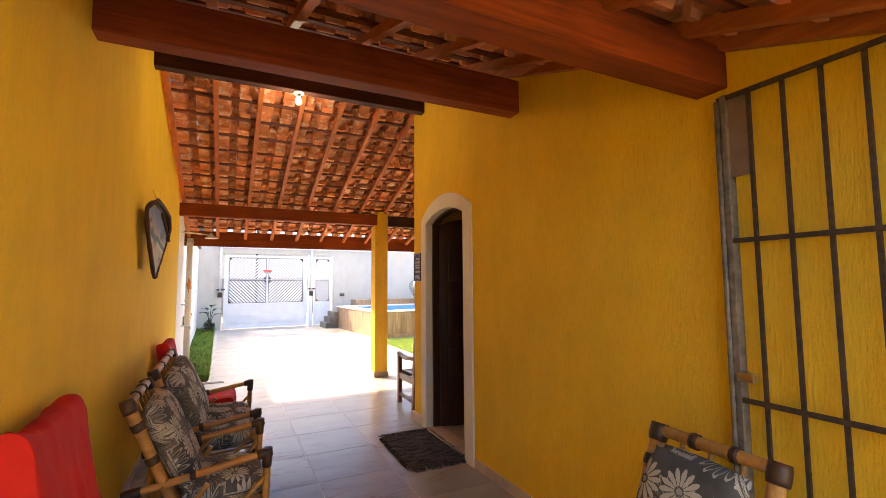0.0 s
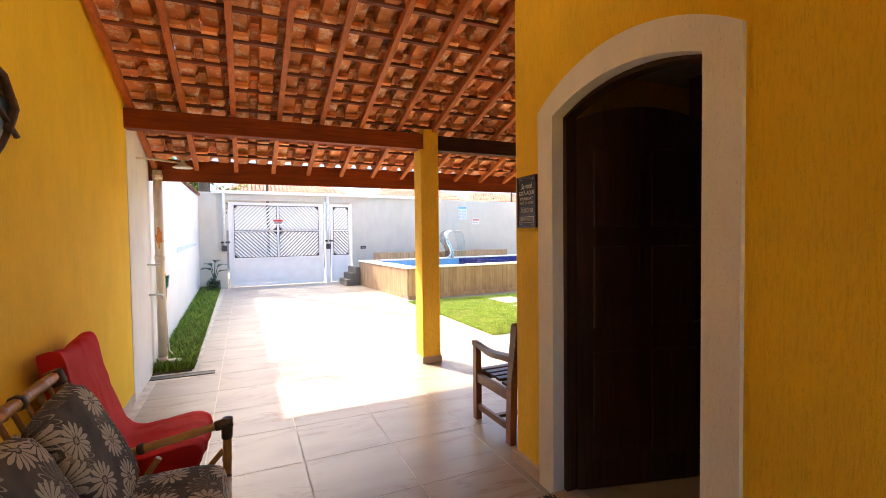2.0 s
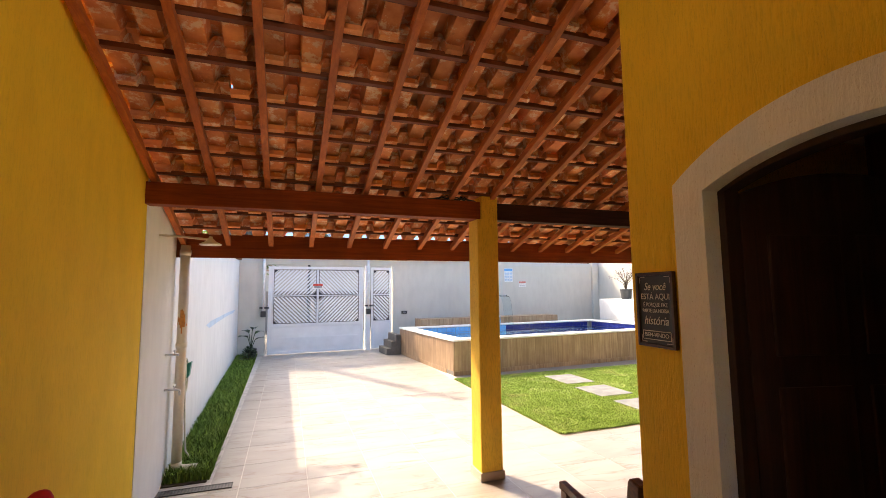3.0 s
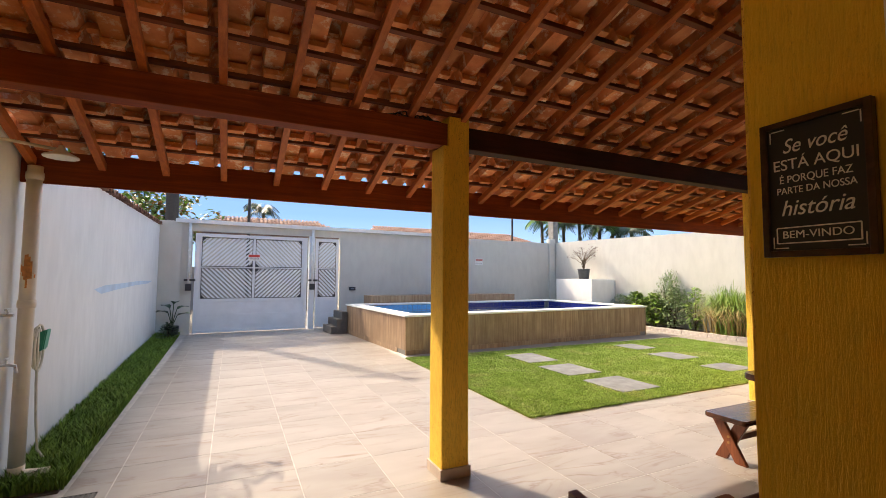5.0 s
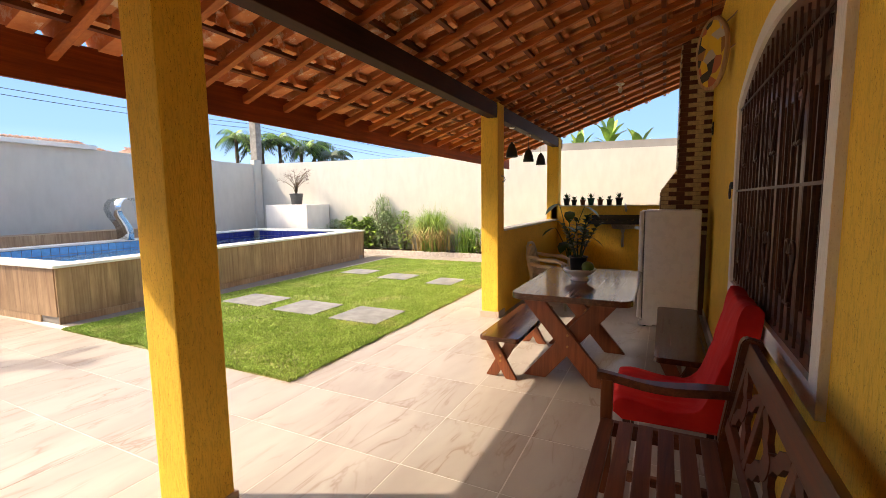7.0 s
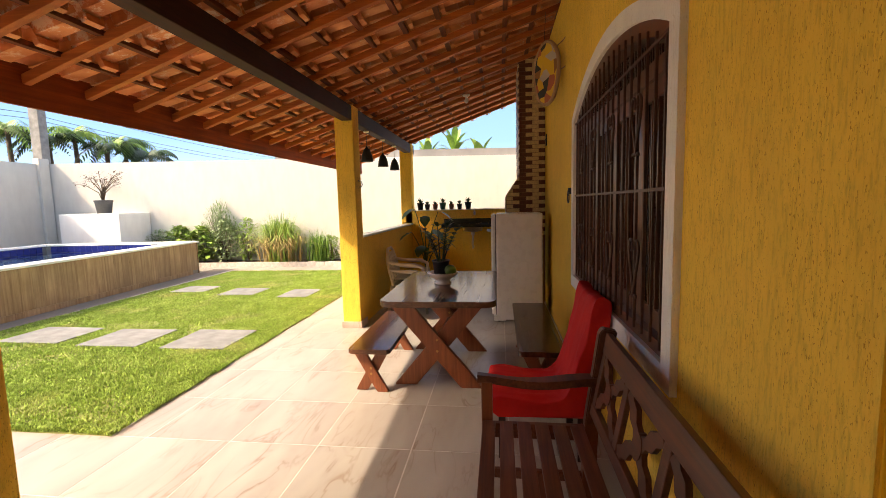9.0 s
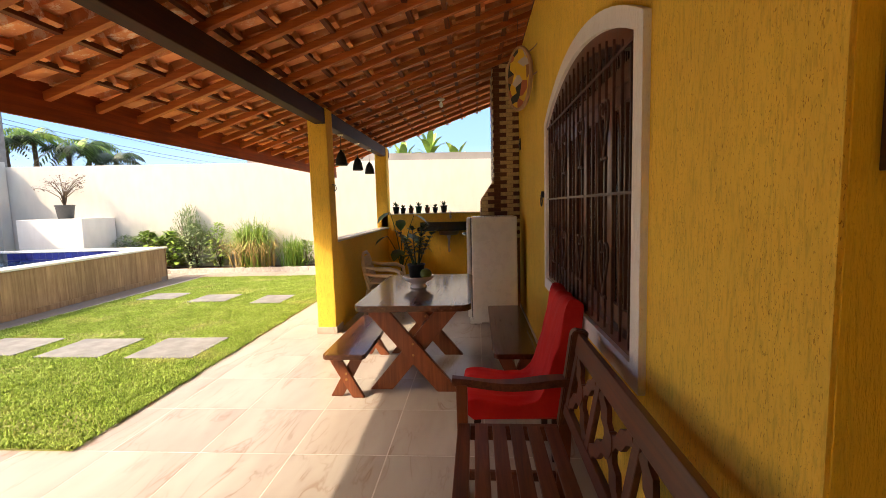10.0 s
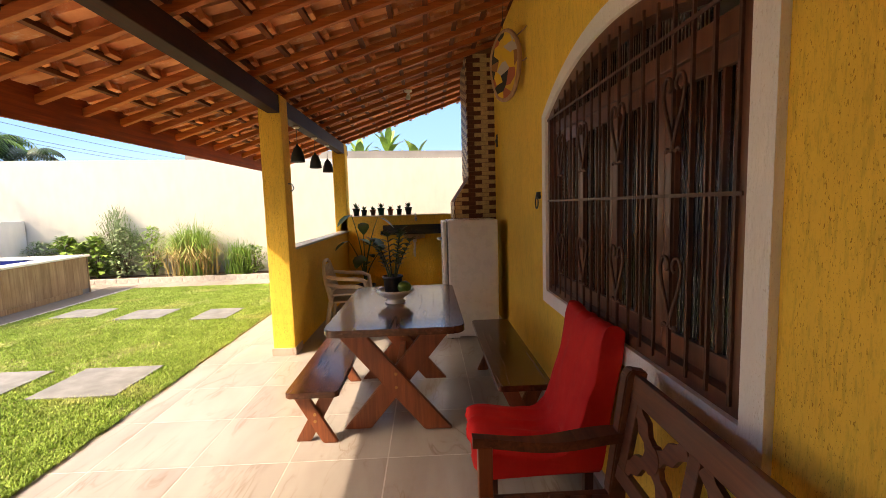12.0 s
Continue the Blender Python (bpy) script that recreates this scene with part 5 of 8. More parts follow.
# ---- porch ----
def build_window():
    a, b, sill, spring, crown = WIN
    bm = bmesh.new()
    bm_arch_band(bm, on_front, a, b, sill, spring, crown, 0.10, -0.03, 0.015, True)
    structure("trim_window", bm, TRIM, "rough white plaster band round the arched window", "trim")
    timber = wood("brown_window_wood", (0.09, 0.034, 0.018), (0.26, 0.105, 0.055), 2, 0.35, 0.8, 0.2)
    win = thing("window", pose(0, HY - 0.05, 0), "arched dark wooden window with ribbed glass and iron grille", "window")

    def loc(u, z, d):
        return Vector((u, -d, z))
    bm = bmesh.new()
    bm_arch_band(bm, loc, a + 0.085, b - 0.085, sill + 0.06, spring - 0.03, crown - 0.085, 0.085, -0.056, 0.06, True)
    part("window_frame", bm, timber, win)
    bm = bmesh.new()
    bm_box(bm, a + 0.06, b - 0.06, -0.05, 0.03, spring - 0.13, spring - 0.05, 0.004)
    part("transom", bm, timber, win)
    glass = Nodes("ribbed_glass", 0.12)
    glass.colour((0.90, 0.91, 0.89))
    glass.b.inputs["Transmission Weight"].default_value = 1.0
    glass.b.inputs["Roughness"].default_value = 0.14
    sep = glass.t.nodes.new("ShaderNodeSeparateXYZ")
    glass.put(sep.inputs[0], glass.space())
    glass.bump(glass.math("SINE", glass.math("MULTIPLY", sep.outputs[0], 260)), 0.7, 0.004)
    w = (b - a - 0.12) / 4
    for i in range(4):
        x0 = a + 0.06 + i * w
        bm = bmesh.new()
        z0, z1 = sill + 0.06, spring - 0.13
        for q in ((x0, x0 + 0.075, z0, z1), (x0 + w - 0.075, x0 + w, z0, z1), (x0 + 0.075, x0 + w - 0.075, z0, z0 + 0.09), (x0 + 0.075, x0 + w - 0.075, z1 - 0.08, z1)):
            bm_box(bm, q[0], q[1], -0.035, 0.01, q[2], q[3], 0.004)
        sash = part("sash", bm, timber, win)
        k = 4
        pw = (w - 0.15) / k
        for j in range(k):
            bm = bmesh.new()
            bm_box(bm, x0 + 0.075 + j * pw + 0.004, x0 + 0.075 + (j + 1) * pw - 0.004, -0.018, -0.010, z0 + 0.09, z1 - 0.08)
            part("pane", bm, glass.mat, sash, "ribbed glass pane").visible_shadow = False
        for j in range(1, k):
            bm = bmesh.new()
            bm_box(bm, x0 + 0.075 + j * pw - 0.006, x0 + 0.075 + j * pw + 0.006, -0.028, 0.004, z0 + 0.09, z1 - 0.08)
            part("glazing_bar", bm, timber, sash)
    n = 9
    for i in range(n):
        p = a + 0.08 + (b - a - 0.16) * i / n
        q = a + 0.08 + (b - a - 0.16) * (i + 1) / n
        bm = bmesh.new()
        top0, top1 = arch_z(p, a, b, spring, crown) - 0.10, arch_z(q, a, b, spring, crown) - 0.10
        if min(top0, top1) > spring - 0.04:
            bm_prism(bm, [(p + 0.01, -0.012, spring - 0.05), (q - 0.01, -0.012, spring - 0.05), (q - 0.01, -0.012, top1), (p + 0.01, -0.012, top0)], (0, 0.006, 0))
            part("pane", bm, glass.mat, win, "ribbed glass pane").visible_shadow = False
    # iron grille in front
    iron = plain("brown_painted_iron", (0.085, 0.040, 0.026), 0.5, 0.0, 0.2, 30)
    iron.node_tree.nodes["Principled BSDF"].inputs["Specular IOR Level"].default_value = 0.25
    n = 17
    for i in range(n + 1):
        x = a + 0.07 + (b - a - 0.14) * i / n
        bm = bmesh.new()
        bm_beam(bm, (x, 0.060, sill + 0.03), (x, 0.060, arch_z(x, a, b, spring, crown) - 0.05), 0.012, 0.012)
        part("bar", bm, iron, win, "brown iron bar")
    for z in (sill + 0.71, spring - 0.02):
        bm = bmesh.new()
        bm_beam(bm, (a + 0.03, 0.069, z), (b - 0.03, 0.069, z), 0.006, 0.014)
        part("crossbar", bm, iron, win)
    for i, x in enumerate((4.00, 4.49, 4.98, 5.42)):
        for z in (sill + 0.40, sill + 1.08):
            for s in (-1, 1):
                bm = bmesh.new()
                way = [(0.050, -0.232), (0.062, -0.212), (0.046, -0.192), (0.018, -0.205), (0.004, -0.17), (0.030, -0.09), (0.072, 0.02), (0.090, 0.10), (0.074, 0.158), (0.044, 0.166), (0.020, 0.138), (0.024, 0.104), (0.048, 0.096), (0.058, 0.118)]
                pts = []
                for t in range(1, len(way) - 2):
                    for q in range(3):
                        u = q / 3
                        c = [0.5 * (2 * way[t][k] + (way[t + 1][k] - way[t - 1][k]) * u + (2 * way[t - 1][k] - 5 * way[t][k] + 4 * way[t + 1][k] - way[t + 2][k]) * u * u + (3 * way[t][k] - way[t - 1][k] - 3 * way[t + 1][k] + way[t + 2][k]) * u ** 3) for k in (0, 1)]
                        pts.append((x + s * c[0] * 0.82, 0.078, z - 0.05 + c[1] * 0.74))
                bm_tube(bm, pts, 0.007, 6)
                part("scroll", bm, iron, win, "wrought iron heart scroll")
    tagged(win, kind="structure")


build_window()


def build_kitchen():
    # low walls round the kitchen end
    for name, q, label in (("wall_parapet", (7.50, 10.95, 8.90, 9.02, -0.1, 1.17), "low yellow parapet between the porch posts"), ("wall_end", (10.95, 11.10, HY, 9.02, -0.1, 1.455), "yellow half wall at the porch kitchen end")):
        bm = bmesh.new()
        bm_box(bm, *q)
        structure(name, bm, YELLOW, label, "wall")
    bm = bmesh.new()
    bm_box(bm, 7.50, 10.95, 8.87, 9.05, 1.172, 1.20, 0.004)
    structure("parapet_cap", bm, plain("grey_white_granite", (0.62, 0.61, 0.59), 0.35, 0, 0.2, 60), "pale granite cap on the parapet", "coping")
    bm = bmesh.new()
    bm_box(bm, 10.93, 11.12, HY, 8.86, 1.457, 1.475, 0.003)
    structure("end_wall_cap", bm, CREAM, "narrow cream ledge on the half wall", "coping")
    # counter with basin
    granite = plain("black_granite", (0.018, 0.018, 0.02), 0.12, 0, 0.5, 90, 0)
    c = thing("sink_counter", pose(10.95, 7.55, 1.12), "black granite sink counter fixed to the yellow wall", "counter")
    bm = bmesh.new()
    bm_box(bm, -0.50, 0.0, -0.62, 0.66, 0.04, 0.07, 0.003)
    bm_box(bm, -0.50, -0.47, -0.62, 0.66, 0.0, 0.04, 0.003)
    part("top", bm, granite, c)
    bm = bmesh.new()
    bm_box(bm, -0.025, 0.0, -0.62, 0.66, 0.07, 0.16, 0.003)
    part("backsplash", bm, granite, c)
    bm = bmesh.new()
    bm_lathe(bm, [(0.10, -0.10), (0.19, -0.085), (0.225, 0.02), (0.24, 0.04)], 28, (-0.26, 0.05, 0))
    part("basin", bm, STEEL, c, "stainless steel basin")
    bm = bmesh.new()
    bm_tube(bm, [(-0.26, 0.05, -0.10), (-0.26, 0.05, -0.22), (-0.24, 0.05, -0.27), (-0.20, 0.06, -0.30), (-0.18, 0.06, -0.40), (-0.12, 0.06, -0.44), (-0.0, 0.06, -0.42)], 0.022, 10)
    bm_lathe(bm, [(0.035, -0.16), (0.04, -0.10)], 16, (-0.26, 0.05, 0))
    part("drain_pipe", bm, PVC, c, "white ribbed drain pipe")
    f = thing("faucet", pose(10.93, 7.57, 1.30), "chrome wall faucet above the sink", "faucet")
    bm = bmesh.new()
    bm_tube(bm, [(0.02, 0, 0.05), (-0.05, 0, 0.05), (-0.07, 0, 0.16), (-0.11, 0, 0.20), (-0.17, 0, 0.17), (-0.18, 0, 0.11)], 0.012, 8)
    part("spout", bm, STEEL, f)
    bm = bmesh.new()
    bm_lathe(bm, [(0.022, 0.06), (0.022, 0.09), (0.028, 0.10), (0.028, 0.115)], 12, (-0.05, 0, 0))
    part("tap", bm, STEEL, f)

    # pots on the half wall
    r = random.Random(11)
    for i, y in enumerate((8.72, 8.57, 8.40, 8.24, 8.06, 7.89, 7.71)):
        clay_pot = i in (2, 4)
        label = "small terracotta pot with a spiky succulent" if clay_pot else ("small green pot with a leafy succulent" if i == 3 else "small black pot with a spiky succulent")
        p = thing("succulent_pot", pose(11.02, y, 1.475), label, "potted plant", "succulent pots on the half wall")
        bm = bmesh.new()
        h = 0.115 + (0.03 if i in (0, 3, 6) else 0)
        k = 0.055 + (0.012 if i in (0, 3, 6) else 0)
        bm_lathe(bm, [(k * 0.72, 0), (k, h * 0.85), (k * 1.12, h * 0.86), (k * 1.12, h), (k * 0.9, h), (k * 0.85, h - 0.012)], 16)
        part("pot", bm, plain("pot_%s" % ("clay" if clay_pot else "green" if i == 3 else "black"), (0.28, 0.10, 0.05) if clay_pot else (0.02, 0.10, 0.06) if i == 3 else (0.02, 0.02, 0.02), 0.6), p)
        bm = bmesh.new()
        for j in range(16):
            a, le = j * 2.4, r.uniform(0.07, 0.12) * (1.2 if i in (0, 3, 6) else 0.85)
            d = Vector((math.cos(a), math.sin(a), r.uniform(0.6, 2.2))).normalized()
            s = d.cross(Vector((0, 0, 1))).normalized() * 0.012
            base = Vector((0, 0, h - 0.01))
            v = [bm.verts.new(q) for q in (base - s * 0.6, base + s * 0.6, base + d * le * 0.5 + s * 1.2, base + d * le, base + d * le * 0.5 - s * 1.2, base + d * le * 0.5 + Vector((0, 0, -0.008)))]
            bm.faces.new((v[0], v[1], v[2], v[5])), bm.faces.new((v[5], v[2], v[3])), bm.faces.new((v[0], v[5], v[4])), bm.faces.new((v[5], v[3], v[4]))
        part("leaves", bm, LEAF_DARK, p)

    # barbecue chimney, clad in brown and cream bricks
    ch = thing("barbecue_chimney", pose(8.50, HY + 0.002, 0), "barbecue chimney clad in brown and cream bricks", "barbecue")
    D, yt, yb = 0.95, 0.37, 0.57
    body = plain("brown_brick_joint", (0.20, 0.10, 0.06), 0.9)
    bm = bmesh.new()
    side = [(0.014, 0, 0), (0.014, yb, 0), (0.014, yb, 1.70), (0.014, yt, 1.99), (0.014, yt, 3.62), (0.014, 0, 3.75)]
    bm_prism(bm, side, (D, 0, 0))
    part("core", bm, body, ch)
    brown = plain("brown_glazed_brick", (0.105, 0.030, 0.014), 0.5, 0, 0.3, 20)
    cream = plain("cream_glazed_brick", (0.56, 0.41, 0.20), 0.5, 0, 0.2, 20)
    rr = random.Random(2)
    H, Lb = 0.058, 0.19
    row = 0
    z = 1.10
    while z < 3.60:
        top = yt if z > 1.99 else (yb if z < 1.70 else yb + (yt - yb) * (z - 1.70) / 0.29)
        y = -0.5 * Lb if row % 2 else 0.0
        kcol = 0
        while y < top - 0.01:
            y0, y1 = max(0.0, y), min(top, y + Lb - 0.006)
            if y1 - y0 > 0.02:
                bm = bmesh.new()
                zt = z + H - 0.006
                lid = yt if zt > 1.99 else (yb if zt < 1.70 else yb + (yt - yb) * (zt - 1.70) / 0.29)
                bm_prism(bm, [(0, y0, z), (0, y1, z), (0, max(y0 + 0.01, min(lid, y1)), zt), (0, y0, zt)], (0.014, 0, 0))
                light = (row + kcol) % 2 == 0
                part("brick", bm, cream if light else brown, ch)
            y += Lb
            kcol += 1
        for k in range(5):
            bm = bmesh.new()
            yy = yt if z > 1.99 else yb
            if z > 1.99 or z < 1.66:
                bm_box(bm, 0.016 + k * 0.19, 0.20 + k * 0.19, yy, yy + 0.012, z, z + H - 0.006)
                part("brick", bm, cream if (row + k) % 2 == 0 else brown, ch)
            else:
                bm.free()
        z += H
        row += 1

    # fridge
    fr = thing("fridge", pose(7.60, 6.84, 0), "white single-door fridge standing on the porch", "fridge")
    white = plain("white_fridge_enamel", (0.80, 0.78, 0.75), 0.28, 0, 0.03, 3)
    bm = bmesh.new()
    bm_box(bm, 0.0, 0.60, -0.33, 0.27, 0.03, 1.45, 0.018)
    part("body", bm, white, fr)
    bm = bmesh.new()
    bm_box(bm, 0.012, 0.59, 0.282, 0.335, 0.10, 1.44, 0.02)
    door = part("door", bm, white, fr)
    bm = bmesh.new()
    bm_tube(bm, [(0.06, 0.325, 1.22), (0.055, 0.375, 1.225), (0.10, 0.385, 1.23), (0.16, 0.375, 1.23), (0.17, 0.33, 1.23)], 0.012, 8)
    part("handle", bm, STEEL, door, "chrome pull handle")
    bm = bmesh.new()
    bm_box(bm, 0.01, 0.59, 0.2705, 0.281, 0.10, 1.435)
    part("gasket", bm, plain("grey_door_seal", (0.14, 0.13, 0.13), 0.7), fr)
    bm = bmesh.new()
    bm_box(bm, 0.0, 0.60, 0.15, 0.31, 0.015, 0.075, 0.012)
    part("plinth", bm, white, fr)
    for y in (-0.28, 0.24):
        bm = bmesh.new()
        bm_lathe(bm, [(0.02, 0), (0.02, 0.03)], 10, (0.05, y, 0))
        part("foot", bm, BLACK, fr)

    # garden chairs stacked in the corner
    plastic = plain("ivory_plastic", (0.62, 0.52, 0.38), 0.4, 0, 0.06, 5)

    def plastic_chair(m):
        pc = thing("plastic_chair", m, "stacked ivory plastic armchair beside the parapet", "chair", "stacked plastic chairs")
        bm = bmesh.new()
        bm_box(bm, -0.22, 0.22, -0.20, 0.24, 0.40, 0.425, 0.01)
        part("seat", bm, plastic, pc)
        for i in range(5):
            x = -0.15 + 0.075 * i
            bm = bmesh.new()
            bm_beam(bm, (x, 0.22, 0.42), (x * 1.05, 0.30, 0.80), 0.045, 0.012, 0.003, (0, 1, 0))
            part("back_slat", bm, plastic, pc)
        bm = bmesh.new()
        arc = [(-0.25, 0.22, 0.42), (-0.255, 0.27, 0.65), (-0.20, 0.305, 0.80), (-0.10, 0.315, 0.845), (0.10, 0.315, 0.845), (0.20, 0.305, 0.80), (0.255, 0.27, 0.65), (0.25, 0.22, 0.42)]
        bm_tube(bm, arc, 0.022, 8)
        part("back_frame", bm, plastic, pc)
        for s in (-1, 1):
            bm = bmesh.new()
            bm_tube(bm, [(s * 0.255, 0.27, 0.66), (s * 0.28, 0.10, 0.63), (s * 0.285, -0.12, 0.62), (s * 0.27, -0.22, 0.58), (s * 0.265, -0.24, 0.44), (s * 0.27, -0.27, 0.0)], [0.022, 0.026, 0.028, 0.026, 0.024, 0.022], 8)
            part("arm", bm, plastic, pc)
            bm = bmesh.new()
            bm_tube(bm, [(s * 0.23, 0.22, 0.42), (s * 0.27, 0.30, 0.0)], 0.022, 8)
            part("leg", bm, plastic, pc)
        return pc
    first = plastic_chair(pose(8.28, 8.42, 0, 0, 0, 4))
    copy_thing(first, pose(8.28, 8.41, 0.10, 0, 0, 2))

    # bell pendants under the porch beam
    for x in (8.06, 8.95, 9.76):
        p = thing("pendant_lamp", pose(x, 8.95, 2.66), "black bell pendant lamp hanging from the porch beam", "lamp", "bell pendants")
        bm = bmesh.new()
        bm_lathe(bm, [(0.036, -0.020), (0.042, -0.010), (0.042, 0.0)], 18)
        part("canopy", bm, PVC, p, "white ceiling rose")
        bm = bmesh.new()
        bm_tube(bm, [(0, 0, -0.02), (0.003, 0, -0.16), (0, 0, -0.24)], 0.0035, 6)
        part("cord", bm, BLACK, p)
        bm = bmesh.new()
        bm_lathe(bm, [(0.082, -0.435), (0.088, -0.432), (0.074, -0.34), (0.045, -0.26), (0.018, -0.235), (0.012, -0.215)], 22)
        part("shade", bm, plain("matt_black_shade", (0.015, 0.015, 0.015), 0.7), p)


def leaf_mat(name, lo, hi, rough=0.45):
    n = Nodes(name, rough, spec=0.4)
    n.colour(n.vary(n.ramp(n.noise(n.space(), 6, 3), (0.3, lo), (0.7, hi)), 0.25, "Random Per Island"))
    n.b.inputs["Transmission Weight"].default_value = 0.0
    n.b.inputs["Subsurface Weight"].default_value = 0.0
    return n.mat


LEAF_DARK = leaf_mat("dark_glossy_leaf", (0.012, 0.032, 0.010), (0.04, 0.085, 0.022), 0.3)
LEAF_BROAD = leaf_mat("broad_house_leaf", (0.025, 0.075, 0.018), (0.075, 0.17, 0.035), 0.48)
LEAF_GREEN = leaf_mat("green_leaf", (0.09, 0.19, 0.025), (0.22, 0.36, 0.06))
LEAF_GREY = leaf_mat("grey_green_leaf", (0.18, 0.25, 0.11), (0.36, 0.44, 0.25), 0.7)
BED_GREEN = leaf_mat("sunny_bed_leaf", (0.14, 0.25, 0.04), (0.31, 0.43, 0.09))
LEAF_DRY = leaf_mat("dry_straw_leaf", (0.38, 0.27, 0.10), (0.56, 0.43, 0.20), 0.8)
STEM = plain("brown_stem", (0.10, 0.065, 0.035), 0.8, 0, 0.3, 20)


def bm_leaf(bm, at, way, length, width, droop=0.25, fold=0.15):
    """A pointed leaf with a folded middle that droops towards its tip."""
    at, way = Vector(at), Vector(way).normalized()
    side = way.cross(Vector((0, 0, 1)))
    side = side.normalized() if side.length > 1e-3 else Vector((1, 0, 0))
    up = side.cross(way)
    mid, left, right = [], [], []
    for t, w in ((0.0, 0.12), (0.3, 0.85), (0.62, 0.95), (0.86, 0.5), (1.0, 0.02)):
        p = at + way * length * t - Vector((0, 0, 1)) * droop * length * t * t
        mid.append(bm.verts.new(p))
        left.append(bm.verts.new(p + side * width / 2 * w + up * fold * width * w))
        right.append(bm.verts.new(p - side * width / 2 * w + up * fold * width * w))
    for i in range(4):
        for q in ((mid[i], mid[i + 1], left[i + 1], left[i]), (mid[i + 1], mid[i], right[i], right[i + 1])):
            f = bm.faces.new(q)
            f.smooth = True


build_kitchen()


def build_table_set():
    def x_plank(bm, x, y0, z0, y1, z1, w, t):
        bm_beam(bm, (x, y0, z0), (x, y1, z1), t, w, 0.006, (0, 0, 1))

    def cross(th, x, yh, top, w, t, mat):
        """Two crossed planks that stand on the floor and hold the top."""
        for k, s in ((0, 1), (1, -1)):
            bm = bmesh.new()
            hw = w * 0.62
            pts = [(x + k * t, -s * (yh + hw), 0), (x + k * t, -s * (yh - hw), 0), (x + k * t, s * (yh + hw), top), (x + k * t, s * (yh - hw), top)]
            bm_prism(bm, [pts[0], pts[1], pts[2], pts[3]], (t * 0.98, 0, 0))
            bmesh.ops.bevel(bm, geom=list(bm.edges), offset=0.006, segments=2, affect="EDGES")
            leg = part("leg", bm, mat, th)
            if k == 0:
                for z in (top * 0.46, top * 0.60):
                    bm = bmesh.new()
                    bm_tube(bm, [(x - 0.006, 0, z), (x + 0.004, 0, z)], 0.011, 10)
                    part("bolt", bm, BAMBOO, leg, "pale wooden plug")

    def slab(length, width, z0, z1, corner):
        bm = bmesh.new()
        pts = []
        for cx, cy, a0 in ((length - corner, width / 2 - corner, 0), (corner, width / 2 - corner, 90), (corner, -width / 2 + corner, 180), (length - corner, -width / 2 + corner, 270)):
            for k in range(7):
                a = radians(a0 + 15 * k)
                pts.append((cx + corner * math.cos(a), cy + corner * math.sin(a), z0))
        bm_prism(bm, pts, (0, 0, z1 - z0))
        bmesh.ops.bevel(bm, geom=[e for e in bm.edges if abs(e.verts[0].co.z - e.verts[1].co.z) < 1e-5], offset=0.007, segments=2, affect="EDGES")
        return bm
    t = thing("picnic_table", pose(5.42, 7.61, 0), "varnished dark wooden table on crossed plank legs", "table", "picnic set")
    part("tabletop", slab(1.72, 1.02, 0.715, 0.768, 0.09), TABLE_WOOD, t)
    cross(t, 0.02, 0.30, 0.715, 0.16, 0.05, LEG_WOOD)
    cross(t, 0.98, 0.30, 0.715, 0.16, 0.05, LEG_WOOD)
    bm = bmesh.new()
    bm_beam(bm, (0.10, 0, 0.33), (0.98, 0, 0.33), 0.05, 0.10, 0.005)
    part("stretcher", bm, LEG_WOOD, t)
    for y, x, z, le in ((8.17, 5.25, 0.395, 1.35), (6.75, 5.06, 0.465, 1.66)):
        b = thing("picnic_bench", pose(x, y, 0), "varnished dark wooden bench on crossed plank legs", "bench", "picnic set")
        part("seat", slab(le, 0.36, z - 0.04, z, 0.03), TABLE_WOOD, b)
        cross(b, 0.06, 0.10, z - 0.04, 0.085, 0.035, LEG_WOOD)
        cross(b, le - 0.20, 0.10, z - 0.04, 0.085, 0.035, LEG_WOOD)
        bm = bmesh.new()
        bm_beam(bm, (0.10, 0, z * 0.48), (le - 0.2, 0, z * 0.48), 0.03, 0.05, 0.004)
        part("stretcher", bm, LEG_WOOD, b)

    # footed bowl with a potted plant and a lime
    at = (6.30, 7.66, 0.768)
    bowl = thing("footed_bowl", pose(*at), "white footed ceramic bowl with a scalloped rim", "bowl")
    bm = bmesh.new()
    bm_lathe(bm, [(0.088, 0), (0.092, 0.012), (0.070, 0.028), (0.085, 0.05), (0.130, 0.075), (0.157, 0.105), (0.162, 0.122), (0.150, 0.122), (0.12, 0.092), (0.05, 0.078), (0.004, 0.076)], 40)
    for v in bm.verts:
        rr = math.hypot(v.co.x, v.co.y)
        if v.co.z > 0.10:
            k = 1 + 0.03 * math.cos(20 * math.atan2(v.co.y, v.co.x))
            v.co.x, v.co.y = v.co.x * k, v.co.y * k
    part("dish", bm, plain("white_glazed_ceramic", (0.72, 0.68, 0.64), 0.25, 0, 0.05, 8), bowl)
    pl = thing("table_plant", pose(at[0] - 0.01, at[1] + 0.015, at[2] + 0.082), "glossy dark-leaved plant in a black pot", "potted plant")
    bm = bmesh.new()
    bm_lathe(bm, [(0.070, 0), (0.086, 0.15), (0.094, 0.152), (0.094, 0.165), (0.084, 0.165), (0.081, 0.145), (0.004, 0.14)], 24)
    part("pot", bm, BLACK, pl)
    r = random.Random(21)
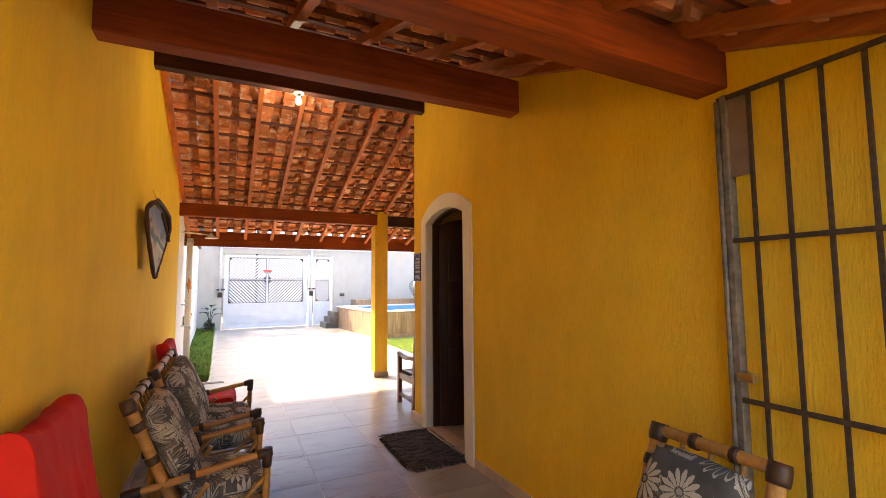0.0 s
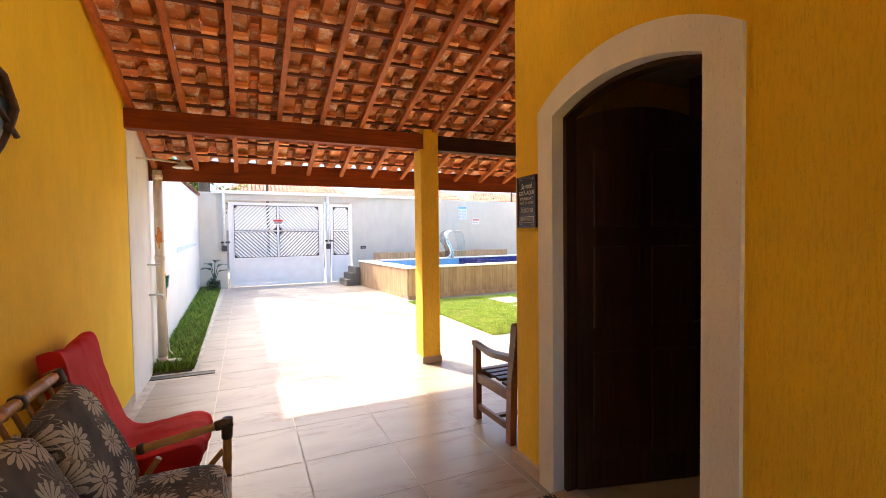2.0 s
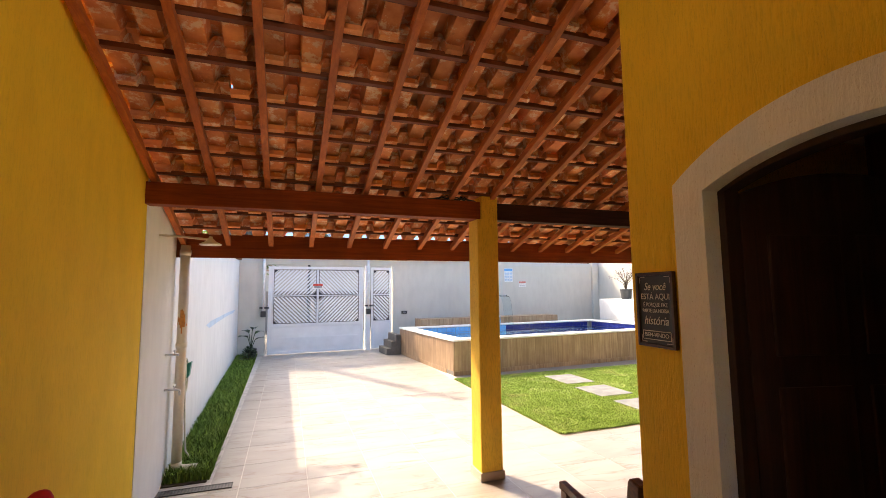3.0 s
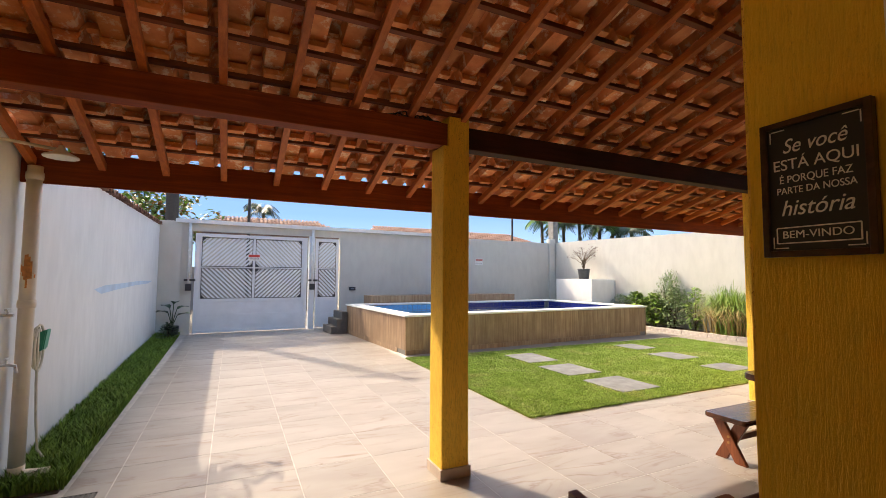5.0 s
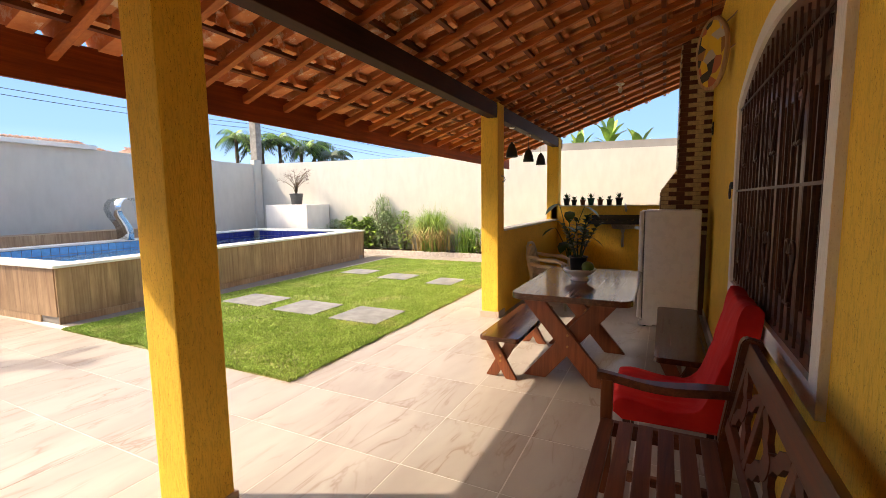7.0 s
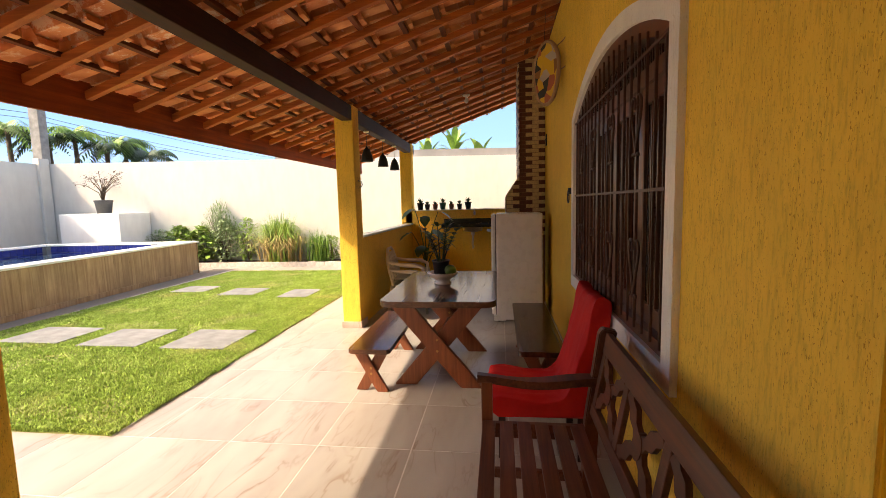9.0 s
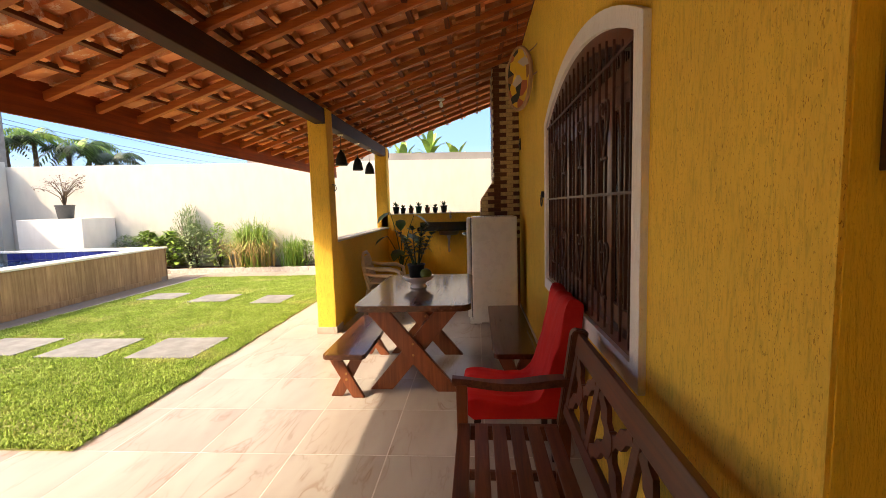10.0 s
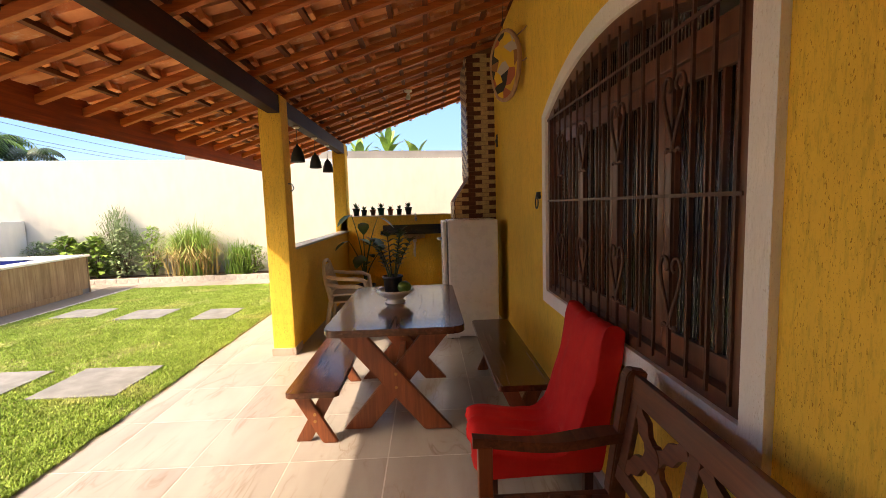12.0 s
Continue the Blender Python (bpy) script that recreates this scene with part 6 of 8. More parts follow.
    for k, (az, lean, hh) in enumerate(((0.4, 0.18, 0.46), (1.6, 0.30, 0.42), (2.7, 0.34, 0.34), (3.9, 0.22, 0.48), (5.2, 0.36, 0.40), (4.5, 0.12, 0.52))):
        bm = bmesh.new()
        pts = [Vector((0.03 * math.cos(az), 0.03 * math.sin(az), 0.13)) + Vector((math.cos(az) * lean * u ** 1.4 * 0.42, math.sin(az) * lean * u ** 1.4 * 0.42, hh * 0.82 * u)) for u in [i / 8 for i in range(9)]]
        bm_tube(bm, pts, 0.009, 6, 0.004)
        st = part("stem", bm, LEAF_DARK, pl)
        bm = bmesh.new()
        for i in range(3, 9):
            for s in (-1, 1):
                d = Vector((math.cos(az + s * 1.3), math.sin(az + s * 1.3), 0.55))
                bm_leaf(bm, pts[i], d, r.uniform(0.07, 0.10), 0.048, 0.12)
        bm_leaf(bm, pts[-1], (math.cos(az), math.sin(az), 1), 0.11, 0.05)
        part("leaves", bm, LEAF_DARK, st)
    lime = thing("lime", pose(at[0] - 0.07, at[1] - 0.09, at[2] + 0.150), "green lime lying in the white bowl", "fruit")
    bm = bmesh.new()
    bmesh.ops.create_uvsphere(bm, u_segments=20, v_segments=12, radius=0.055)
    for v in bm.verts:
        v.co.y *= 1.1 + 0.12 * max(0, abs(v.co.y) / 0.055 - 0.8)
    for f in bm.faces:
        f.smooth = True
    part("fruit", bm, plain("lime_peel", (0.10, 0.17, 0.02), 0.4, 0, 0.3, 30), lime)

    # tall plant in the corner
    tp = thing("corner_plant", pose(9.95, 8.45, 0), "tall broad-leaved plant in a black pot beside parapet", "potted plant")
    bm = bmesh.new()
    bm_lathe(bm, [(0.13, 0), (0.165, 0.28), (0.175, 0.285), (0.175, 0.31), (0.155, 0.31), (0.15, 0.27), (0.01, 0.26)], 24)
    part("pot", bm, BLACK, tp)
    for k, (az, top, lean) in enumerate(((2.3, 1.52, 0.22), (3.3, 1.38, 0.10), (4.6, 1.46, 0.26), (4.0, 1.12, 0.22), (2.0, 1.08, 0.26), (5.0, 0.92, 0.32), (3.0, 0.84, 0.2))):
        bm = bmesh.new()
        pts = [Vector((math.cos(az) * lean * u * u, math.sin(az) * lean * u * u, 0.25 + (top - 0.25) * u)) for u in [i / 6 for i in range(7)]]
        bm_tube(bm, pts, 0.014, 6, 0.006)
        st = part("stem", bm, LEAF_BROAD, tp)
        bm = bmesh.new()
        bm_leaf(bm, pts[-1], (math.cos(az), math.sin(az), -0.2), 0.28, 0.20, 0.50, 0.06)
        bm_leaf(bm, pts[4], (math.cos(az + 2), math.sin(az + 2), 0.1), 0.23, 0.16, 0.45, 0.06)
        part("leaves", bm, LEAF_BROAD, st)


build_table_set()


def build_garden_bench():
    X0b, X1b = 2.66, 4.10
    m = pose(X0b, 6.44, 0)
    L = X1b - X0b
    b = thing("garden_bench", m, "stained wooden garden bench with a carved openwork back", "bench")

    def bar(name, p, q, w, h, mat=BENCH_WOOD, up=(0, 0, 1), parent=None):
        bm = bmesh.new()
        bm_beam(bm, p, q, w, h, 0.005, up)
        return part(name, bm, mat, parent or b)
    for x in (0.03, L - 0.03):
        bar("front_leg", (x, 0.70, 0), (x, 0.70, 0.64), 0.06, 0.055, LEG_WOOD)
        bar("back_leg", (x, 0.17, 0), (x, 0.15, 0.46), 0.055, 0.07, LEG_WOOD)
        bm = bmesh.new()
        bm_prism(bm, [(x - 0.03, 0.19, 0.42), (x - 0.03, 0.12, 0.42), (x - 0.03, 0.03, 0.93), (x - 0.03, 0.10, 0.945), (x - 0.03, 0.12, 0.92)], (0.06, 0, 0))
        bmesh.ops.bevel(bm, geom=list(bm.edges), offset=0.006, segments=2, affect="EDGES")
        part("back_post", bm, BENCH_WOOD, b)
        bar("side_rail", (x, 0.15, 0.37), (x, 0.70, 0.37), 0.035, 0.08)
        bar("stretcher", (x, 0.15, 0.12), (x, 0.70, 0.12), 0.03, 0.05)
        bm = bmesh.new()
        n = 14
        top = [(x, 0.10 + 0.65 * i / n, 0.668 + 0.014 * math.sin(i / n * 6.28 + 1.2)) for i in range(n + 1)]
        wide = [0.032 + 0.012 * math.sin(i / n * 5.5) for i in range(n + 1)]
        pts = [(x - w, y, z) for (x, y, z), w in zip(top, wide)] + [(x + w, y, z) for (x, y, z), w in reversed(list(zip(top, wide)))]
        a = [bm.verts.new(p) for p in pts]
        c = [bm.verts.new((p[0], p[1], p[2] - 0.042)) for p in pts]
        k = len(a)
        for i in range(n):
            bm.faces.new((a[i], a[i + 1], a[k - 2 - i], a[k - 1 - i]))
            bm.faces.new((c[i], c[k - 1 - i], c[k - 2 - i], c[i + 1]))
        for i in range(k):
            bm.faces.new((a[i], a[(i + 1) % k], c[(i + 1) % k], c[i]))
        bmesh.ops.bevel(bm, geom=list({e for e in bm.edges if e.is_boundary or len(e.link_faces) == 2 and e.calc_face_angle(0) > 0.8}), offset=0.007, segments=2, affect="EDGES")
        part("arm", bm, BENCH_WOOD, b)
    for i in range(6):
        y = 0.23 + i * 0.092
        bar("seat_slat", (0.065, y, 0.425 - 0.012 * (i < 2)), (L - 0.065, y, 0.425 - 0.012 * (i < 2)), 0.068, 0.024)
    bar("front_rail", (0.06, 0.695, 0.375), (L - 0.06, 0.695, 0.375), 0.03, 0.07)
    bar("middle_stretcher", (0.03, 0.42, 0.12), (L - 0.03, 0.42, 0.12), 0.045, 0.028)

    def back(x, z):
        return Vector((x, 0.165 - 0.185 * (z - 0.42), z))
    bar("top_rail", back(0.06, 0.875), back(L - 0.06, 0.875), 0.032, 0.10, up=(0, -0.18, 1))
    bar("bottom_rail", back(0.06, 0.52), back(L - 0.06, 0.52), 0.03, 0.06, up=(0, -0.18, 1))
    cuts = [0.06, L / 3 + 0.01, 2 * L / 3 - 0.01, L - 0.06]
    for x in (cuts[0] + 0.03, cuts[1], cuts[2], cuts[3] - 0.03):
        bar("upright", back(x, 0.545), back(x, 0.83), 0.06, 0.024, up=(0, 1, 0.18))
    for x0, x1 in zip(cuts, cuts[1:]):
        xa, xb, za, zb = x0 + 0.045, x1 - 0.045, 0.555, 0.825
        cx, cz = (xa + xb) / 2, (za + zb) / 2
        # carved panel: a rosette with four swelling arms
        bm = bmesh.new()
        for ex, ez in ((xa, za), (xb, za), (xa, zb), (xb, zb)):
            d = Vector((ex - cx, 0, ez - cz))
            s = Vector((-d.z, 0, d.x)).normalized()
            prof = [(0.0, 0.034), (0.18, 0.030), (0.34, 0.020), (0.55, 0.038), (0.75, 0.024), (1.0, 0.034)]
            l1 = [Vector((cx, 0, cz)) + d * t + s * w for t, w in prof]
            l2 = [Vector((cx, 0, cz)) + d * t - s * w for t, w in prof]
            f = [bm.verts.new(back(p.x, p.z) + Vector((0, 0.010, 0))) for p in l1 + l2[::-1]]
            g = [bm.verts.new(back(p.x, p.z) - Vector((0, 0.010, 0))) for p in l1 + l2[::-1]]
            k = len(prof)
            for i in range(k - 1):
                bm.faces.new((f[i], f[i + 1], f[2 * k - 2 - i], f[2 * k - 1 - i]))
                bm.faces.new((g[i], g[2 * k - 1 - i], g[2 * k - 2 - i], g[i + 1]))
            for i in range(2 * k):
                bm.faces.new((f[i], f[(i + 1) % (2 * k)], g[(i + 1) % (2 * k)], g[i]))
        disc = [(cx + 0.05 * math.cos(6.283 * i / 16), cz + 0.05 * math.sin(6.283 * i / 16)) for i in range(16)]
        bm_prism(bm, [back(x, z) + Vector((0, 0.014, 0)) for x, z in disc], (0, -0.028, 0))
        part("carved_panel", bm, BENCH_WOOD, b)
    red_chair(pose(4.65, 6.50, 0, 0, 0, 90) @ Matrix.Diagonal((1, 1, 0.965, 1)), "easy chair under red cover beside the garden bench")


build_garden_bench()


def build_wall_things():
    # painted oval hanging on the house wall
    d = thing("painted_shield", pose(6.72, 6.56, 2.95, 0, 0, -56), "painted oval wood slice hanging with twigs and cords", "wall ornament")
    n = Nodes("painted_slice", 0.6)
    v = n.space((1, 1, 1))
    pick = n.cells(v, 10.0, "F1", 1.0, "Color")
    sep = n.t.nodes.new("ShaderNodeSeparateColor")
    n.put(sep.inputs[0], pick)
    c = n.ramp(sep.outputs[0], (0.0, (0.75, 0.46, 0.04)), (0.34, (0.30, 0.13, 0.04)), (0.48, (0.70, 0.42, 0.05)), (0.64, (0.50, 0.42, 0.34)), (0.78, (0.03, 0.025, 0.02)), (0.9, (0.45, 0.12, 0.05)))
    n.t.nodes[-1].color_ramp.interpolation = "CONSTANT" if hasattr(n.t.nodes[-1], "color_ramp") else None
    n.colour(c)
    bm = bmesh.new()
    k = 28
    ring = [(0.0, 0.185 * math.cos(6.283 * i / k) * (1 + 0.05 * math.sin(3 * 6.283 * i / k)), 0.31 * math.sin(6.283 * i / k)) for i in range(k)]
    bm_prism(bm, ring, (0.03, 0, 0))
    part("face", bm, n.mat, d)
    bark = wood("pale_bark", (0.30, 0.15, 0.07), (0.62, 0.42, 0.25), 2, 0.7)
    bm = bmesh.new()
    pts = [Vector((0.015, p[1] * 1.03, p[2] * 1.03)) for p in ring]
    bm_tube(bm, pts + [pts[0]], 0.022, 8)
    part("rim", bm, bark, d)
    for z, s in ((0.22, 0.05), (-0.02, 0.02)):
        bm = bmesh.new()
        bm_tube(bm, [(0.05, -0.02, z), (0.04, -0.22, z + s), (0.03, -0.33, z + 2 * s)], 0.008, 6, 0.004)
        part("twig", bm, bark, d)
    bm = bmesh.new()
    bm_tube(bm, [(0.0, 0.02, 0.34), (0.0, 0.0, 0.62)], 0.003, 5)
    part("cord", bm, BINDING, d)
    # small iron ring and a switch plate
    h = thing("iron_hook", pose(6.08, HY, 1.68), "small black iron ring hook on the wall", "hook")
    bm = bmesh.new()
    bm_tube(bm, [(0.045 * math.cos(6.283 * i / 14), 0.03, -0.05 + 0.05 * math.sin(6.283 * i / 14)) for i in range(15)], 0.006, 6)
    part("ring", bm, BLACK, h)
    bm = bmesh.new()
    bm_lathe(bm, [(0.02, -0.02), (0.028, 0.0), (0.02, 0.04)], 10, (0, 0.012, 0))
    part("mount", bm, BLACK, h)
    s = thing("wall_plate", pose(8.30, HY, 2.46), "small dark iron plate on the yellow wall", "wall ornament")
    bm = bmesh.new()
    bm_box(bm, -0.04, 0.04, 0.0, 0.015, -0.08, 0.08, 0.006)
    part("plate", bm, BLACK, s)
    bm = bmesh.new()
    bm_box(bm, -0.055, 0.055, 0.015, 0.022, -0.02, 0.02, 0.004)
    part("bar", bm, BLACK, s)
    hk = thing("post_hook", pose(7.37, 8.87, 1.87), "small black hammock hook on the yellow post", "hook")
    bm = bmesh.new()
    bm_tube(bm, [(0, 0.01, 0.05), (0, -0.03, 0.045), (0, -0.05, 0.0), (0, -0.03, -0.03), (0, -0.01, -0.03)], 0.007, 6)
    part("ring", bm, BLACK, hk)


build_wall_things()


# ---- yard things ----
def leafy(bm, r, n, cx, cy, z0, z1, rx, ry, le, wd, out=0.6):
    """n leaves filling an uneven clump."""
    for i in range(n):
        a, q = r.uniform(0, 6.283), math.sqrt(r.random())
        h = r.random()
        wide = math.sin(math.pi * min(0.97, 0.15 + 0.8 * h)) * (0.8 + 0.4 * noise.noise(Vector((cx + math.cos(a) * 2, cy + math.sin(a) * 2, h * 2))))
        p = Vector((cx + math.cos(a) * rx * q * wide, cy + math.sin(a) * ry * q * wide, z0 + (z1 - z0) * h))
        d = Vector((math.cos(a) * out, math.sin(a) * out, r.uniform(-0.1, 0.9)))
        k = r.uniform(0.7, 1.25)
        bm_leaf(bm, p, d, le * k, wd * k, 0.35)


def stalks(bm, r, n, rx, ry, h, base=0.0):
    for i in range(n):
        a, q = r.uniform(0, 6.283), r.random()
        bm_tube(bm, [(0, 0, base), (math.cos(a) * rx * q * 0.5, math.sin(a) * ry * q * 0.5, base + h * 0.5), (math.cos(a) * rx * q, math.sin(a) * ry * q, base + h * r.uniform(0.7, 0.95))], 0.009, 5, 0.003)


def blades(bm, r, n, h, spread, width, root=0.07, base=0.0):
    """Arching strap leaves from one root."""
    for i in range(n):
        a, lean = r.uniform(0, 6.283), spread * r.random() ** 0.7
        hh = h * r.uniform(0.7, 1.1) * (1 - 0.35 * lean / spread)
        x0, y0 = r.gauss(0, 0.07), r.gauss(0, root)
        dx, dy = math.cos(a), math.sin(a)
        prev = None
        for k in range(5):
            u = k / 4
            p = Vector((x0 + dx * lean * u ** 1.6, y0 + dy * lean * u ** 1.6, base + hh * (u * (1.6 - 0.6 * u) if lean < spread * 0.6 else u * (2.0 - 1.25 * u * u))))
            w = width * (1 - u * 0.92) / 2
            pair = (bm.verts.new(p + Vector((-dy * w, dx * w, 0))), bm.verts.new(p + Vector((dy * w, -dx * w, 0))))
            if prev:
                bm.faces.new((prev[0], prev[1], pair[1], pair[0]))
            prev = pair


def build_bed():
    bm = bmesh.new()
    bm_prism(bm, [(13.10, 9.2, -0.1), (13.75, 9.2, -0.1), (far_x(17.1) - 0.005, 17.1, -0.1), (12.95, 17.1, -0.1)], (0, 0, 0.21))
    structure("bed_soil", bm, SOIL, "dark soil of the planting bed", "ground")
    kerb = plain("pale_brick_kerb", (0.52, 0.46, 0.41), 0.8, 0, 0.2, 12, 0.3, 0.004)
    bed = thing("bed_kerb", pose(13.10, 9.2, 0), "low pale brick kerb along the planting bed", "kerb")
    proto = bmesh.new()
    bm_box(proto, -0.10, 0.0, 0.004, 0.246, 0.0, 0.13, 0.008)
    me = mesh_of("kerb_brick", proto, kerb)
    for i in range(31):
        ob = new("kerb_brick", me)
        ob.parent, ob.location, ob.rotation_euler = bed, (-0.0195 * i * 0.25, i * 0.25, rnd.uniform(-0.006, 0.004)), (0, 0, rnd.uniform(-0.03, 0.03) + 0.019)
    r = random.Random(31)
    for y, h, rx, n, mat, le, wd, label in (
            (16.80, 0.85, 0.38, 190, LEAF_GREY, 0.10, 0.05, "small grey-green bush at the foot of the wall"),
            (16.15, 0.92, 0.46, 300, BED_GREEN, 0.15, 0.085, "bright green broad-leaved bush in the bed"),
            (15.45, 0.90, 0.46, 300, BED_GREEN, 0.15, 0.085, "bright green broad-leaved bush in the bed"),
            (14.75, 1.10, 0.46, 420, LEAF_GREY, 0.10, 0.055, "pale green leafy shrub in the bed"),
            (14.10, 1.12, 0.32, 190, BED_GREEN, 0.13, 0.06, "light green upright shrub in the bed"),
            (11.65, 0.62, 0.36, 170, BED_GREEN, 0.10, 0.05, "low green plant near the porch end"),
            (10.7, 0.6, 0.36, 160, BED_GREEN, 0.12, 0.06, "low green plant near the porch end")):
        b = thing("shrub", pose(13.38, y, 0.11), label, "shrub", "shrubs in the bed")
        bm = bmesh.new()
        stalks(bm, r, 9, rx * 0.7, rx, h)
        part("stems", bm, STEM, b)
        bm = bmesh.new()
        leafy(bm, r, int(n * 1.9), 0, 0, 0.05, h * 1.08, rx * 0.85, rx * 1.35, le, wd)
        part("leaves", bm, mat, b)
    b = thing("shrub", pose(13.50, 15.0, 0.11), "tall thin grey shrub with fine upright twigs", "shrub", "shrubs in the bed")
    bm = bmesh.new()
    stalks(bm, r, 16, 0.25, 0.55, 1.5)
    part("stems", bm, STEM, b)
    bm = bmesh.new()
    for i in range(1000):
        a, q = r.uniform(0, 6.283), r.random()
        top = 1.62 - 0.7 * q * q + 0.25 * noise.noise(Vector((math.cos(a) * 3, math.sin(a) * 3, q * 4)))
        h = r.uniform(0.55, max(0.7, top))
        p = Vector((math.cos(a) * 0.22 * q, math.sin(a) * 0.62 * q, h))
        bm_leaf(bm, p, (math.cos(a) * 0.4, math.sin(a) * 0.4, 1.2), 0.13, 0.020, 0.1)
    part("leaves", bm, LEAF_GREY, b)
    g = thing("ornamental_grass", pose(13.30, 13.10, 0.11), "large arching clump of green and straw grass", "grass clump")
    bm = bmesh.new()
    blades(bm, r, 620, 1.40, 1.05, 0.032, 0.15)
    part("green_blades", bm, BED_GREEN, g)
    bm = bmesh.new()
    blades(bm, r, 560, 1.0, 1.05, 0.032, 0.2)
    part("dry_blades", bm, LEAF_DRY, g, "dry straw-coloured outer blades")
    g = thing("ornamental_grass", pose(13.32, 12.0, 0.11), "dark green strap-leaved clump in the bed", "grass clump")
    bm = bmesh.new()
    blades(bm, r, 320, 0.90, 0.55, 0.026, 0.12)
    part("green_blades", bm, LEAF_GREEN, g)

    # raised white planter with a potted tree
    bm = bmesh.new()
    bm_box(bm, 12.40, far_x(18) + 0.02, 17.13, 18.95, -0.1, 1.55, 0.02)
    structure("planter_block", bm, WHITE, "white plastered raised block at the wall", "planter")
    p = thing("patio_tree", pose(12.92, 18.05, 1.55), "sparse bronze-leaved tree in a grey pot", "potted plant")
    bm = bmesh.new()
    bm_lathe(bm, [(0.17, 0), (0.21, 0.32), (0.225, 0.33), (0.225, 0.37), (0.20, 0.37), (0.19, 0.33), (0.01, 0.32)], 24)
    part("pot", bm, plain("dark_grey_pot", (0.05, 0.055, 0.06), 0.6), p)
    bronze = leaf_mat("bronze_leaf", (0.07, 0.035, 0.03), (0.17, 0.095, 0.07), 0.6)
    bm = bmesh.new()
    lv = bmesh.new()
    for i in range(13):
        a = r.uniform(0, 6.283)
        le, h = r.uniform(0.25, 0.75), r.uniform(0.45, 0.80)
        end = Vector((math.cos(a) * le * 0.7, math.sin(a) * le, 0.33 + h))
        bm_tube(bm, [(0, 0, 0.3), (end.x * 0.15, end.y * 0.15, 0.33 + h * 0.5), (end.x * 0.6, end.y * 0.6, 0.33 + h * 0.9), end], 0.016, 6, 0.004)
        for k in range(26):
            q = end.lerp(Vector((end.x * 0.4, end.y * 0.4, 0.33 + h * 0.9)), r.random()) + Vector((r.gauss(0, 0.06), r.gauss(0, 0.06), r.gauss(0, 0.05)))
            bm_leaf(lv, q, (r.uniform(-1, 1), r.uniform(-1, 1), r.uniform(-0.3, 0.5)), 0.075, 0.028, 0.3)
    part("branches", bm, STEM, p)
    part("leaves", lv, bronze, p)

    # posters on the gate wall
    ang = math.degrees(math.atan(TILT))
    x = 9.0
    s = thing("wall_calendar", pose(x, front_y(x) - 0.004, 2.50, 0, 0, ang), "faded blue and white notice on the cream wall", "notice")
    bm = bmesh.new()
    bm_box(bm, -0.19, 0.19, -0.008, 0, -0.26, 0.26)
    part("sheet", bm, plain("white_sheet", (0.72, 0.74, 0.74), 0.6), s)
    blue = plain("pale_blue_print", (0.12, 0.42, 0.75), 0.6)
    bm = bmesh.new()
    bm_box(bm, -0.18, 0.18, -0.011, -0.008, 0.15, 0.25)
    part("heading", bm, blue, s)
    for i in range(3):
        for j in range(3):
            bm = bmesh.new()
            bm_box(bm, -0.17 + j * 0.12, -0.08 + j * 0.12, -0.011, -0.008, -0.22 + i * 0.12, -0.14 + i * 0.12)
            part("text_block", bm, plain("grey_blue_print", (0.42, 0.58, 0.72), 0.6), s)
    x = 9.62
    s = thing("wall_notice", pose(x, front_y(x) - 0.004, 2.16, 0, 0, ang), "small white notice with a red heading", "notice")
    bm = bmesh.new()
    bm_box(bm, -0.17, 0.17, -0.008, 0, -0.12, 0.12)
    part("sheet", bm, plain("white_sheet_small", (0.72, 0.71, 0.69), 0.6), s)
    bm = bmesh.new()
    bm_box(bm, -0.15, 0.15, -0.011, -0.008, 0.03, 0.10)
    part("heading", bm, plain("faded_red_print", (0.62, 0.20, 0.16), 0.6), s)
    bm = bmesh.new()
    bm_box(bm, -0.12, 0.12, -0.011, -0.008, -0.06, -0.04)
    part("text_bar", bm, plain("grey_print", (0.4, 0.4, 0.4), 0.6), s)
    bm = bmesh.new()
    bm_box(bm, 13.0, 13.30, front_y(13.1) - 0.10, front_y(13.1) + 0.1, -0.1, 3.16, 0.02)
    structure("pilaster_far", bm, CREAM, "cream corner pilaster at the far wall", "pilaster")


build_bed()


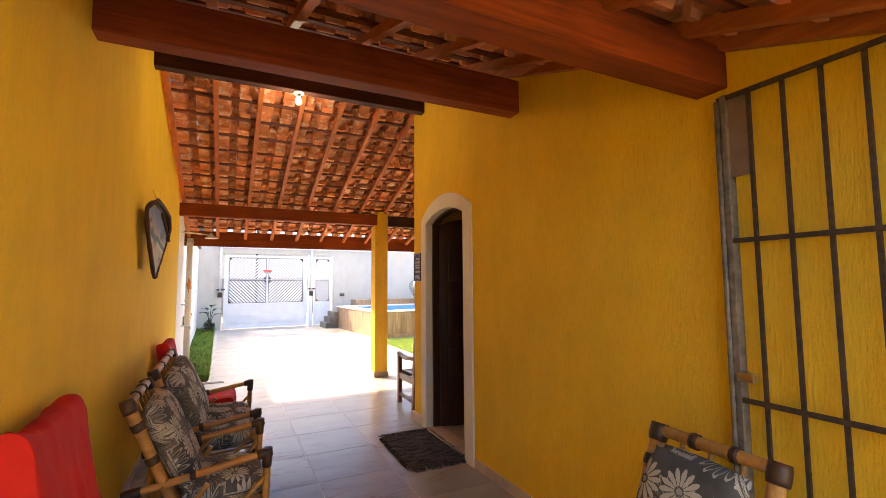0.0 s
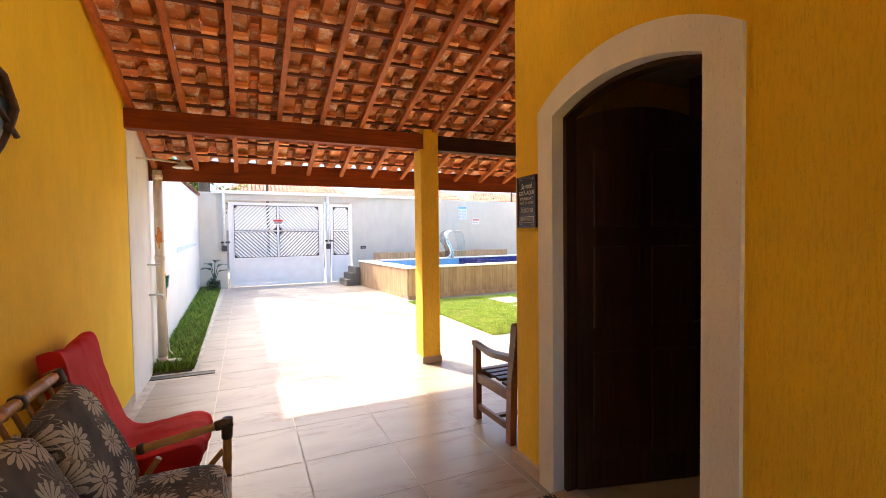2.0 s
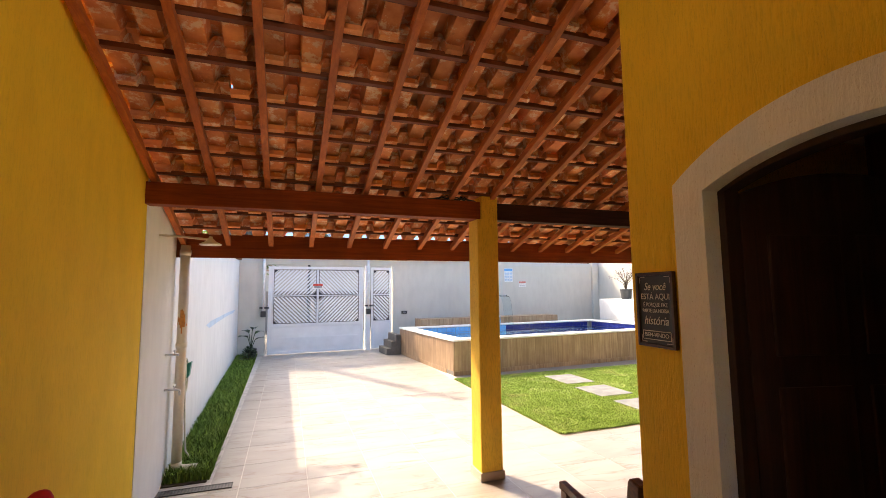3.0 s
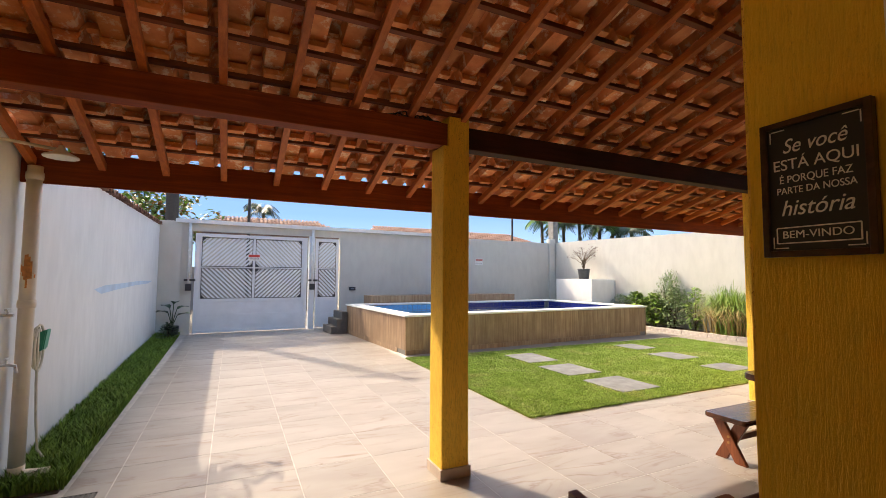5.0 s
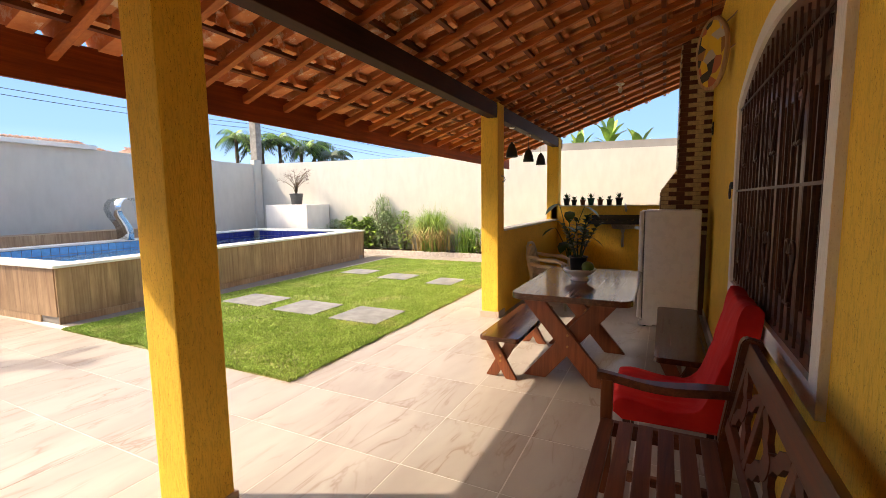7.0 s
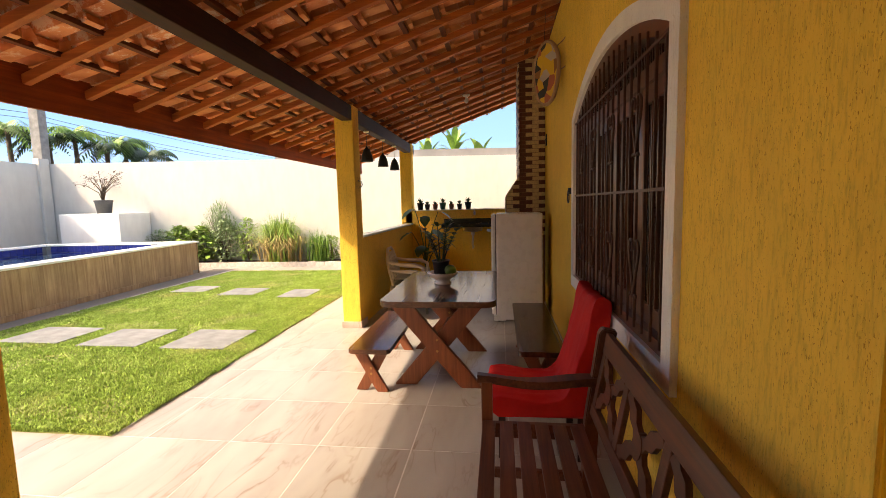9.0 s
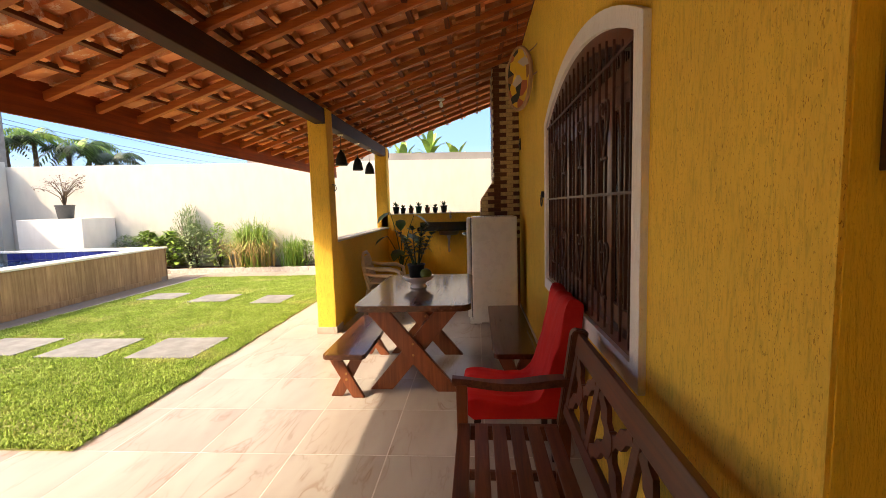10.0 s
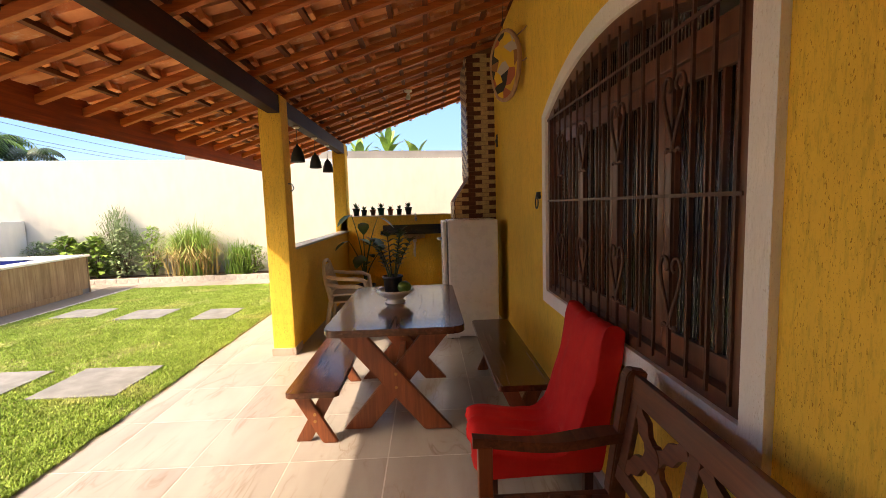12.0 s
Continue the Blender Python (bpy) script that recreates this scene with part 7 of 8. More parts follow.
def build_shower_side():
    y = 10.16
    d = thing("downpipe", pose(-0.085, y, 0), "aged white plastic downpipe beside the wall", "downpipe")
    bm = bmesh.new()
    bm_tube(bm, [(0, 0, 0.10), (0, 0, 1.40), (0, 0, 2.44)], 0.050, 16)
    part("pipe", bm, PVC, d)
    for z in (1.36, 2.36):
        bm = bmesh.new()
        bm_lathe(bm, [(0.056, z - 0.03), (0.058, z), (0.056, z + 0.03)], 16)
        part("joint", bm, PVC, d)
    bm = bmesh.new()
    bm_tube(bm, [(0, 0, 0.14), (0.005, 0, 0.08), (0.05, 0, 0.055), (0.14, -0.01, 0.052), (0.20, -0.01, 0.052)], 0.053, 14)
    part("elbow", bm, PVC, d)
    bm = bmesh.new()
    r = random.Random(17)
    for k in range(9):
        a = radians(-150 + 14 * k)
        lo, hi = 1.48 + r.uniform(0, 0.07) + 0.02 * abs(k - 4), 1.78 - r.uniform(0, 0.10) - 0.03 * abs(k - 4)
        b = a + radians(14)
        bm.faces.new([bm.verts.new((0.0512 * math.cos(t), 0.0512 * math.sin(t), zz)) for t, zz in ((a, lo), (b, lo), (b, hi), (a, hi))])
    part("paint_blotch", bm, plain("orange_blotch", (0.62, 0.24, 0.06), 0.6, 0, 0.25, 40), d, "rusty orange paint blotch")
    sh = thing("outdoor_shower", pose(LX, 9.42, 2.44), "white outdoor shower arm and head on the wall", "shower")
    bm = bmesh.new()
    bm_tube(bm, [(0.0, -0.05, 0.02), (0.18, 0, 0.015), (0.40, 0.06, 0.0)], 0.011, 8)
    part("arm", bm, PVC, sh)
    bm = bmesh.new()
    bm_lathe(bm, [(0.10, -0.055), (0.10, -0.045), (0.05, -0.02), (0.022, 0.01), (0.016, 0.03)], 20, (0.42, 0.06, 0))
    part("head", bm, PVC, sh)
    for yy, z, label in ((9.80, 1.30, "chrome shower valve on the white wall"), (9.84, 0.95, "chrome garden tap on the white wall")):
        t = thing("wall_tap", pose(LX + 0.004, yy, z), label, "tap")
        bm = bmesh.new()
        bm_tube(bm, [(0, 0, 0), (0.09, 0, 0), (0.13, 0, -0.01), (0.14, 0, -0.06)] if z < 1.1 else [(0, 0, 0), (0.12, 0, 0)], 0.012, 8)
        bm_lathe(bm, [(0.028, -0.004), (0.028, 0.004)], 14, (0.01, 0, 0))
        part("body", bm, STEEL, t)
        bm = bmesh.new()
        bm_beam(bm, (0.085, -0.035, 0.04), (0.085, 0.035, 0.04), 0.014, 0.014, 0.003)
        bm_beam(bm, (0.085, 0, 0), (0.085, 0, 0.04), 0.012, 0.012)
        part("handle", bm, STEEL, t)
    hr = thing("hose_holder", pose(left_x(10.5) + 0.003, 10.50, 1.0), "green wall hose holder with pale hose hanging", "hose")
    bm = bmesh.new()
    bm_prism(bm, [(0, -0.02, -0.10), (0.12, -0.02, -0.04), (0.14, -0.02, 0.13), (0, -0.02, 0.06)], (0, 0.10, 0))
    bmesh.ops.bevel(bm, geom=list(bm.edges), offset=0.008, segments=2, affect="EDGES")
    part("bracket", bm, plain("green_plastic", (0.02, 0.26, 0.17), 0.4), hr)
    bm = bmesh.new()
    pts = []
    for k in range(3):
        for i in range(16):
            a = 6.283 * i / 16
            pts.append((0.06 + 0.018 * k, -0.03 + (0.08 + 0.01 * k) * math.sin(a), -0.02 + (0.15 + 0.02 * k) * math.cos(a)))
    pts += [(0.10, -0.06, -0.3), (0.11, -0.05, -0.6), (0.12, -0.02, -0.85), (0.20, -0.05, -0.96), (0.24, -0.12, -0.97)]
    bm_tube(bm, pts, 0.010, 6)
    part("hose", bm, plain("pale_hose", (0.66, 0.62, 0.50), 0.5), hr)
    # floor drain
    g = thing("floor_drain", pose(-0.15, 9.63, 0.001), "black slotted floor drain grate", "drain")
    bm = bmesh.new()
    bm_box(bm, 0, 0.66, 0, 0.125, 0, 0.003)
    part("tray", bm, BLACK, g)
    for i in range(22):
        bm = bmesh.new()
        bm_box(bm, 0.012 + i * 0.0295, 0.026 + i * 0.0295, 0.008, 0.117, 0.003, 0.009)
        part("slat", bm, plain("grey_iron", (0.09, 0.085, 0.08), 0.6) if i == 0 else bpy.data.materials["grey_iron"], g)
    bm = bmesh.new()
    bm_box(bm, 0, 0.66, 0.117, 0.125, 0.003, 0.009)
    bm_box(bm, 0, 0.66, 0, 0.008, 0.003, 0.009)
    part("rim", bm, bpy.data.materials["grey_iron"], g)
    # plants beside the gate
    r = random.Random(8)
    p = thing("gate_plant", pose(0.02, 18.75, 0.01), "leafy plant in a black pot beside the gate", "potted plant")
    bm = bmesh.new()
    bm_lathe(bm, [(0.12, 0), (0.16, 0.28), (0.17, 0.30), (0.15, 0.30), (0.01, 0.27)], 18)
    part("pot", bm, BLACK, p)
    bm = bmesh.new()
    for a, h in ((5.0, 0.86), (2.2, 0.74), (4.0, 0.62), (5.8, 0.55), (0.8, 0.70)):
        bm_tube(bm, [(0, 0, 0.26), (0.05 * math.cos(a), 0.05 * math.sin(a), h * 0.7), (0.12 * math.cos(a), 0.12 * math.sin(a), h)], 0.010, 6)
        bm_leaf(bm, (0.12 * math.cos(a), 0.12 * math.sin(a), h), (math.cos(a), math.sin(a), 0.6), 0.42, 0.21, 0.40)
    part("leaves", bm, LEAF_DARK, p)
    b = thing("shrub", pose(0.0, 18.2, 0.0), "low dark green bush at the end of the strip", "shrub")
    bm = bmesh.new()
    stalks(bm, r, 8, 0.2, 0.3, 0.35)
    part("stems", bm, STEM, b)
    bm = bmesh.new()
    leafy(bm, r, 200, 0, 0, 0.02, 0.42, 0.24, 0.40, 0.09, 0.045)
    part("leaves", bm, LEAF_DARK, b)


build_shower_side()


# ---- beyond the walls ----
def roof_sheet():
    n = Nodes("far_clay_roof", 0.85, spec=0.2)
    c = n.ramp(n.noise(n.space(), 1.5, 5, 0.7), (0.3, (0.21, 0.115, 0.085)), (0.7, (0.38, 0.24, 0.185)))
    n.colour(c)
    return n.mat


FAR_ROOF = roof_sheet()
CONCRETE = plain("grey_pole_concrete", (0.26, 0.25, 0.23), 0.85, 0, 0.25, 6, 0.3, 0.004)


def house(x0, x1, y, eave, ridge, wall_mat, label):
    """Low house across the street: its tiled roof slopes towards the camera."""
    h = thing("far_house", pose(x0, y, -0.12), label, "house", "houses across the street")
    w = x1 - x0
    bm = bmesh.new()
    bm_box(bm, 0.5, w - 0.5, 0.5, 7.5, 0, eave + 0.1)
    part("wall", bm, wall_mat, h)
    bm = bmesh.new()
    k = int(w / 0.24)
    for i in range(k):
        for row in range(9):
            t0, t1 = row / 9, (row + 1) / 9 + 0.02
            inset0, inset1 = 1.6 * t0, 1.6 * t1
            u = i * w / k
            if u < inset1 - 0.2 or u + w / k > w - inset1 + 0.2:
                continue
            a = [(u + dx, 4 * t, eave + (ridge - eave) * t + dz + (0.04 if t == t0 else 0)) for t in (t0, t1) for dx, dz in ((0, 0), (w / k * 0.25, 0.07), (w / k * 0.5, 0.085), (w / k * 0.75, 0.07), (w / k, 0))]
            v = [bm.verts.new(p) for p in a]
            for j in range(4):
                bm.faces.new((v[j], v[j + 1], v[j + 6], v[j + 5]))
    bm_prism(bm, [(0, 0, eave - 0.05), (w, 0, eave - 0.05), (w - 1.6, 4, ridge - 0.05), (1.6, 4, ridge - 0.05)], (0, 0.0, 0.04))
    bm_prism(bm, [(0, 8, eave - 0.05), (w, 8, eave - 0.05), (w - 1.6, 4, ridge - 0.05), (1.6, 4, ridge - 0.05)], (0, 0, 0.04))
    bm_prism(bm, [(0, 0, eave - 0.05), (1.6, 4, ridge - 0.05), (0, 8, eave - 0.05)], (0, 0, 0.04))
    bm_prism(bm, [(w, 0, eave - 0.05), (w - 1.6, 4, ridge - 0.05), (w, 8, eave - 0.05)], (0, 0, 0.04))
    part("roof", bm, FAR_ROOF, h)
    for fx in (0.25, 0.68):
        bm = bmesh.new()
        bm_box(bm, w * fx - 0.6, w * fx + 0.6, 0.44, 0.52, 1.0, 2.1)
        win = part("window", bm, WHITE, h)
        bm = bmesh.new()
        bm_box(bm, w * fx - 0.5, w * fx + 0.5, 0.42, 0.45, 1.1, 2.0)
        part("pane", bm, BLACK, win)


def palm(x, y, h, label, seed):
    r = random.Random(seed)
    p = thing("palm_tree", pose(x, y, -0.12), label, "palm tree", "far palms")
    bm = bmesh.new()
    bm_tube(bm, [(0, 0, 0), (0.1, 0, h * 0.5), (0.05, 0.05, h)], 0.16, 8, 0.10)
    part("trunk", bm, STEM, p)
    bm = bmesh.new()
    for i in range(16):
        a, up = r.uniform(0, 6.283), r.uniform(0.1, 1.2)
        prev = None
        d = Vector((math.cos(a), math.sin(a), 0))
        side = Vector((-d.y, d.x, 0))
        le = r.uniform(1.7, 2.5)
        for k in range(12):
            u = (k + 1) / 12
            q = Vector((0.05, 0.05, h)) + d * le * u * (1 - 0.25 * u) + Vector((0, 0, le * (up * u * 0.7 - 0.85 * u * u)))
            for s in (-1, 1):
                w = 0.62 * math.sin(math.pi * min(0.97, 0.12 + 0.85 * u))
                bm_leaf(bm, q, side * s + d * 0.5 + Vector((0, 0, -0.35)), w, 0.10, 0.5, 0.05)
    part("crown", bm, LEAF_GREEN if seed % 2 else LEAF_DARK, p)


def build_beyond():
    house(-1.0, 8.2, 33.0, 4.05, 5.42, CREAM, "low house with a weathered clay tile roof")
    house(9.2, 17.2, 33.5, 4.05, 5.40, WHITE, "white house with a weathered clay tile roof")
    house(18.0, 26.0, 36.0, 4.2, 5.6, CREAM, "cream house with a pale clay tile roof")
    house(-11.0, -3.0, 35.0, 3.2, 4.6, WHITE, "low white house behind a tree")
    bm = bmesh.new()
    bm_box(bm, -30, 45, 30.2, 30.4, -0.1, 2.0)
    structure("wall_street", bm, CEMENT, "grey cement wall across the street", "wall")
    for x, y, h, rr, sq, label in ((-0.33, 21.0, 9.0, 0.19, False, "thick dark utility pole beside the gate wall"), (14.45, 21.6, 9.0, 0.17, True, "grey concrete utility pole behind the wall corner"), (1.95, 27.0, 8.0, 0.07, False, "thin dark pole across the street"), (16.6, 28.0, 7.0, 0.07, False, "thin dark pole across the street"), (33.0, 22.5, 6.4, 0.13, True, "pale concrete pole far down the street"), (37.0, 24.0, 6.6, 0.12, False, "dark pole far down the street")):
        p = thing("utility_pole", pose(x, y, -0.12), label, "pole", "street poles")
        bm = bmesh.new()
        if sq:
            bm_beam(bm, (0, 0, 0), (0, 0, h), rr * 2, rr * 1.6, 0.02)
        else:
            bm_tube(bm, [(0, 0, 0), (0, 0, h)], rr, 12, rr * 0.8)
        part("shaft", bm, CONCRETE if sq else plain("dark_pole_wood", (0.05, 0.045, 0.042), 0.8), p)
        bm = bmesh.new()
        bm_box(bm, -0.6, 0.6, -0.05, 0.05, h - 0.6, h - 0.48)
        part("crossarm", bm, STEM, p)
    cables = thing("power_cables", pose(0, 0, 0), "thin black power cables strung between the poles", "cable")
    for k, (z, dy) in enumerate(((4.6, 0.0), (4.8, 0.2), (5.1, -0.1), (5.6, 0.3), (5.9, -0.3))):
        bm = bmesh.new()
        pts = []
        for a, b in (((-15, 21.5), (-0.33, 21.3)), ((-0.33, 21.3), (14.45, 21.8)), ((14.45, 21.8), (33, 22.7)), ((33, 22.7), (52, 23))):
            for i in range(10):
                u = i / 10
                pts.append((a[0] + (b[0] - a[0]) * u, a[1] + (b[1] - a[1]) * u + dy, z - 0.5 * 4 * u * (1 - u) * 0.5))
        bm_tube(bm, pts, 0.008, 5)
        part("cable", bm, BLACK, cables)
    for i, (x, y, h) in enumerate(((3.4, 43.0, 6.9), (22.4, 32.6, 6.2), (23.8, 31.8, 5.9), (25.0, 31.4, 6.3), (25.6, 30.0, 5.6), (26.5, 29.6, 5.9), (27.4, 28.7, 5.2))):
        palm(x, y, h, "feathery green palm beyond the boundary wall", i)
    # sea-almond tree by the gate
    r = random.Random(5)
    t = thing("almond_tree", pose(-1.6, 25.5, -0.12), "tree with large green and orange leaves outside the gate", "tree")
    bm = bmesh.new()
    bm_tube(bm, [(0, 0, 0), (0.1, 0, 1.6), (0.0, 0.1, 3.0)], 0.20, 10, 0.13)
    lv, lo = bmesh.new(), bmesh.new()
    for i in range(26):
        a, h = r.uniform(0, 6.283), r.uniform(2.6, 4.6)
        le = r.uniform(0.9, 2.6) * (1.15 - 0.12 * (h - 2.6))
        end = Vector((math.cos(a) * le, math.sin(a) * le, h + r.uniform(0.1, 0.9)))
        bm_tube(bm, [(0, 0, h * 0.72), (end.x * 0.5, end.y * 0.5, h), end], 0.05, 6, 0.012)
        for k in range(150):
            q = Vector((0, 0, h * 0.85)).lerp(end, r.uniform(0.4, 1.08)) + Vector((r.gauss(0, 0.22), r.gauss(0, 0.22), r.gauss(0, 0.16)))
            bm_leaf(lo if r.random() < 0.3 else lv, q, (r.uniform(-1, 1), r.uniform(-1, 1), r.uniform(-0.2, 0.8)), r.uniform(0.18, 0.30), 0.15, 0.3)
    part("trunk", bm, STEM, t)
    part("crown", lv, LEAF_GREEN, t)
    part("autumn_leaves", lo, leaf_mat("orange_leaf", (0.30, 0.12, 0.03), (0.45, 0.25, 0.06)), t, "orange and yellow turning leaves")
    # tree leaning over the white wall, known by its shadow
    t = thing("neighbour_tree", pose(-0.95, 12.9, -0.12), "sparse small-leaved tree behind the white wall", "tree")
    bm, lv = bmesh.new(), bmesh.new()
    bm_tube(bm, [(0, 0, 0), (0.05, 0, 1.6), (0.2, -0.1, 2.9)], 0.08, 8, 0.05)
    for i in range(9):
        a = r.uniform(-1.6, 0.4)
        end = Vector((math.cos(a) * r.uniform(0.5, 1.1), math.sin(a) * r.uniform(0.4, 1.2), r.uniform(3.1, 4.0)))
        bm_tube(bm, [(0.2, -0.1, 2.8), (end.x * 0.6, end.y * 0.6, end.z - 0.25), end], 0.022, 6, 0.006)
        for k in range(22):
            q = Vector((0.3, -0.1, 3.0)).lerp(end, r.uniform(0.45, 1.1)) + Vector((r.gauss(0, 0.08), r.gauss(0, 0.08), r.gauss(0, 0.07)))
            bm_leaf(lv, q, (r.uniform(-1, 1), r.uniform(-1, 1), r.uniform(-0.3, 0.6)), r.uniform(0.10, 0.18), 0.07, 0.3)
    part("trunk", bm, STEM, t)
    part("crown", lv, LEAF_GREEN, t)
    # banana plants behind the far wall
    for k, (x, y, h) in enumerate(((16.1, 9.35, 3.25), (16.2, 8.5, 3.6), (16.0, 7.65, 3.2))):
        b = thing("banana_plant", pose(x, y, -0.12), "banana plant with broad torn leaves behind the wall", "banana plant", "banana plants")
        bm = bmesh.new()
        bm_tube(bm, [(0, 0, 0), (0, 0, h)], 0.12, 8, 0.06)
        part("trunk", bm, LEAF_GREEN, b)
        bm = bmesh.new()
        for i in range(15):
            a = i * 2.4 + k
            bm_leaf(bm, (0, 0, h - 0.1 - 0.03 * i), (math.cos(a) * 0.7, math.sin(a), 2.4 - 0.12 * i), r.uniform(0.8, 1.15), r.uniform(0.22, 0.32), 0.22 + 0.03 * i, 0.12)
        part("leaves", bm, BED_GREEN, b)
    # low trees on the skyline
    for k, (x, y, h, w) in enumerate(((44, 26, 4.2, 2.5), (33, 14, 4.8, 3.0), (36, 12.5, 4.5, 2.4), (46, 34, 5.0, 4))):
        t = thing("far_tree", pose(x, y, -0.12), "dense green tree crown beyond the wall", "tree", "far trees")
        bm = bmesh.new()
        bm_tube(bm, [(0, 0, 0), (0, 0, h * 0.7)], 0.15, 8, 0.1)
        part("trunk", bm, STEM, t)
        bm = bmesh.new()
        leafy(bm, r, 700, 0, 0, h * 0.35, h, w, w, 0.40, 0.22)
        part("crown", bm, LEAF_DARK, t)


build_beyond()


def cable_tangle():
    """Loose black wires lying on the beam beside the post."""
    r = random.Random(44)
    t = thing("cable_tangle", pose(2.62, 8.97, 2.861), "tangle of loose black wires lying on the porch beam", "cables")
    for i in range(9):
        bm = bmesh.new()
        x = r.uniform(-0.34, 0.0)
        pts = []
        for k in range(7):
            pts.append((x + k * 0.05 + r.uniform(-0.03, 0.03), r.uniform(-0.055, 0.03), 0.006 + r.uniform(0, 0.05) * math.sin(math.pi * k / 6)))
        bm_tube(bm, pts, 0.006, 5)
        part("wire", bm, BLACK, t)


cable_tangle()


# ---- floor tiles, lawn blades ----
def build_floor_tiles():
    floor = bpy.data.objects["floor"]
    proto = bmesh.new()
    bm_box(proto, 0.0045, PITCH_X - 0.0045, 0.0045, PITCH_Y - 0.0045, -0.010, 0.0, 0)
    one = mesh_of("floor_tile", proto, FLOOR_TILE)
    rest = bmesh.new()
    spots = []
    for i in range(-8, 15):
        for j in range(-20, 18):
            x, y = X0 + i * PITCH_X, Y0 + j * PITCH_Y
            if x > LAWN_X0 - 0.05 and y > 9.0:
                continue
            if x > RX - 0.1 and y < HY - 0.1:
                continue
            if x < LX - 0.3 or y > front_y(x) + 0.5 or y < -5.9:
                continue
            if x < 0.3 and y > Y0 + PITCH_Y - 0.1:
                continue
            if x > XE + 2.5 or (x > 11.2 and y < 8.5):
                continue
            spots.append((x, y))
    spots.sort(key=lambda p: abs(p[0] - 2) + abs(p[1] - 7))
    for k, (x, y) in enumerate(spots):
        if k < 296:
            ob = new("floor_tile", one)
            ob.parent, ob.location = floor, (x, y, 0.0)
        else:
            bm_box(rest, x + 0.0045, x + PITCH_X - 0.0045, y + 0.0045, y + PITCH_Y - 0.0045, -0.010, 0.0)
    # cut pieces along the lawn and the walk beyond it
    for i in range(14):
        x = X0 + i * PITCH_X
        bm_box(rest, x + 0.0045, x + PITCH_X - 0.0045, Y0 + PITCH_Y + 0.0045, LAWN_Y0 + 0.02 * (x - LAWN_X0) - 0.02, -0.010, 0.0)
    for j in range(12):
        y = Y0 + PITCH_Y * 1.45 + j * PITCH_Y
        for k in range(2):
            bm_box(rest, LAWN_X1 + 0.02 + k * 0.5, LAWN_X1 + 0.517 + k * 0.5, y + 0.0045, y + PITCH_Y - 0.0045, -0.010, 0.004)
    # cut pieces beside the grass strip and along the bent corner of the house
    for j in range(1, 17):
        y = Y0 + j * PITCH_Y
        bm_box(rest, 0.30, X0 - 6 * PITCH_X - 0.0045, y + 0.0045, y + PITCH_Y - 0.0045, -0.010, 0.0)
    for j in range(-7, -4):
        y = Y0 + j * PITCH_Y
        bm_box(rest, 2.516, 2.64, y + 0.0045, min(HY + 0.1, y + PITCH_Y - 0.0045), -0.010, 0.0)
    if rest.verts:
        tagged(part("floor_tiles", rest, FLOOR_TILE, floor), kind="stuff")


build_floor_tiles()


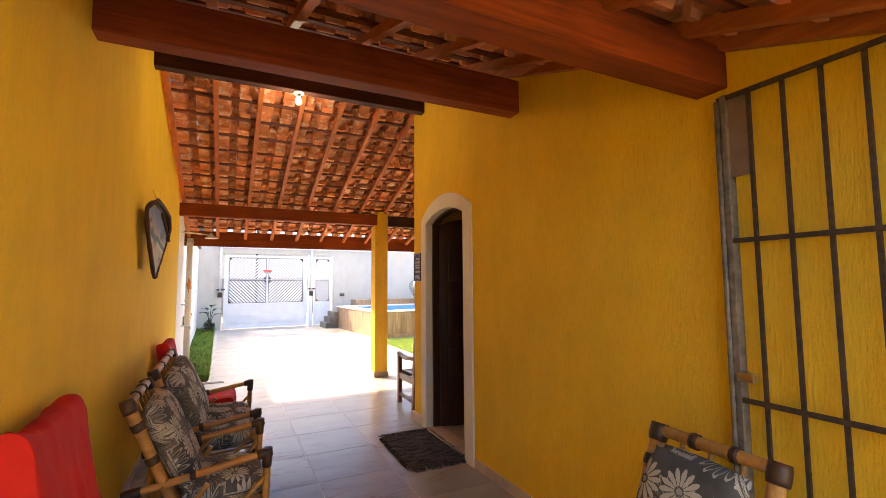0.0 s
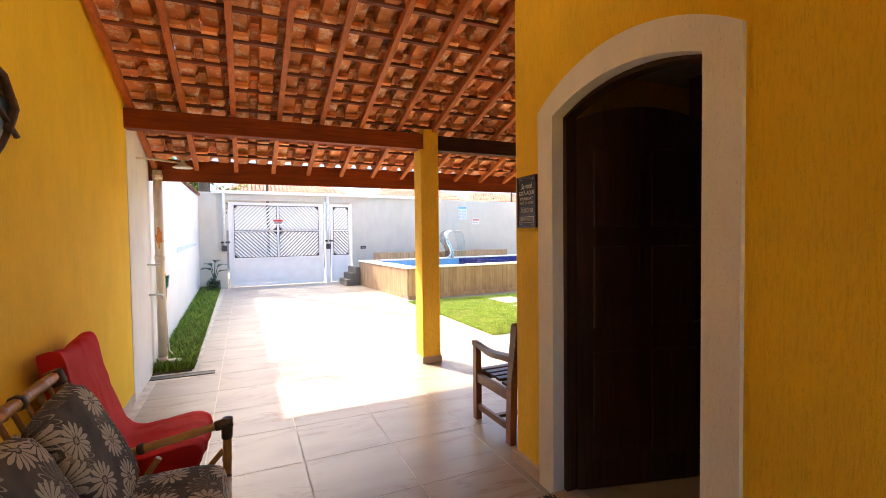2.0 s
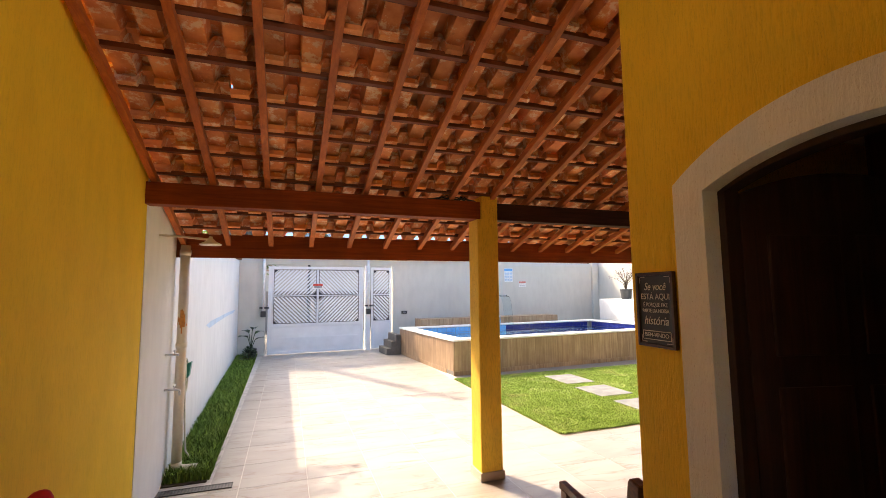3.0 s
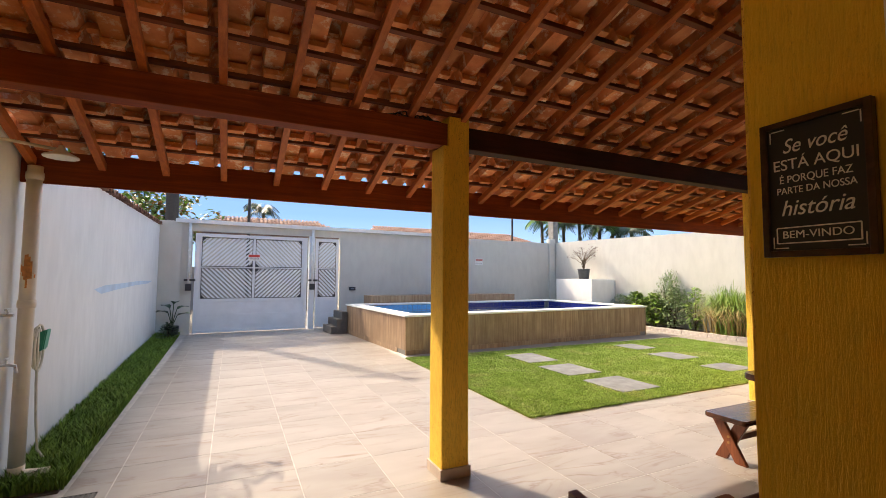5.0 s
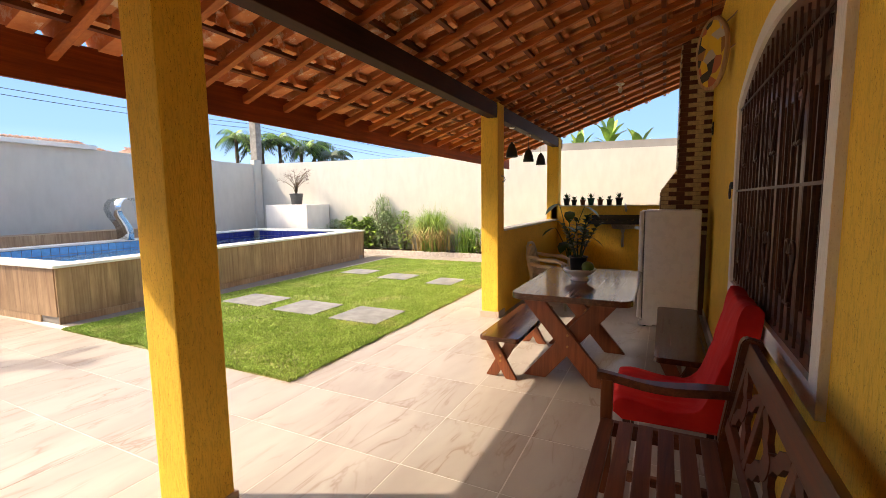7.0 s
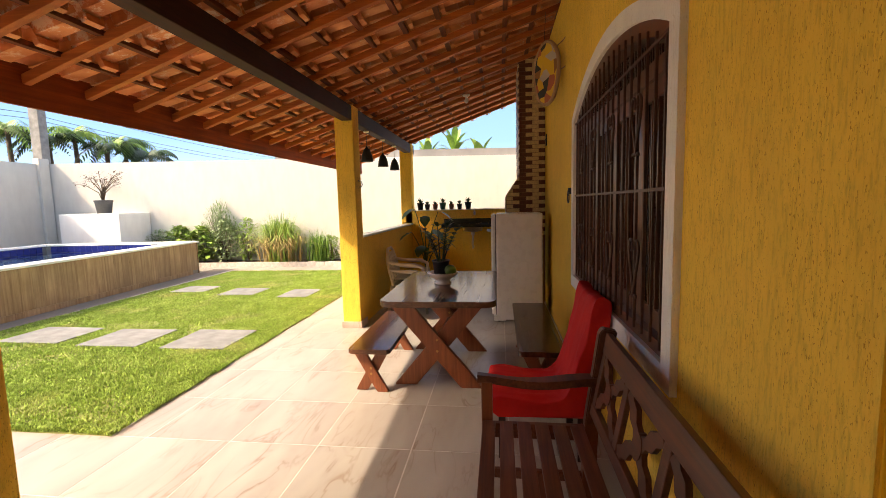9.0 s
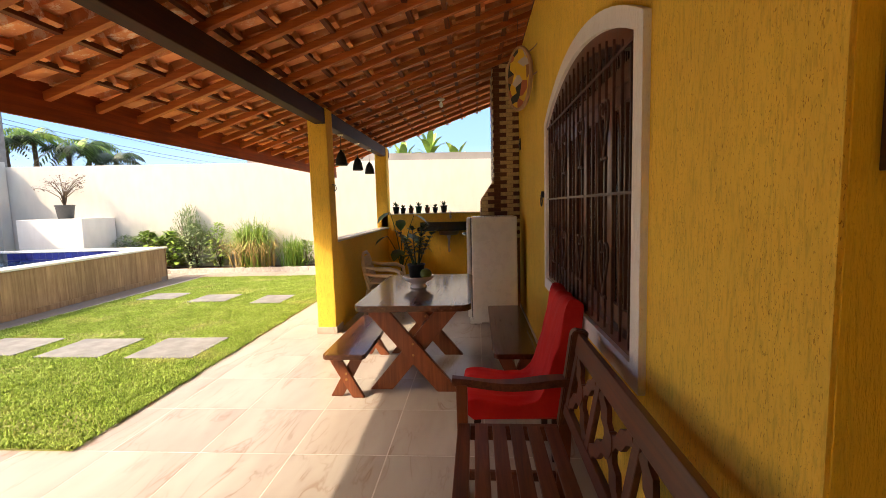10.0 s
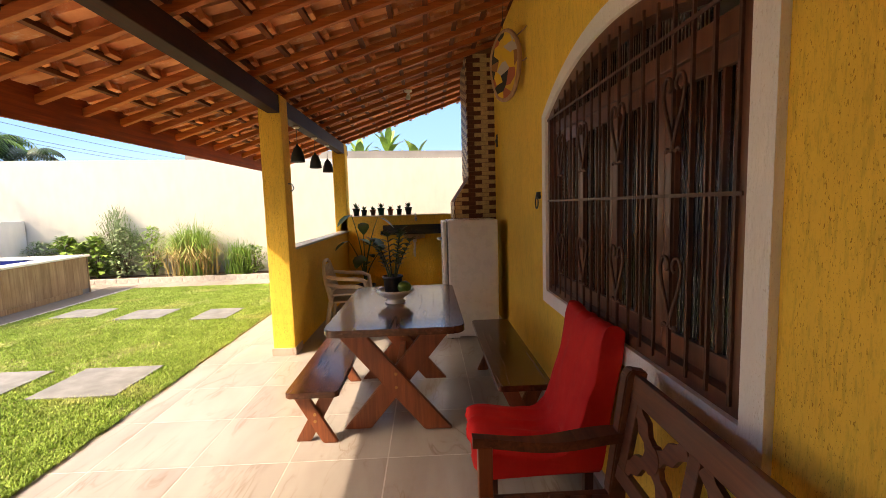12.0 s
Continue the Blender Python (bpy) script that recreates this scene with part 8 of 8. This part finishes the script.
def lay_blades(name, count, place, label, lo, hi, mat, seed):
    """Short blades as one mesh; place gives a random spot on the ground or None."""
    r = random.Random(seed)
    verts, faces = [], []
    while count > 0:
        spot = place(r)
        if spot is None:
            continue
        count -= 1
        x, y, z = spot
        h, a = r.uniform(lo, hi), r.uniform(0, 6.283)
        w = r.uniform(0.003, 0.007) if hi < 0.04 else r.uniform(0.004, 0.009)
        lean = r.uniform(0.2, 0.9) * h
        dx, dy = math.cos(a), math.sin(a)
        k = len(verts)
        verts += [(x - dy * w, y + dx * w, z), (x + dy * w, y - dx * w, z), (x + dx * lean * 0.4 + dy * w * 0.7, y + dy * lean * 0.4 - dx * w * 0.7, z + h * 0.65), (x + dx * lean * 0.4 - dy * w * 0.7, y + dy * lean * 0.4 + dx * w * 0.7, z + h * 0.65), (x + dx * lean, y + dy * lean, z + h * 0.95)]
        faces += [(k, k + 1, k + 2, k + 3), (k + 3, k + 2, k + 4)]
    me = bpy.data.meshes.new(name)
    me.from_pydata(verts, [], faces)
    me.materials.append(mat)
    return tagged(new(name, me), label, "grass", "", "stuff")


SLABS = [(6.35, 7.02, 12.42, 13.30), (6.28, 6.98, 11.30, 12.10), (6.25, 7.00, 10.19, 10.98), (9.45, 10.05, 12.72, 13.42), (9.20, 9.84, 11.55, 12.25), (9.02, 9.72, 10.45, 11.0)]


def build_lawn():
    def on_lawn(r):
        x = LAWN_X0 - 0.03 + (LAWN_X1 - LAWN_X0) * r.random() ** 1.25
        y = LAWN_Y0 - 0.03 + (LAWN_Y1 - LAWN_Y0) * r.random() ** 1.15
        if y < LAWN_Y0 + 0.02 * (x - LAWN_X0) - 0.06 + 0.05 * noise.noise(Vector((x * 3, 0, 0))):
            return None
        if x < LAWN_X0 + 0.05 * noise.noise(Vector((0, y * 3, 0))):
            return None
        e = 0.02 + 0.03 * noise.noise(Vector((x * 5, y * 5, 2)))
        for a, b, c, d in SLABS:
            if a + e < x < b - e and c + e < y < d - e:
                return None
        if noise.noise(Vector((x * 1.6, y * 1.6, 5))) > 0.34 and r.random() < 0.6:
            return None
        return x, y, 0.008
    lay_blades("lawn", 240000, on_lawn, "short bright green lawn with dry patches", 0.012, 0.032, LAWN, 5)

    def on_strip(r):
        y = r.uniform(9.9, 19.25)
        return r.uniform(left_x(y) + 0.02, 0.25 - 0.0127 * (y - 9.9) + 0.02), y, 0.005
    lay_blades("grass_strip", 30000, on_strip, "taller green grass along the white wall", 0.05, 0.14, STRIP_SHADED, 6)
    stone = plain("grey_slate_slab", (0.17, 0.17, 0.168), 0.8, 0, 0.25, 5, 0.4, 0.006)
    for a, b, c, d in SLABS:
        bm = bmesh.new()
        bm_box(bm, -(b - a) / 2, (b - a) / 2, -(d - c) / 2, (d - c) / 2, -0.03, 0.018, 0.006)
        s = thing("stepping_slab", pose((a + b) / 2, (c + d) / 2, 0.012, 0, 0, rnd.uniform(-1.5, 1.5)), "grey stone stepping slab set in the lawn", "slab", "stepping slabs in the lawn")
        part("stone", bm, stone, s)


build_lawn()
